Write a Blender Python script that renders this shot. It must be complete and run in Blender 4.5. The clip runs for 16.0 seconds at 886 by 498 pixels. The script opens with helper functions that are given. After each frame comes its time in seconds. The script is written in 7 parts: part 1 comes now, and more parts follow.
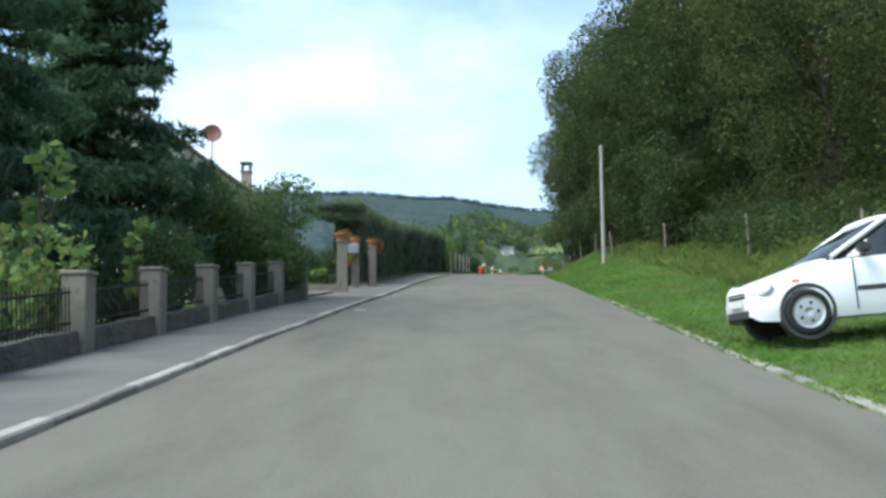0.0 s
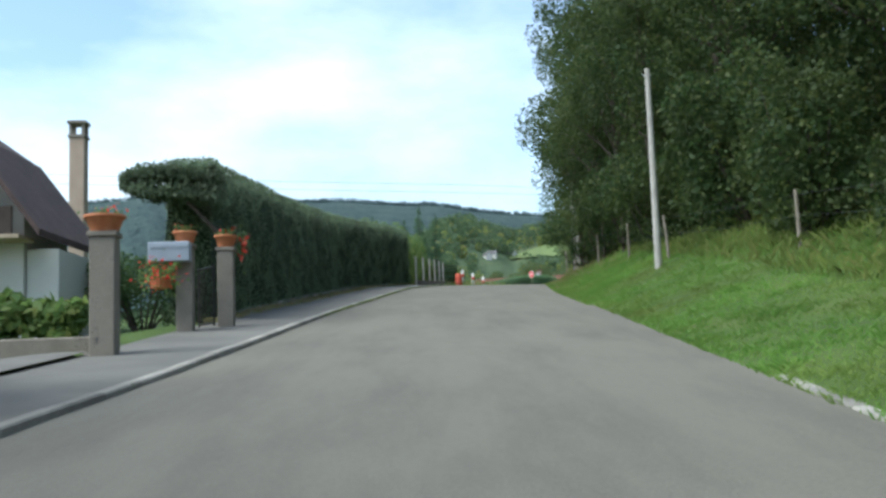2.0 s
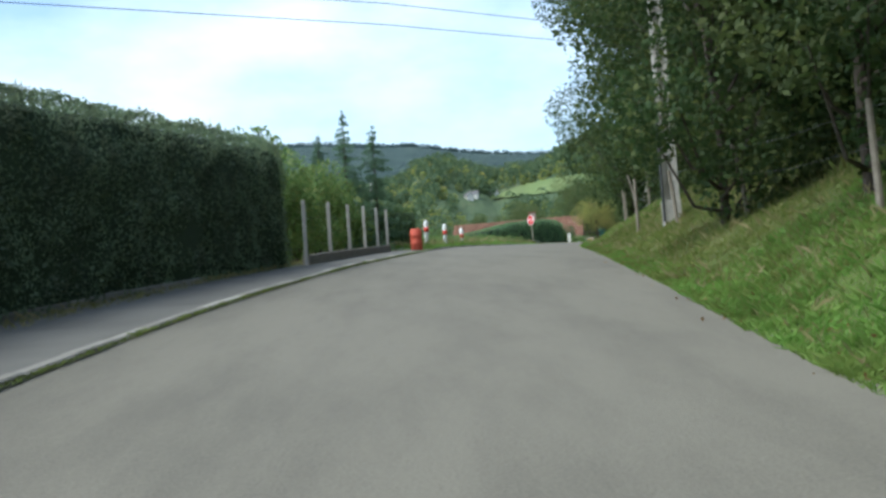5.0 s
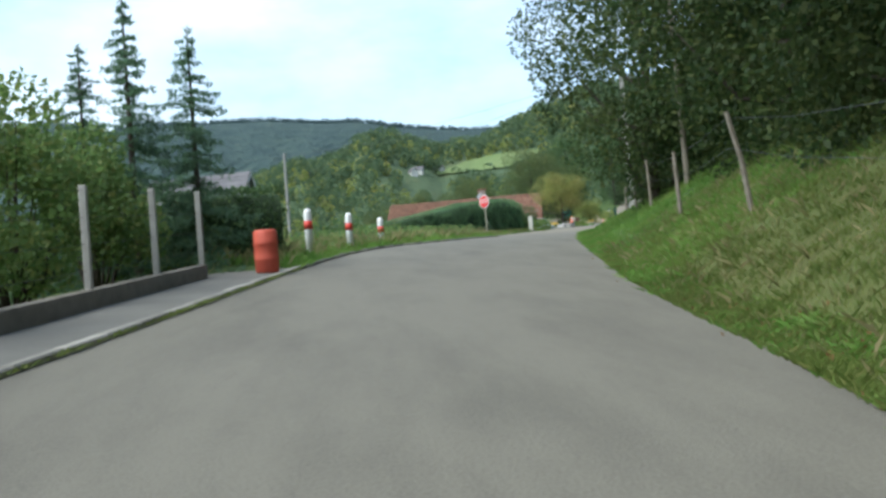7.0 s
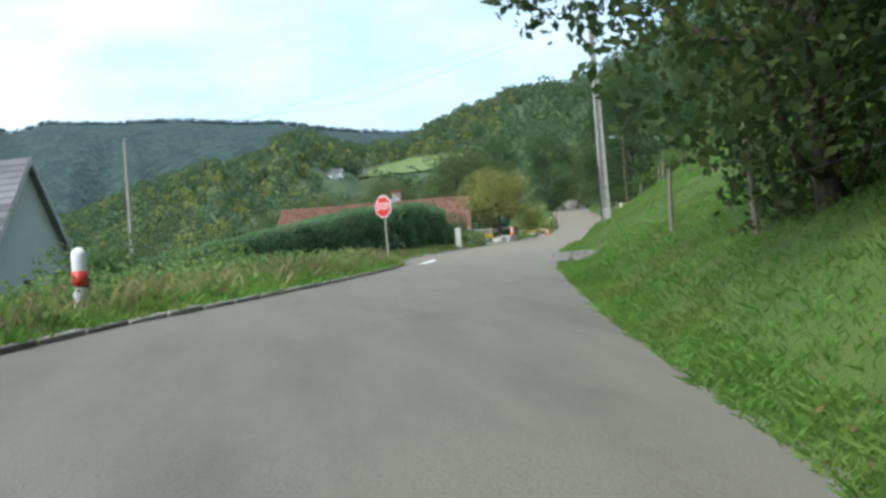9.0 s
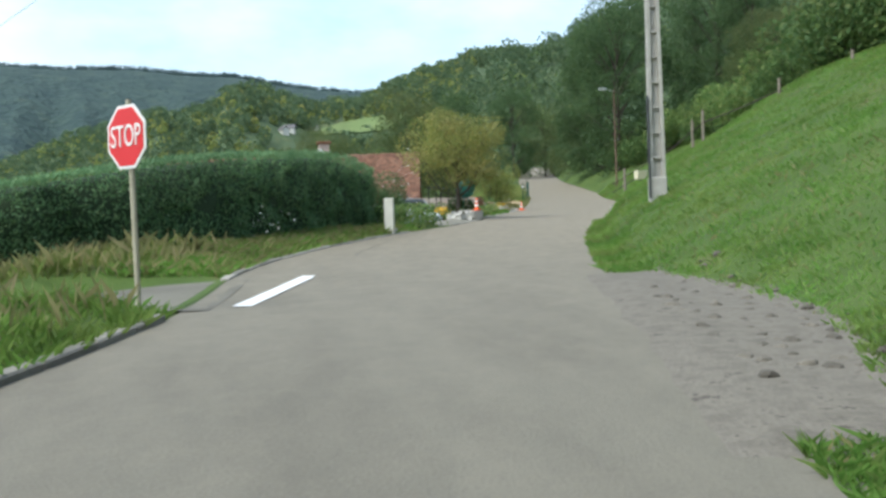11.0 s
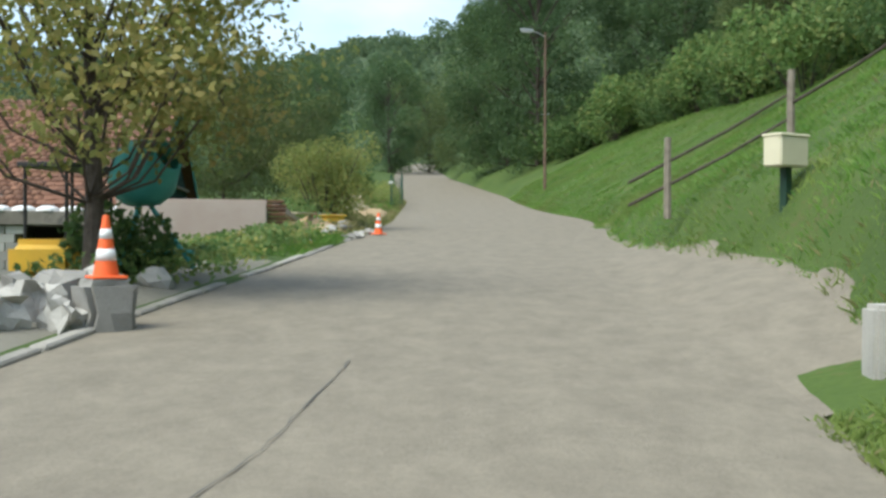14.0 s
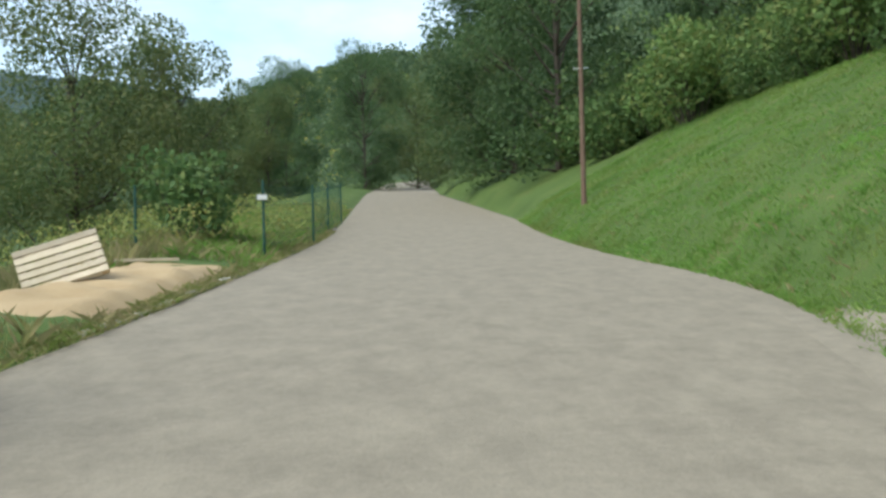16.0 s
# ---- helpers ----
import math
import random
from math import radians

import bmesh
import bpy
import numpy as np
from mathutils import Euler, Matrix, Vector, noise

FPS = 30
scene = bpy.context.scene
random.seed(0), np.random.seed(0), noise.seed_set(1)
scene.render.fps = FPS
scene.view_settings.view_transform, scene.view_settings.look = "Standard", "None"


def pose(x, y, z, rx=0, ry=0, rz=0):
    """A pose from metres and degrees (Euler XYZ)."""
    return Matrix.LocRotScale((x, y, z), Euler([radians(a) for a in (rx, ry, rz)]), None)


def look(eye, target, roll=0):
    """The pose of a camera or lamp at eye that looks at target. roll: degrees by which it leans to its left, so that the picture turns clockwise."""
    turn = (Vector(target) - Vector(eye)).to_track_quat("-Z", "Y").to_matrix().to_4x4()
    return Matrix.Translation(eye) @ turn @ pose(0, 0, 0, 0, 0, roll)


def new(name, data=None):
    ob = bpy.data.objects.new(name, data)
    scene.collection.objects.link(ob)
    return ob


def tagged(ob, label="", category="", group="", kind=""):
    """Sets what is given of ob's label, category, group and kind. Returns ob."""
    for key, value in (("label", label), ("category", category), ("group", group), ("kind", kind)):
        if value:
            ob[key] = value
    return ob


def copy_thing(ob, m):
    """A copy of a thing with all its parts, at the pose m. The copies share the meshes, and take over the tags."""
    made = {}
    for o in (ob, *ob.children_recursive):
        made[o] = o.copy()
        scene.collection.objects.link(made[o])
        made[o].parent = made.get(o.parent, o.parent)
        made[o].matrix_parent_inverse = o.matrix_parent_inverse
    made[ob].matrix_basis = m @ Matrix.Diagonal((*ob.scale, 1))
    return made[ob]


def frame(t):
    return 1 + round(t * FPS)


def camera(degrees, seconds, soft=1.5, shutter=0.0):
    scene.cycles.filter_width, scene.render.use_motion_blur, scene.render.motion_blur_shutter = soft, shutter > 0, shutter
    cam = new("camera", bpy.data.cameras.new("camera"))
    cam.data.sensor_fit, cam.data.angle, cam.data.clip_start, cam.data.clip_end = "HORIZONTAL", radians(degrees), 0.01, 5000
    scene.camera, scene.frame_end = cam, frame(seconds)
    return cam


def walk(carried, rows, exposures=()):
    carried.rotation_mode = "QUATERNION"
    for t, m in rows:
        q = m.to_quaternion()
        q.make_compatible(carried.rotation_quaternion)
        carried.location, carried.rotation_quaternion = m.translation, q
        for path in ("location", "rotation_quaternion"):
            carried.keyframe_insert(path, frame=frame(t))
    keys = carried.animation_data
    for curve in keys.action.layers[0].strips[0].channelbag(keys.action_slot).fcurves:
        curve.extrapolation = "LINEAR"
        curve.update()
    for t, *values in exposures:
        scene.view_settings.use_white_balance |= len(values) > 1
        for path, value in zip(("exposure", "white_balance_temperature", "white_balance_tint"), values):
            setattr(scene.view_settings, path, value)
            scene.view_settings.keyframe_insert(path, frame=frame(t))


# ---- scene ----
# ---- camera and its walk ----
cam = camera(47.2, 16.0, soft=3.0)
PATH = [
    (0, (0.000, 0.000, 1.250), (0.0001, 1.9873, 1.4750), -0.72),
    (0.5, (0.283, 4.591, 1.711), (0.2630, 6.5806, 1.9123), -0.94),
    (1, (0.570, 9.275, 2.182), (0.5664, 11.2554, 2.4594), -1.38),
    (1.5, (0.844, 14.192, 2.706), (0.8796, 16.1784, 2.9375), -1.70),
    (2, (1.128, 19.251, 3.273), (1.1630, 21.2366, 3.5080), -2.16),
    (2.5, (1.394, 24.392, 3.820), (1.4386, 26.3787, 4.0481), -2.77),
    (3, (1.744, 29.699, 4.425), (1.7912, 31.6873, 4.6345), -3.79),
    (3.5, (2.070, 35.205, 5.031), (2.1180, 37.1927, 5.2419), -3.18),
    (4, (2.418, 40.738, 5.606), (2.4587, 42.7342, 5.7219), -3.37),
    (6.5, (4.563, 65.086, 8.139), (4.6809, 67.0791, 8.2619), -5.23),
    (7, (5.193, 70.552, 8.626), (5.3597, 72.5438, 8.6902), -4.45),
    (7.5, (5.959, 76.061, 9.086), (6.1744, 78.0473, 9.1678), -4.59),
    (8, (6.817, 81.521, 9.478), (7.0746, 83.5031, 9.5505), -4.48),
    (8.5, (7.774, 86.963, 9.879), (8.0725, 88.9400, 9.9421), -4.94),
    (10.8, (12.755, 110.979, 11.390), (13.1470, 112.9403, 11.3956), -1.95),
    (11, (13.251, 113.172, 11.496), (13.6521, 115.1311, 11.4810), -1.97),
    (11.5, (14.528, 118.666, 11.783), (14.9717, 120.6158, 11.7420), -1.58),
    (12, (15.998, 124.094, 11.997), (16.4920, 126.0313, 11.9673), 0.31),
    (12.5, (17.597, 129.462, 12.251), (18.1429, 131.3858, 12.2481), 1.12),
    (13, (19.342, 134.817, 12.528), (19.9168, 136.7324, 12.5444), -0.51),
    (13.5, (21.179, 140.195, 12.784), (21.7752, 142.1038, 12.7626), -1.64),
    (14, (23.222, 145.541, 13.095), (23.8525, 147.4393, 13.0717), 0.11),
    (14.5, (25.400, 150.875, 13.409), (26.0327, 152.7728, 13.3983), -0.28),
    (15, (27.597, 156.394, 13.636), (28.2353, 158.2892, 13.6221), -0.79),
    (15.5, (29.906, 162.048, 13.920), (30.5380, 163.9459, 13.9189), -0.96),
    (16, (32.169, 167.847, 14.222), (32.7840, 169.7498, 14.2354), -1.37),
]
walk(cam, [(t, look(eye, target, roll)) for t, eye, target, roll in PATH], [(0, 1.0, 5750, 4), (9, 0.97, 5830, 4), (13, 0.97, 6080, 4), (16, 0.95, 6080, 4)])

# ---- world and sun ----
SUN_AZIMUTH, SUN_HEIGHT = radians(-115), radians(54)
world = bpy.data.worlds.new("world")
scene.world = world
world.use_nodes = True
wn, wl = world.node_tree.nodes, world.node_tree.links
sky = wn.new("ShaderNodeTexSky")
sky.sky_type, sky.sun_disc = "NISHITA", False
sky.sun_elevation, sky.sun_rotation = SUN_HEIGHT, SUN_AZIMUTH
sky.air_density, sky.dust_density = 1.2, 1.6
# broken white cloud all over the sky, by noise on the direction
co = wn.new("ShaderNodeTexCoord")
stretch = wn.new("ShaderNodeMapping")
stretch.inputs["Scale"].default_value = (1.0, 1.0, 2.4)
cloud = wn.new("ShaderNodeTexNoise")
cloud.inputs["Scale"].default_value, cloud.inputs["Detail"].default_value, cloud.inputs["Roughness"].default_value = 2.1, 7, 0.55
cover = wn.new("ShaderNodeMapRange")
cover.inputs[1].default_value, cover.inputs[2].default_value, cover.inputs[3].default_value, cover.inputs[4].default_value = 0.42, 0.68, 0.05, 0.85
mixc = wn.new("ShaderNodeMix")
mixc.data_type = "RGBA"
mixc.inputs[7].default_value = (5.7, 6.0, 6.3, 1)
wl.new(co.outputs["Generated"], stretch.inputs[0]), wl.new(stretch.outputs[0], cloud.inputs["Vector"])
wl.new(cloud.outputs[0], cover.inputs[0]), wl.new(cover.outputs[0], mixc.inputs[0])
wl.new(sky.outputs[0], mixc.inputs[6]), wl.new(mixc.outputs[2], wn["Background"].inputs[0])
wn["Background"].inputs[1].default_value = 0.127
sun = new("sun", bpy.data.lights.new("sun", "SUN"))
sun.data.energy, sun.data.angle, sun.data.color = 2.5, radians(40), (1.0, 0.95, 0.86)
sun.matrix_world = look((math.sin(SUN_AZIMUTH) * math.cos(SUN_HEIGHT) * 50, math.cos(SUN_AZIMUTH) * math.cos(SUN_HEIGHT) * 50, math.sin(SUN_HEIGHT) * 50), (0, 0, 0))


# ---- materials ----
def material(name, a, b=None, scale=3.0, rough=0.85, fine=40.0, bump=0.3, metal=0.0, spec=0.3, c=None, random_by=None, dist=0.02):
    """Two colours mixed by noise at two scales, with fine relief; c is a third, rarer colour for stains."""
    m = bpy.data.materials.new(name)
    m.use_nodes = True
    n, l = m.node_tree.nodes, m.node_tree.links
    p = n["Principled BSDF"]
    p.inputs["Roughness"].default_value, p.inputs["Metallic"].default_value = rough, metal
    p.inputs["Specular IOR Level"].default_value = spec
    b = b or tuple(v * 0.75 for v in a)
    co = n.new("ShaderNodeTexCoord")
    src = n.new("ShaderNodeNewGeometry").outputs["Position"]
    n1, n2 = n.new("ShaderNodeTexNoise"), n.new("ShaderNodeTexNoise")
    n1.inputs["Scale"].default_value, n1.inputs["Detail"].default_value = scale, 5
    n2.inputs["Scale"].default_value, n2.inputs["Detail"].default_value = fine, 4
    l.new(src, n1.inputs["Vector"]), l.new(src, n2.inputs["Vector"])
    add = n.new("ShaderNodeMath")
    add.operation = "MULTIPLY_ADD"
    l.new(n2.outputs[0], add.inputs[0])
    add.inputs[1].default_value = 0.6
    l.new(n1.outputs[0], add.inputs[2])
    ramp = n.new("ShaderNodeValToRGB")
    l.new(add.outputs[0], ramp.inputs[0])
    e = ramp.color_ramp.elements
    e[0].position, e[0].color = 0.55, (*a, 1)
    e[1].position, e[1].color = 1.05 if c is None else 0.95, (*b, 1)
    if c is not None:
        x = e.new(1.0)
        x.color = (*c, 1)
    out = ramp.outputs[0]
    if random_by:
        info = n.new("ShaderNodeObjectInfo").outputs["Random"] if random_by == "object" else n.new("ShaderNodeNewGeometry").outputs["Random Per Island"]
        hsv = n.new("ShaderNodeHueSaturation")
        mp = n.new("ShaderNodeMapRange")
        mp.inputs["To Min"].default_value, mp.inputs["To Max"].default_value = 0.65, 1.3
        l.new(info, mp.inputs[0]), l.new(mp.outputs[0], hsv.inputs["Value"]), l.new(out, hsv.inputs["Color"])
        out = hsv.outputs[0]
    l.new(out, p.inputs["Base Color"])
    if bump:
        bp = n.new("ShaderNodeBump")
        bp.inputs["Strength"].default_value, bp.inputs["Distance"].default_value = bump, dist
        l.new(n2.outputs[0], bp.inputs["Height"]), l.new(bp.outputs[0], p.inputs["Normal"])
    return m


def leaf_material(name, a, b, c, trans=0.5, patch=None, patch_scale=0.5):
    """Leaves that differ one by one, and let some light through; patch is a colour that takes over here and there."""
    m = bpy.data.materials.new(name)
    m.use_nodes = True
    n, l = m.node_tree.nodes, m.node_tree.links
    p = n["Principled BSDF"]
    p.inputs["Roughness"].default_value, p.inputs["Specular IOR Level"].default_value = 0.6, 0.25
    geo = n.new("ShaderNodeNewGeometry")
    ramp = n.new("ShaderNodeValToRGB")
    l.new(geo.outputs["Random Per Island"], ramp.inputs[0])
    e = ramp.color_ramp.elements
    e[0].color, e[1].color = (*a, 1), (*c, 1)
    x = e.new(0.7)
    x.color = (*b, 1)
    noi = n.new("ShaderNodeTexNoise")
    noi.inputs["Scale"].default_value = 0.35
    l.new(geo.outputs["Position"], noi.inputs["Vector"])
    mp = n.new("ShaderNodeMapRange")
    mp.inputs[1].default_value, mp.inputs[2].default_value, mp.inputs[3].default_value, mp.inputs[4].default_value = 0.3, 0.7, 0.8, 1.2
    l.new(noi.outputs[0], mp.inputs[0])
    hsv = n.new("ShaderNodeHueSaturation")
    out = ramp.outputs[0]
    if patch:
        spot, lim, mx = n.new("ShaderNodeTexNoise"), n.new("ShaderNodeMapRange"), n.new("ShaderNodeMix")
        spot.inputs["Scale"].default_value, spot.inputs["Detail"].default_value = patch_scale, 5
        lim.inputs[1].default_value, lim.inputs[2].default_value, lim.inputs[4].default_value = 0.46, 0.68, 0.8
        mx.data_type = "RGBA"
        mx.inputs[7].default_value = (*patch, 1)
        l.new(geo.outputs["Position"], spot.inputs["Vector"]), l.new(spot.outputs[0], lim.inputs[0]), l.new(lim.outputs[0], mx.inputs[0])
        l.new(out, mx.inputs[6])
        out = mx.outputs[2]
    l.new(mp.outputs[0], hsv.inputs["Value"]), l.new(out, hsv.inputs["Color"])
    l.new(hsv.outputs[0], p.inputs["Base Color"])
    t = n.new("ShaderNodeBsdfTranslucent")
    l.new(hsv.outputs[0], t.inputs[0])
    mix = n.new("ShaderNodeMixShader")
    mix.inputs[0].default_value = trans
    l.new(p.outputs[0], mix.inputs[1]), l.new(t.outputs[0], mix.inputs[2])
    l.new(mix.outputs[0], n["Material Output"].inputs[0])
    return m


ASPHALT = material("asphalt", (0.098, 0.09, 0.072), (0.155, 0.143, 0.112), 0.55, 0.9, 45, 0.3, c=(0.121, 0.111, 0.088))
GRAVELLY = material("worn_asphalt", (0.15, 0.14, 0.11), (0.205, 0.19, 0.15), 1.6, 0.95, 50, 0.4, c=(0.12, 0.112, 0.09))
def road_material():
    """Grey asphalt that turns to pale, dusty, worn asphalt farther up the lane, with a ragged change."""
    m = ASPHALT.copy()
    m.name = "road_asphalt"
    n, l = m.node_tree.nodes, m.node_tree.links
    p = n["Principled BSDF"]
    dark = p.inputs["Base Color"].links[0].from_socket
    geo = [k for k in n if k.bl_idname == "ShaderNodeNewGeometry"][0].outputs["Position"]
    noi, rp, sep, mr, mx, ad = (n.new("ShaderNode" + k) for k in ("TexNoise", "ValToRGB", "SeparateXYZ", "MapRange", "Mix", "Math"))
    noi.inputs["Scale"].default_value, noi.inputs["Detail"].default_value, noi.inputs["Roughness"].default_value = 3.2, 10, 0.75
    cloud = [k for k in n if k.bl_idname == "ShaderNodeTexNoise" and abs(k.inputs["Scale"].default_value - 0.55) < 0.01][0]
    cloud.inputs["Detail"].default_value, cloud.inputs["Roughness"].default_value, cloud.inputs["Scale"].default_value = 12, 0.68, 1.0
    along = n.new("ShaderNodeMapping")
    along.inputs["Scale"].default_value = (1.1, 0.22, 1)
    l.new(geo, along.inputs["Vector"]), l.new(along.outputs[0], cloud.inputs["Vector"])
    turned, worn, grit, both = n.new("ShaderNodeMapping"), n.new("ShaderNodeMapping"), n.new("ShaderNodeTexNoise"), n.new("ShaderNodeMath")
    turned.inputs["Rotation"].default_value = (0, 0, radians(21))
    worn.inputs["Scale"].default_value = (1.0, 0.55, 1)
    l.new(geo, turned.inputs["Vector"]), l.new(turned.outputs[0], worn.inputs["Vector"])
    grit.inputs["Scale"].default_value, grit.inputs["Detail"].default_value, grit.inputs["Roughness"].default_value = 16, 8, 0.85
    l.new(geo, grit.inputs["Vector"])
    both.operation = "MULTIPLY_ADD"
    both.inputs[1].default_value = 0.7
    l.new(grit.outputs[0], both.inputs[0]), l.new(noi.outputs[0], both.inputs[2])
    l.new(worn.outputs[0], noi.inputs["Vector"]), l.new(geo, sep.inputs[0]), l.new(both.outputs[0], rp.inputs[0])
    e = rp.color_ramp.elements
    e[0].position, e[0].color, e[1].position, e[1].color = 0.6, (0.14, 0.121, 0.09, 1), 1.0, (0.222, 0.193, 0.144, 1)
    ad.operation = "MULTIPLY_ADD"
    ad.inputs[1].default_value = 14.0
    l.new(noi.outputs[0], ad.inputs[0]), l.new(sep.outputs[1], ad.inputs[2])
    mr.inputs[1].default_value, mr.inputs[2].default_value = 118.0, 150.0
    l.new(ad.outputs[0], mr.inputs[0])
    mx.data_type = "RGBA"
    l.new(mr.outputs[0], mx.inputs[0]), l.new(dark, mx.inputs[6]), l.new(rp.outputs[0], mx.inputs[7]), l.new(mx.outputs[2], p.inputs["Base Color"])
    return m


ROAD = road_material()
PAVING = material("pavement_asphalt", (0.105, 0.1, 0.088), (0.15, 0.143, 0.124), 0.8, 0.92, 90, 0.2)
KERB = material("kerb_concrete", (0.2, 0.188, 0.16), (0.31, 0.29, 0.25), 2.0, 0.9, 45, 0.4, c=(0.148, 0.155, 0.096), random_by="object")
CONCRETE = material("concrete", (0.15, 0.132, 0.106), (0.225, 0.2, 0.163), 3.0, 0.9, 60, 0.3, c=(0.095, 0.088, 0.078))
PALE_CONCRETE = material("pale_concrete", (0.311, 0.296, 0.266), (0.407, 0.385, 0.34), 4.0, 0.9, 60, 0.3)
EARTH = material("meadow_ground", (0.042, 0.072, 0.013), (0.064, 0.1, 0.018), 0.6, 0.95, 14, 0.5, c=(0.084, 0.088, 0.028), dist=0.03)
GRASS = leaf_material("grass_blades", (0.125, 0.25, 0.042), (0.155, 0.28, 0.05), (0.21, 0.29, 0.075), 0.5, (0.21, 0.255, 0.066), 0.45)
DRY_GRASS = leaf_material("dry_grass_blades", (0.2, 0.205, 0.075), (0.28, 0.25, 0.11), (0.34, 0.285, 0.15), 0.5)
LEAF = leaf_material("broad_leaves", (0.075, 0.136, 0.046), (0.109, 0.178, 0.055), (0.172, 0.218, 0.069), 0.5)
LEAF_LIGHT = leaf_material("light_leaves", (0.123, 0.209, 0.062), (0.173, 0.253, 0.074), (0.246, 0.271, 0.086), 0.5)
LEAF_AUTUMN = leaf_material("turning_leaves", (0.185, 0.246, 0.068), (0.265, 0.296, 0.084), (0.382, 0.327, 0.099), 0.5)
LUSH = leaf_material("lush_grass_blades", (0.08, 0.18, 0.035), (0.1, 0.21, 0.04), (0.14, 0.235, 0.05), 0.5)
LEAF_TURNED = leaf_material("walnut_leaves", (0.19, 0.235, 0.066), (0.27, 0.28, 0.08), (0.38, 0.3, 0.095), 0.5, (0.28, 0.24, 0.085), 0.8)
BANK_GRASS = leaf_material("bank_grass_blades", (0.12, 0.17, 0.036), (0.155, 0.2, 0.046), (0.225, 0.225, 0.07), 0.5)
# Greens darkened so that the roadside wood's shade sits in the leaf colour.
LEAF_SHADED = leaf_material("shade_darkened_wood_leaves", (0.034, 0.062, 0.021), (0.052, 0.088, 0.027), (0.12, 0.14, 0.042), 0.5, (0.085, 0.105, 0.032), 0.5)
LEAF_DARK = leaf_material("dark_leaves", (0.060, 0.108, 0.043), (0.084, 0.138, 0.052), (0.120, 0.174, 0.064), 0.5)
LEAF_FAR = leaf_material("valley_woods", (0.090, 0.139, 0.074), (0.109, 0.164, 0.080), (0.154, 0.193, 0.080), 0.5)
NEEDLE = leaf_material("conifer_needles", (0.074, 0.142, 0.078), (0.1, 0.172, 0.092), (0.138, 0.206, 0.106), 0.5)
LEAF_LAUREL = leaf_material("laurel_leaves", (0.08, 0.14, 0.055), (0.112, 0.18, 0.065), (0.17, 0.226, 0.08), 0.5, (0.14, 0.19, 0.065), 0.8)
LEAF_LANE = leaf_material("lane_tree_leaves", (0.08, 0.122, 0.045), (0.11, 0.152, 0.052), (0.18, 0.185, 0.066), 0.5, (0.14, 0.15, 0.055), 0.25)
NEEDLE_PALE = leaf_material("young_spruce_needles", (0.085, 0.15, 0.085), (0.11, 0.185, 0.1), (0.15, 0.22, 0.115), 0.5)
LEAF_CHERRY = leaf_material("cherry_leaves", (0.055, 0.085, 0.027), (0.085, 0.115, 0.034), (0.19, 0.165, 0.055), 0.5, (0.12, 0.125, 0.04), 0.6)
HEDGE_GREEN = leaf_material("hedge_sprays", (0.147, 0.205, 0.126), (0.184, 0.247, 0.145), (0.236, 0.294, 0.163), 0.5, (0.1, 0.115, 0.075), 1.3)
HEDGE_BRIGHT = leaf_material("bright_hedge_sprays", (0.128, 0.236, 0.108), (0.169, 0.284, 0.128), (0.216, 0.317, 0.142), 0.5)
BARK = material("bark", (0.045, 0.036, 0.027), (0.085, 0.07, 0.055), 6, 0.95, 25, 0.8)
# Distance haze is mixed into these blue-green colours of the mountain forest.
FOREST_HAZED = material("far_forest_haze_tint", (0.022, 0.042, 0.042), (0.042, 0.068, 0.058), 0.02, 0.95, 0.06, 1.0, c=(0.056, 0.078, 0.058), dist=18.0)
SCRUB = material("valley_scrub", (0.045, 0.072, 0.036), (0.07, 0.1, 0.045), 0.02, 0.95, 0.2, 0.6, c=(0.09, 0.105, 0.045), dist=4.0)
# Ridge woods paler and bluer: haze put into the leaf colour.
LEAF_HAZY = leaf_material("mountain_woods_haze_tint", (0.075, 0.115, 0.115), (0.085, 0.126, 0.122), (0.095, 0.135, 0.125), 0.5)
PLASTER = material("white_plaster", (0.488, 0.474, 0.437), (0.548, 0.533, 0.496), 1.0, 0.9, 60, 0.15)
WOOD = material("weathered_wood", (0.148, 0.126, 0.096), (0.237, 0.207, 0.163), 8, 0.9, 50, 0.5)
WOOD_BROWN = material("brown_wood", (0.2, 0.14, 0.095), (0.27, 0.19, 0.13), 8, 0.8, 50, 0.3)



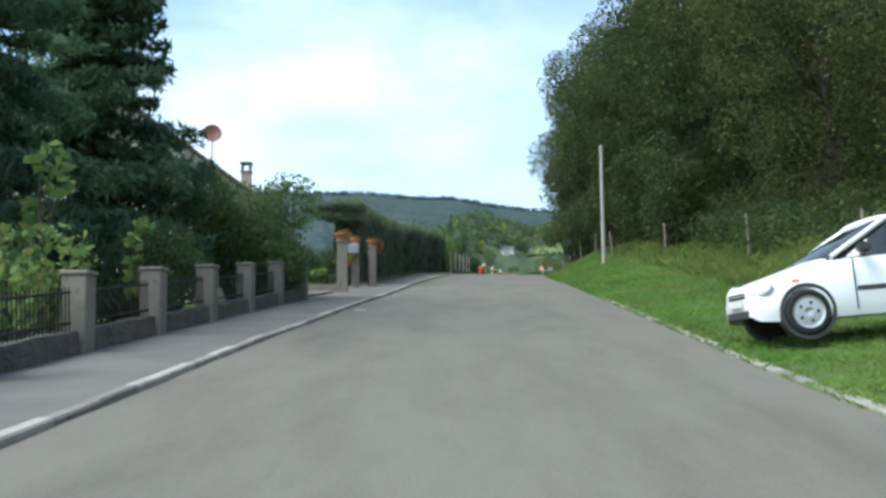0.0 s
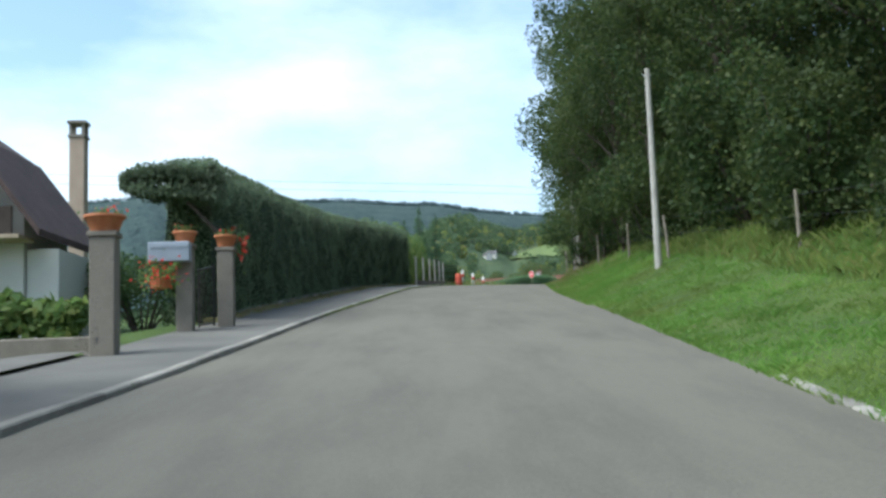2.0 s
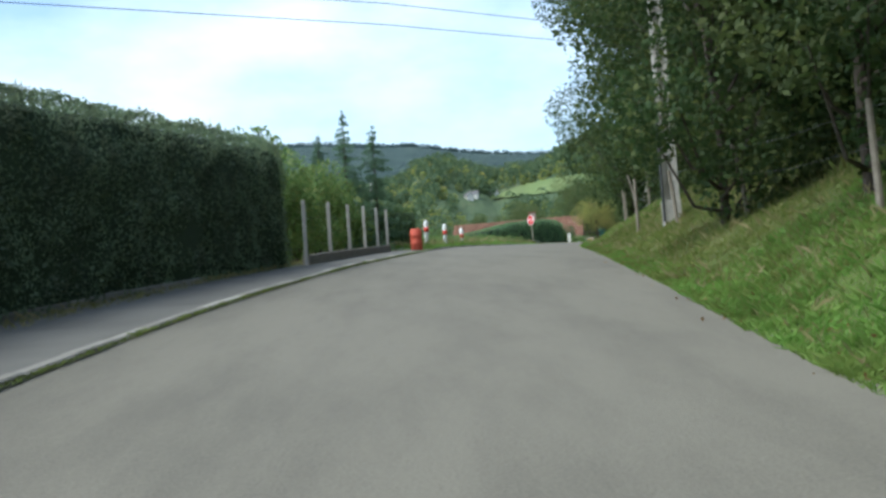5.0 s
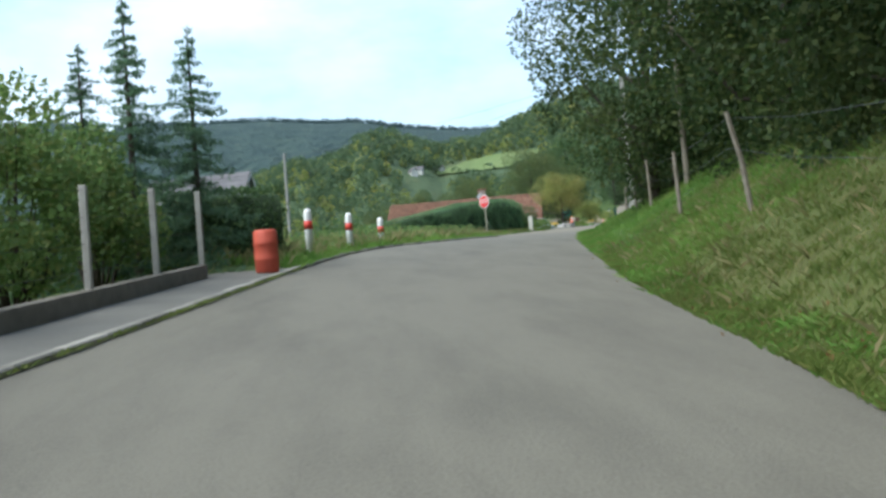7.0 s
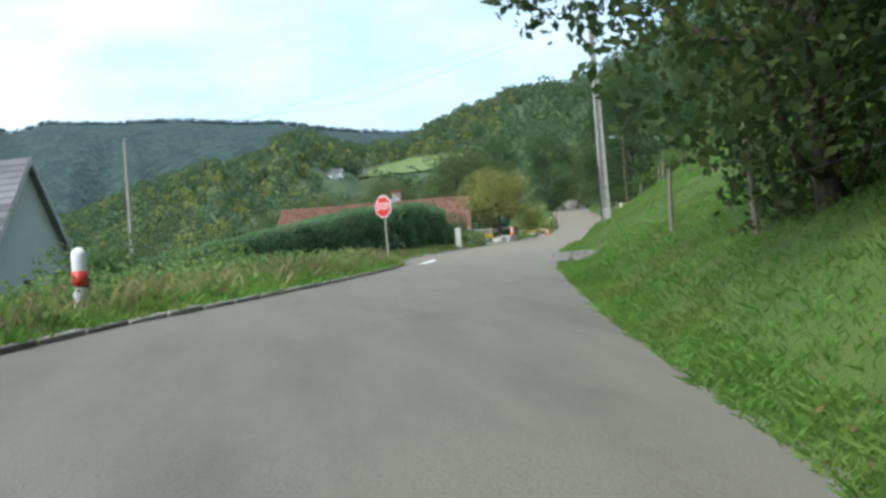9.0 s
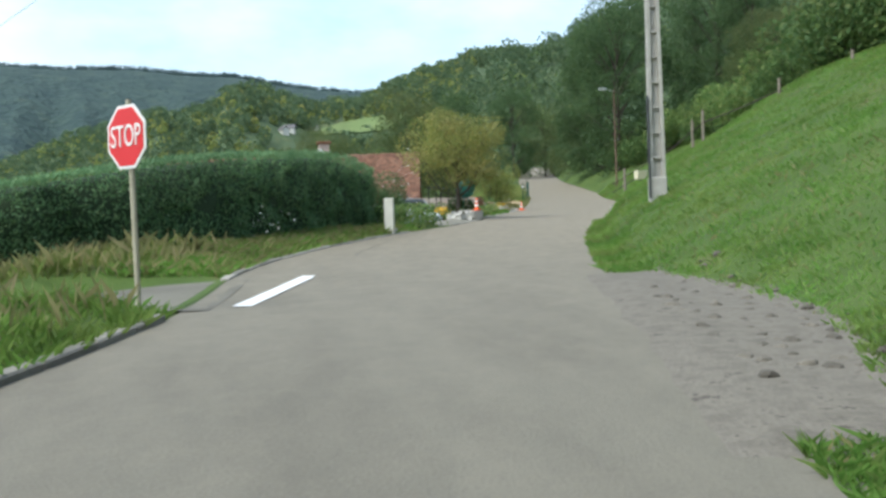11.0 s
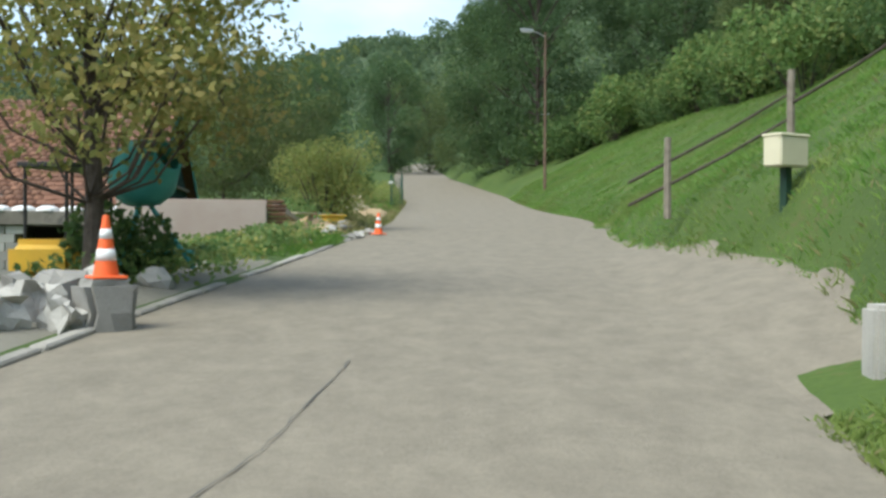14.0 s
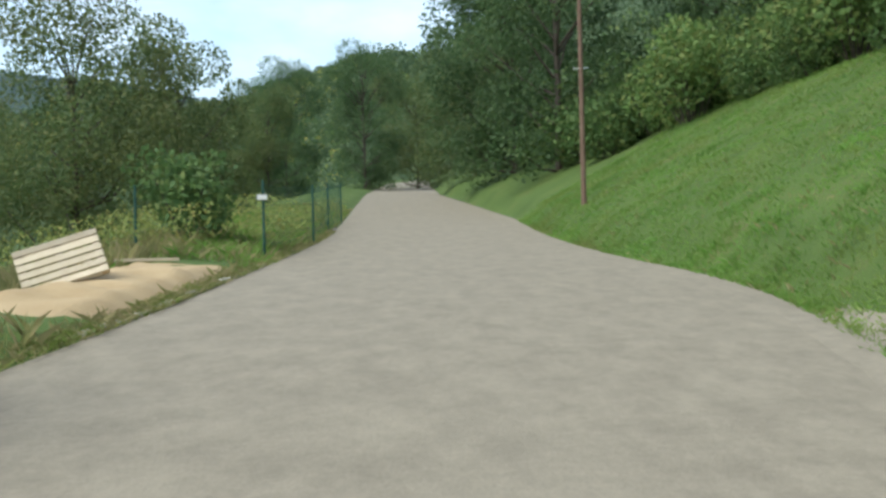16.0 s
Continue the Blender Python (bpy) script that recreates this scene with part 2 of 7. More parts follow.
def dry_bank(m):
    """Blends olive, dry turf into the ground along the bank below the wood."""
    n, l = m.node_tree.nodes, m.node_tree.links
    p = n["Principled BSDF"]
    green = p.inputs["Base Color"].links[0].from_socket
    geo = [k for k in n if k.bl_idname == "ShaderNodeNewGeometry"][0].outputs["Position"]
    noi, sep, up, down, mul, scl, mx = (n.new("ShaderNode" + k) for k in ("TexNoise", "SeparateXYZ", "MapRange", "MapRange", "Math", "Math", "Mix"))
    noi.inputs["Scale"].default_value, noi.inputs["Detail"].default_value = 0.8, 6
    worn = n.new("ShaderNodeMapping")
    worn.inputs["Scale"].default_value = (1.0, 0.7, 1)
    l.new(geo, worn.inputs["Vector"])
    l.new(worn.outputs[0], noi.inputs["Vector"]), l.new(geo, sep.inputs[0])
    for k, y0, y1 in ((up, 56, 68), (down, 94, 82)):
        k.inputs[1].default_value, k.inputs[2].default_value = y0, y1
        l.new(sep.outputs[1], k.inputs[0])
    mul.operation = scl.operation = "MULTIPLY"
    l.new(up.outputs[0], mul.inputs[0]), l.new(down.outputs[0], mul.inputs[1])
    l.new(mul.outputs[0], scl.inputs[0]), l.new(noi.outputs[0], scl.inputs[1])
    mx.data_type = "RGBA"
    mx.inputs[7].default_value = (0.1, 0.085, 0.03, 1)
    l.new(scl.outputs[0], mx.inputs[0]), l.new(green, mx.inputs[6]), l.new(mx.outputs[2], p.inputs["Base Color"])


dry_bank(EARTH)


# ---- the plan ----
def curve(points):
    """A smooth function through (y, value) pairs, by a running mean over the straight pieces."""
    ys, vs = np.array(points, float).T
    fy = np.arange(ys[0], ys[-1] + 0.5, 0.5)
    fv = np.interp(fy, ys, vs)
    k = 13
    pad = np.r_[fv[0] + (fv[0] - fv[k:0:-1]), fv, fv[-1] + (fv[-1] - fv[-2:-k - 2:-1])]
    fv = np.convolve(pad, np.ones(k) / k, "same")[k:-k]
    return lambda y: np.interp(y, fy, fv)


road_z = curve([(-60, -6), (0, 0), (9.3, 0.93), (19.2, 2.02), (29.7, 3.17), (40.7, 4.36), (52, 5.55), (65, 6.89), (76, 7.84), (87, 8.63), (99, 9.4), (111, 10.14),
                (118.7, 10.53), (129.5, 11.0), (140, 11.53), (151, 12.16), (162, 12.67), (168, 12.97), (190, 14.35), (210, 15.95), (245, 19.2), (300, 24), (420, 34)])
road_mid = curve([(-60, -1.5), (0, 0), (19.2, 1.13), (35, 2.07), (50, 3.1), (65, 4.56), (76, 5.96), (87, 7.77), (99, 10.2), (113, 13.25), (124, 16), (134.8, 19.34), (145.5, 23.2),
                  (156.4, 27.6), (167.8, 32.2), (180, 36.3), (195, 40.9), (212, 45.2), (245, 53.3), (300, 70), (420, 110)])
kerb_line = curve([(-60, -4.2), (8.5, -3.1), (12, -3.0), (14.8, -2.9), (19.7, -2.6), (25.5, -2.3), (30, -1.95), (36, -1.6), (42, -1.38), (46, -1.15), (50, -0.8), (54, -0.55), (61.5, -0.05), (66, 0.45),
                   (74, 1.4), (78, 2.0), (82, 2.45), (88, 3.1), (92.5, 3.55), (95, 3.9), (99.6, 4.6), (104.8, 5.9), (110, 8.2), (117, 10.5), (121, 11.6), (125.4, 12.6), (128, 12.7),
                   (131.4, 13.1), (135.7, 14.4), (140.2, 16.1), (143.2, 17.4), (146.3, 19), (150.2, 21.3), (156, 23.5), (161.7, 25.8), (169.6, 28.9), (177.5, 31.9), (188, 35.2), (196, 37.8),
                   (217, 43.3), (242, 50), (300, 67), (420, 107)])
kerb_shift = curve([(-60, 0.06), (0, 0.07), (35, 0.1), (48, 0.17), (60, 0.2), (78, 0.27), (85, 0.4), (96, 0.42), (104, 0.3), (122, 0.32), (140, 0.15), (150, 0.38), (157, 0.23), (165, 0.1), (420, 0.1)])


def road_left(y):
    return kerb_line(y) + kerb_shift(y)


road_right = curve([(-60, 2.9), (9.5, 3.45), (16.5, 3.8), (26, 4.25), (35, 4.7), (43, 5.15), (52, 5.6), (58, 6.05), (66, 6.9), (72.5, 7.6), (77, 8.2), (84, 9.0), (89, 9.9), (96, 11.2), (102, 12.3),
                    (108, 13.6), (115, 15.2), (120, 16.7), (126.4, 18.5), (129.4, 19.3), (138, 22.2), (145, 24.9), (158.5, 30.3), (163, 32.3), (169, 34.8), (172, 36.7), (175.5, 38.6), (180.3, 40.9),
                    (184, 41.5), (188, 42.4), (191, 43.2), (195, 44.2), (207, 48), (222, 51.5), (242, 56), (300, 73), (420, 113)])
bank_of = curve([(-60, 0), (40, 0.005), (70, 0.02), (90, 0.03), (105, 0.035), (120, 0.012), (130, 0), (420, 0)])
rise_of = curve([(-60, 0.08), (12, 0.09), (24, 0.14), (36, 0.26), (46, 0.42), (60, 0.5), (100, 0.52), (112, 0.42), (122, 0.42), (138, 0.5), (150, 0.58), (164, 0.6), (200, 0.5), (420, 0.4)])
lip_of = curve([(-60, 0), (128, 0), (136, 0.35), (148, 0.5), (154, 0.75), (160, 0.7), (166, 0.35), (200, 0.4), (420, 0.5)])
lay_of = curve([(-60, 0), (117.5, 0), (119.5, 1.1), (122.5, 1.6), (124.5, 1.1), (126.5, 0.35), (142, 0.12), (150.0, 0.05), (151.2, 0.4), (152.6, 1.3), (154, 1.65), (156, 1.3), (158.5, 0.95), (161.5, 0.75), (165, 0.62), (169, 0.5), (173, 0.3), (178, 0.05), (184, 0), (420, 0)])
PAVED_END = 91.5
paved_width = curve([(-60, 1.95), (30, 1.95), (40, 2.1), (50, 2.35), (58, 2.5), (66, 2.2), (76, 1.55), (92, 1.55), (420, 1.5)])


def surface(x, y):
    """The height of the road's plane at a place."""
    return road_z(y) - (x - road_mid(y)) * bank_of(y)


def smooth(v, a, b):
    t = np.clip((v - a) / (b - a), 0, 1)
    return t * t * (3 - 2 * t)


def height(x, y):
    """The height of the open ground at a place, for arrays."""
    x, y = np.asarray(x, float), np.asarray(y, float)
    l, r = road_left(y), road_right(y)
    base = surface(np.clip(x, l, r), y)
    d = np.maximum(x - r - lay_of(y), 0)
    right = 0.05 * smooth(d, 0, 0.3) + rise_of(y) * (np.minimum(d, 9) - 0.25 * smooth(d, 0, 0.6)) * smooth(d, 0, 1.0) + lip_of(y) * smooth(d, 0.0, 0.9) + 0.34 * np.clip(d - 9, 0, 60) + 0.25 * np.maximum(d - 69, 0)
    ramp = 0.27 * smooth(y, 147.5, 151) * (1 - smooth(y, 160, 166))
    right = right + ramp * np.minimum(np.maximum(x - r, 0), lay_of(y))
    g = np.maximum(l - x, 0)
    paved = 1 - smooth(y, PAVED_END - 1, PAVED_END + 1)
    yard = smooth(y, 143, 149) * (1 - smooth(y, 166, 174))
    town = 0.07 * smooth(g, 0.05, 0.2) - 0.1 * np.clip(g - 2.5, 0, 30) - 0.2 * np.maximum(g - 32, 0)
    verge = 0.14 * smooth(g, 0.1, 0.6) + 0.1 * smooth(g, 0.5, 2) - 0.2 * np.clip(g - 3, 0, 25) - 0.15 * np.maximum(g - 28, 0)
    low = 0.05 * smooth(g, 0.1, 0.6) - 0.75 * smooth(g, 1.0, 4.0) - 0.12 * np.clip(g - 6, 0, 30) - 0.15 * np.maximum(g - 36, 0)
    left = paved * town + (1 - paved) * (verge * (1 - yard) + low * yard)
    left = left - 0.45 * smooth(g, 1.3, 3.0) * smooth(y, 174, 179) * (1 - smooth(y, 186, 192))
    low_edge, high_edge = 125.2 - 4 * g / 26, 129.7 - 3 * g / 26
    lane = smooth(y, low_edge - 1.0, low_edge + 0.3) * (1 - smooth(y, high_edge - 0.3, high_edge + 1.0)) * (1 - smooth(g, 26, 30))
    left = left * (1 - lane) + lane * (-0.07 * g)
    return base + np.where(x > r, right, 0) + np.where(x < l, left, 0)


def h1(x, y):
    return float(height(np.array([x]), np.array([y]))[0])


# ---- helpers for building ----
def mesh_object(name, verts, faces, mat, parent=None, label="", smooth_shade=False):
    me = bpy.data.meshes.new(name)
    verts, faces = np.asarray(verts, np.float32), np.asarray(faces, np.int32)
    k = faces.shape[1]
    me.vertices.add(len(verts)), me.vertices.foreach_set("co", verts.ravel())
    me.loops.add(faces.size), me.loops.foreach_set("vertex_index", faces.ravel())
    me.polygons.add(len(faces)), me.polygons.foreach_set("loop_start", np.arange(0, faces.size, k, dtype=np.int32))
    me.update(calc_edges=True)
    me.materials.append(mat)
    if smooth_shade:
        me.polygons.foreach_set("use_smooth", np.ones(len(faces), bool))
    ob = new(name, me)
    if parent:
        ob.parent = parent
    if label:
        tagged(ob, label)
    return ob


def part(name, bm, mat, parent=None, label="", shade=False):
    """Links a bmesh as one mesh object under a thing or a part."""
    me = bpy.data.meshes.new(name)
    if shade:
        for f in bm.faces:
            f.smooth = True
    bm.to_mesh(me), bm.free()
    me.materials.append(mat)
    ob = new(name, me)
    if parent:
        ob.parent = parent
    if label:
        tagged(ob, label)
    return ob


def thing(name, label, category, at, turn=0.0, group="", kind=""):
    ob = new(name)
    ob.empty_display_size = 0.2
    ob.matrix_basis = pose(*at, 0, 0, turn)
    return tagged(ob, label, category, group, kind)


def add_box(bm, x0, x1, y0, y1, z0, z1, bevel=0.0, m=None, seg=1):
    r = bmesh.ops.create_cube(bm, size=1.0)
    bmesh.ops.transform(bm, matrix=Matrix.Translation(((x0 + x1) / 2, (y0 + y1) / 2, (z0 + z1) / 2)) @ Matrix.Diagonal((x1 - x0, y1 - y0, z1 - z0, 1)), verts=r["verts"])
    if bevel:
        edges = list({e for v in r["verts"] for e in v.link_edges})
        r = bmesh.ops.bevel(bm, geom=edges, offset=bevel, segments=seg, affect="EDGES", clamp_overlap=True)
    if m is not None:
        bmesh.ops.transform(bm, matrix=m, verts=list({v for f in r["faces"] for v in f.verts}) if bevel else r["verts"])
    return bm


def box(x0, x1, y0, y1, z0, z1, bevel=0.01, seg=1):
    return add_box(bmesh.new(), x0, x1, y0, y1, z0, z1, bevel, None, seg)


def lathe(profile, sides=20):
    """A turned body from (radius, height) pairs."""
    bm = bmesh.new()
    rings = []
    for r, z in profile:
        if r < 1e-4:
            rings.append([bm.verts.new((0, 0, z))])
        else:
            rings.append([bm.verts.new((r * math.cos(2 * math.pi * i / sides), r * math.sin(2 * math.pi * i / sides), z)) for i in range(sides)])
    for a, b in zip(rings, rings[1:]):
        for i in range(sides):
            j = (i + 1) % sides
            f = [a[i % len(a)], a[j % len(a)], b[j % len(b)], b[i % len(b)]]
            f = list(dict.fromkeys(f))
            if len(f) > 2:
                bm.faces.new(f)
    bmesh.ops.recalc_face_normals(bm, faces=bm.faces)
    return bm


def tube(points, radii, sides=8):
    """A tapered limb along points."""
    pts = [Vector(p) for p in points]
    bm = bmesh.new()
    rings = []
    for i, p in enumerate(pts):
        d = (pts[min(i + 1, len(pts) - 1)] - pts[max(i - 1, 0)]).normalized()
        u = d.orthogonal().normalized()
        if rings:
            u = (prev - d * prev.dot(d)).normalized()
        prev = u
        v = d.cross(u)
        r = radii[i] if isinstance(radii, (list, tuple)) else radii
        rings.append([bm.verts.new(p + (u * math.cos(2 * math.pi * k / sides) + v * math.sin(2 * math.pi * k / sides)) * r) for k in range(sides)])
    for a, b in zip(rings, rings[1:]):
        for k in range(sides):
            bm.faces.new((a[k], a[(k + 1) % sides], b[(k + 1) % sides], b[k]))
    bm.faces.new(rings[0][::-1]), bm.faces.new(rings[-1])
    return bm


def join(bms):
    out = bmesh.new()
    for b in bms:
        me = bpy.data.meshes.new("tmp")
        b.to_mesh(me), b.free()
        out.from_mesh(me)
        bpy.data.meshes.remove(me)
    return out


def cards(rng, centres, size, aspect=0.55, droop=0.0, spread=1.0):
    """Leaf blades of two bent triangles at the centres, turned at random: verts and faces."""
    n = len(centres)
    d = rng.normal(size=(n, 3)) * (1, 1, spread)
    d[:, 2] -= droop
    d /= np.linalg.norm(d, axis=1)[:, None]
    o = rng.normal(size=(n, 3))
    w = np.cross(d, o)
    w /= np.linalg.norm(w, axis=1)[:, None] + 1e-9
    up = np.cross(d, w)
    s = size * rng.uniform(0.6, 1.3, (n, 1))
    a, b = centres - d * s * 0.5, centres + d * s * 0.5
    m = centres + up * s * 0.12
    v = np.stack([a, m + w * s * aspect * 0.5, b, m - w * s * aspect * 0.5], 1).reshape(-1, 3)
    f = np.arange(4 * n).reshape(-1, 4)
    return v, f

# ---- ground, road and pavement ----
def sheet(name, ys, cols, zs, mat, label, category, kind="structure", wobble=0.0, seed=3):
    """A sheet from rows of x at each y."""
    n, k = len(ys), cols.shape[1]
    rng = np.random.default_rng(seed)
    zs = zs + rng.normal(size=zs.shape) * wobble
    v = np.stack([cols, np.repeat(np.asarray(ys)[:, None], k, 1), zs], -1).reshape(-1, 3)
    i = np.arange((n - 1) * k).reshape(n - 1, k)[:, :-1].ravel()
    f = np.stack([i, i + 1, i + 1 + k, i + k], 1)
    return tagged(mesh_object(name, v, f, mat, smooth_shade=True), label, category, "", kind)


def bump_at(x, y):
    """Small unevenness of the open ground away from the road."""
    far = np.maximum(road_left(y) - x, x - road_right(y) - lay_of(y))
    n = np.array([noise.noise((p * 0.25, q * 0.25, 0.0)) for p, q in zip(np.ravel(x), np.ravel(y))]).reshape(np.shape(x))
    return n * 0.12 * smooth(far, 0.4, 4)


ys = np.r_[np.arange(-60, 0, 3), np.arange(0, 112, 0.8), np.arange(112, 146, 0.4), np.arange(146, 168, 0.2), np.arange(168, 170, 0.4), np.arange(170, 215, 0.8), np.arange(215, 421, 4)]
GO = np.array([170, 120, 85, 60, 45, 34, 26, 20, 15, 11, 8.5, 6.5, 5, 4.2, 3.5, 3, 2.5, 2.1, 1.9, 1.6, 1.2, 0.8, 0.5, 0.3, 0.15, 0.05, 0])
DO = np.array([0, 0.05, 0.15, 0.3, 0.5, 0.7, 0.9, 1.1, 1.3, 1.5, 1.7, 1.9, 2.1, 2.3, 2.5, 2.7, 3.0, 3.4, 4.2, 5, 6, 7.2, 8.6, 10.5, 13, 16, 20, 26, 34, 45, 60, 85, 120, 170])
cols = np.concatenate([road_left(ys)[:, None] - GO, ((road_left(ys) + road_right(ys)) / 2)[:, None], road_right(ys)[:, None] + lay_of(ys)[:, None] * np.array([0, 0.25, 0.5, 0.75, 0.97]), road_right(ys)[:, None] + lay_of(ys)[:, None] + DO + 0.003], 1)
yy = np.repeat(ys[:, None], cols.shape[1], 1)
zs = height(cols, yy)
away = np.maximum(road_left(ys)[:, None] - cols, cols - road_right(ys)[:, None])
zs = zs + bump_at(cols, yy)
sunk = (away <= 0.001) | ((road_left(ys)[:, None] - cols > 0) & (road_left(ys)[:, None] - cols < paved_width(ys)[:, None]) & (yy < PAVED_END))
zs = np.where(sunk, zs - 0.07, zs)
sheet("ground", ys, cols, zs, EARTH, "grassy ground of verges, gardens and hillside meadow", "ground")


def strip(name, y0, y1, lf, rf, dz, mat, label, category, step=0.6, n=9):
    ys = np.arange(y0, y1 + step, step)
    t = np.linspace(0, 1, n)
    cols = lf(ys)[:, None] * (1 - t) + rf(ys)[:, None] * t
    yy = np.repeat(ys[:, None], n, 1)
    return sheet(name, ys, cols, surface(cols, yy) + dz(cols, yy) if callable(dz) else surface(cols, yy) + dz, mat, label, category, wobble=0.003)


strip("road", -60, 420, road_left, road_right, 0.0, ROAD, "grey asphalt road turning pale and dusty uphill", "road")
strip("pavement", -60, PAVED_END, lambda y: road_left(y) - paved_width(y), lambda y: road_left(y) - 0.14, 0.06, PAVING, "grey asphalt pavement beside the road", "pavement", n=5)


def kerb_run(label, edge, y0, y1, side, w=0.15, up=0.07, length=1.0, skip=()):
    """Kerb stones laid one by one along an edge of the road."""
    run = thing("kerb", label, "kerb", (0, 0, 0), kind="structure")
    me = None
    y = y0
    rng = random.Random(int(y0))
    while y < y1:
        y2 = y + length * 0.94
        if not any(a < y < b for a, b in skip):
            x1, x2 = float(edge(y)), float(edge(y2))
            xm, ym = (x1 + x2) / 2 + side * w / 2, (y + y2) / 2
            if me is None:
                ob = part("kerb_stone", box(-w / 2, w / 2, -length / 2, length / 2, -0.2, up, 0.018), KERB, run)
                me = ob.data
            else:
                ob = new("kerb_stone", me)
                ob.parent = run
            slope = math.degrees(math.atan2(float(road_z(y2) - road_z(y)), y2 - y))
            ob.matrix_basis = pose(xm, ym, float(surface(xm, ym)) + rng.uniform(-0.012, 0.008), slope, rng.uniform(-2, 2), -math.degrees(math.atan2(x2 - x1, y2 - y)) + rng.uniform(-0.7, 0.7))
        y += length
    return run


kerb_run("worn concrete kerb stones along the pavement", road_left, -12, 124, -1)
kerb_run("low narrow edging stones at the foot of the hedge", lambda y: road_left(y) - paved_width(y) + 0.06, 42, 70, -1, w=0.08, up=0.17)
kerb_run("low worn kerb stones along the grass verge", road_right, -6, 29, 1, up=0.035)
kerb_run("broken low kerb along the lane", road_left, 129.4, 200, -1, up=0.04, skip=((144.5, 149), (158.2, 159.4), (165.4, 168.3), (171.0, 176.6)))


# ---- hills and far woods ----
VIEW = (10.0, 110.0)
ridge_far = ([-75, -40, -20, -12, -8.5, -7, -4.8, -2.7, -0.5, 2, 5, 9, 11.8, 13.7, 16, 19, 24, 30, 45, 80], [9, 8, 8.0, 8.0, 8.1, 8.15, 8.35, 8.65, 9.1, 9.2, 9.45, 9.4, 9.5, 9.0, 9.7, 9.3, 8.8, 8.5, 9, 8])
ridge_mid = ([-75, -40, -25, -20, -14, -11.3, -9.4, -7.4, -5, -4, -2.2, -0.5, 1.2, 4.5, 8, 12, 20, 40, 80], [13, 12, 11, 10.3, 9.2, 8.6, 7.9, 7.4, 7.2, 7.5, 7.9, 7.4, 7.05, 6.4, 5.4, 4.2, 2.4, 1.5, 2])
ridge_near = ([-75, -40, -30, -25, -21, -17, -14, -11, -8, -6, 0, 80], [21, 19, 16.5, 14.2, 11.6, 9.6, 8.0, 6.2, 4.2, 2.4, -2, -4])


def hill_height(bearing, dist):
    """Height over the road's middle of the hills, seen from VIEW."""
    b = np.degrees(bearing)
    tan = lambda r: np.tan(np.radians(np.interp(b, *r)))  # noqa: E731
    wob = np.interp(dist, [0, 400], [0, 1]) * np.array([noise.noise((p * 7, q * 0.004, 1.0)) for p, q in zip(bearing.ravel(), dist.ravel())]).reshape(b.shape)
    floor = -10 - 12 * smooth(dist, 60, 250)
    near = floor + (420 * tan(ridge_near) - floor) * np.clip((dist - 110) / 310, 0, 1) ** 1.6
    near = np.where(dist > 420, np.maximum(near - (dist - 420) * 0.12, floor), near)
    mid = floor + (850 * tan(ridge_mid) - floor) * smooth(dist, 200, 850)
    mid = np.where(dist > 850, mid - (dist - 850) * 0.03, mid)
    far = floor + (2600 * tan(ridge_far) - floor) * smooth(dist, 1000, 2600)
    spur = np.array([noise.noise((p * 16 + q * 0.0006, q * 0.0008, 4.0)) + 0.5 * noise.noise((p * 41, q * 0.0016, 8.0)) for p, q in zip(bearing.ravel(), dist.ravel())]).reshape(b.shape)
    far = far + 42 * spur * smooth(dist, 1000, 1500) * (1 - smooth(dist, 1750, 2200))
    mid = mid + 16 * spur * smooth(dist, 300, 500) * (1 - smooth(dist, 640, 850))
    return np.maximum(np.maximum(near, mid), far) + 10 * wob * smooth(dist, 200, 700) * (1 - 0.6 * smooth(dist, 1800, 2400))


br = np.radians(np.arange(-78, 80.1, 0.4))
ds = np.r_[np.arange(150, 500, 25), np.arange(500, 960, 30), np.arange(960, 2800, 50), np.arange(2800, 4600, 300)]


def hill_sheet(name, label, ds, mat):
    B, Dd = np.meshgrid(br, ds, indexing="ij")
    v = np.stack([VIEW[0] - np.sin(B) * Dd, VIEW[1] + np.cos(B) * Dd, 10.0 + hill_height(B, Dd)], -1).reshape(-1, 3)
    nb, nd = B.shape
    i = np.arange(nb * nd).reshape(nb, nd)[:-1, :-1].ravel()
    return tagged(mesh_object(name, v, np.stack([i, i + nd, i + nd + 1, i + 1], 1), mat, smooth_shade=True), label, "hills", "", "structure")


hill_sheet("valley_slopes", "grass and scrub slopes of the valley under the woods", ds[ds <= 1000], SCRUB)
hill_sheet("mountain", "wooded mountain closing off the valley, tinted blue-green for haze", ds[ds >= 960], FOREST_HAZED)


# ---- trees ----
def crown_arrays(rng, lobes, count, size, flat=0.8, droop=0.15):
    """Leaves over the shells of the lobes (x, y, z, r): verts and faces."""
    w = np.array([l[3] ** 2 for l in lobes])
    pick = rng.choice(len(lobes), count, p=w / w.sum())
    c = np.array(lobes)[pick]
    d = rng.normal(size=(count, 3))
    d /= np.linalg.norm(d, axis=1)[:, None]
    rad = c[:, 3:4] * rng.uniform(0.45, 1.08, (count, 1)) ** 0.6
    return cards(rng, c[:, :3] + d * rad * (1, 1, flat), size, 0.6, droop)


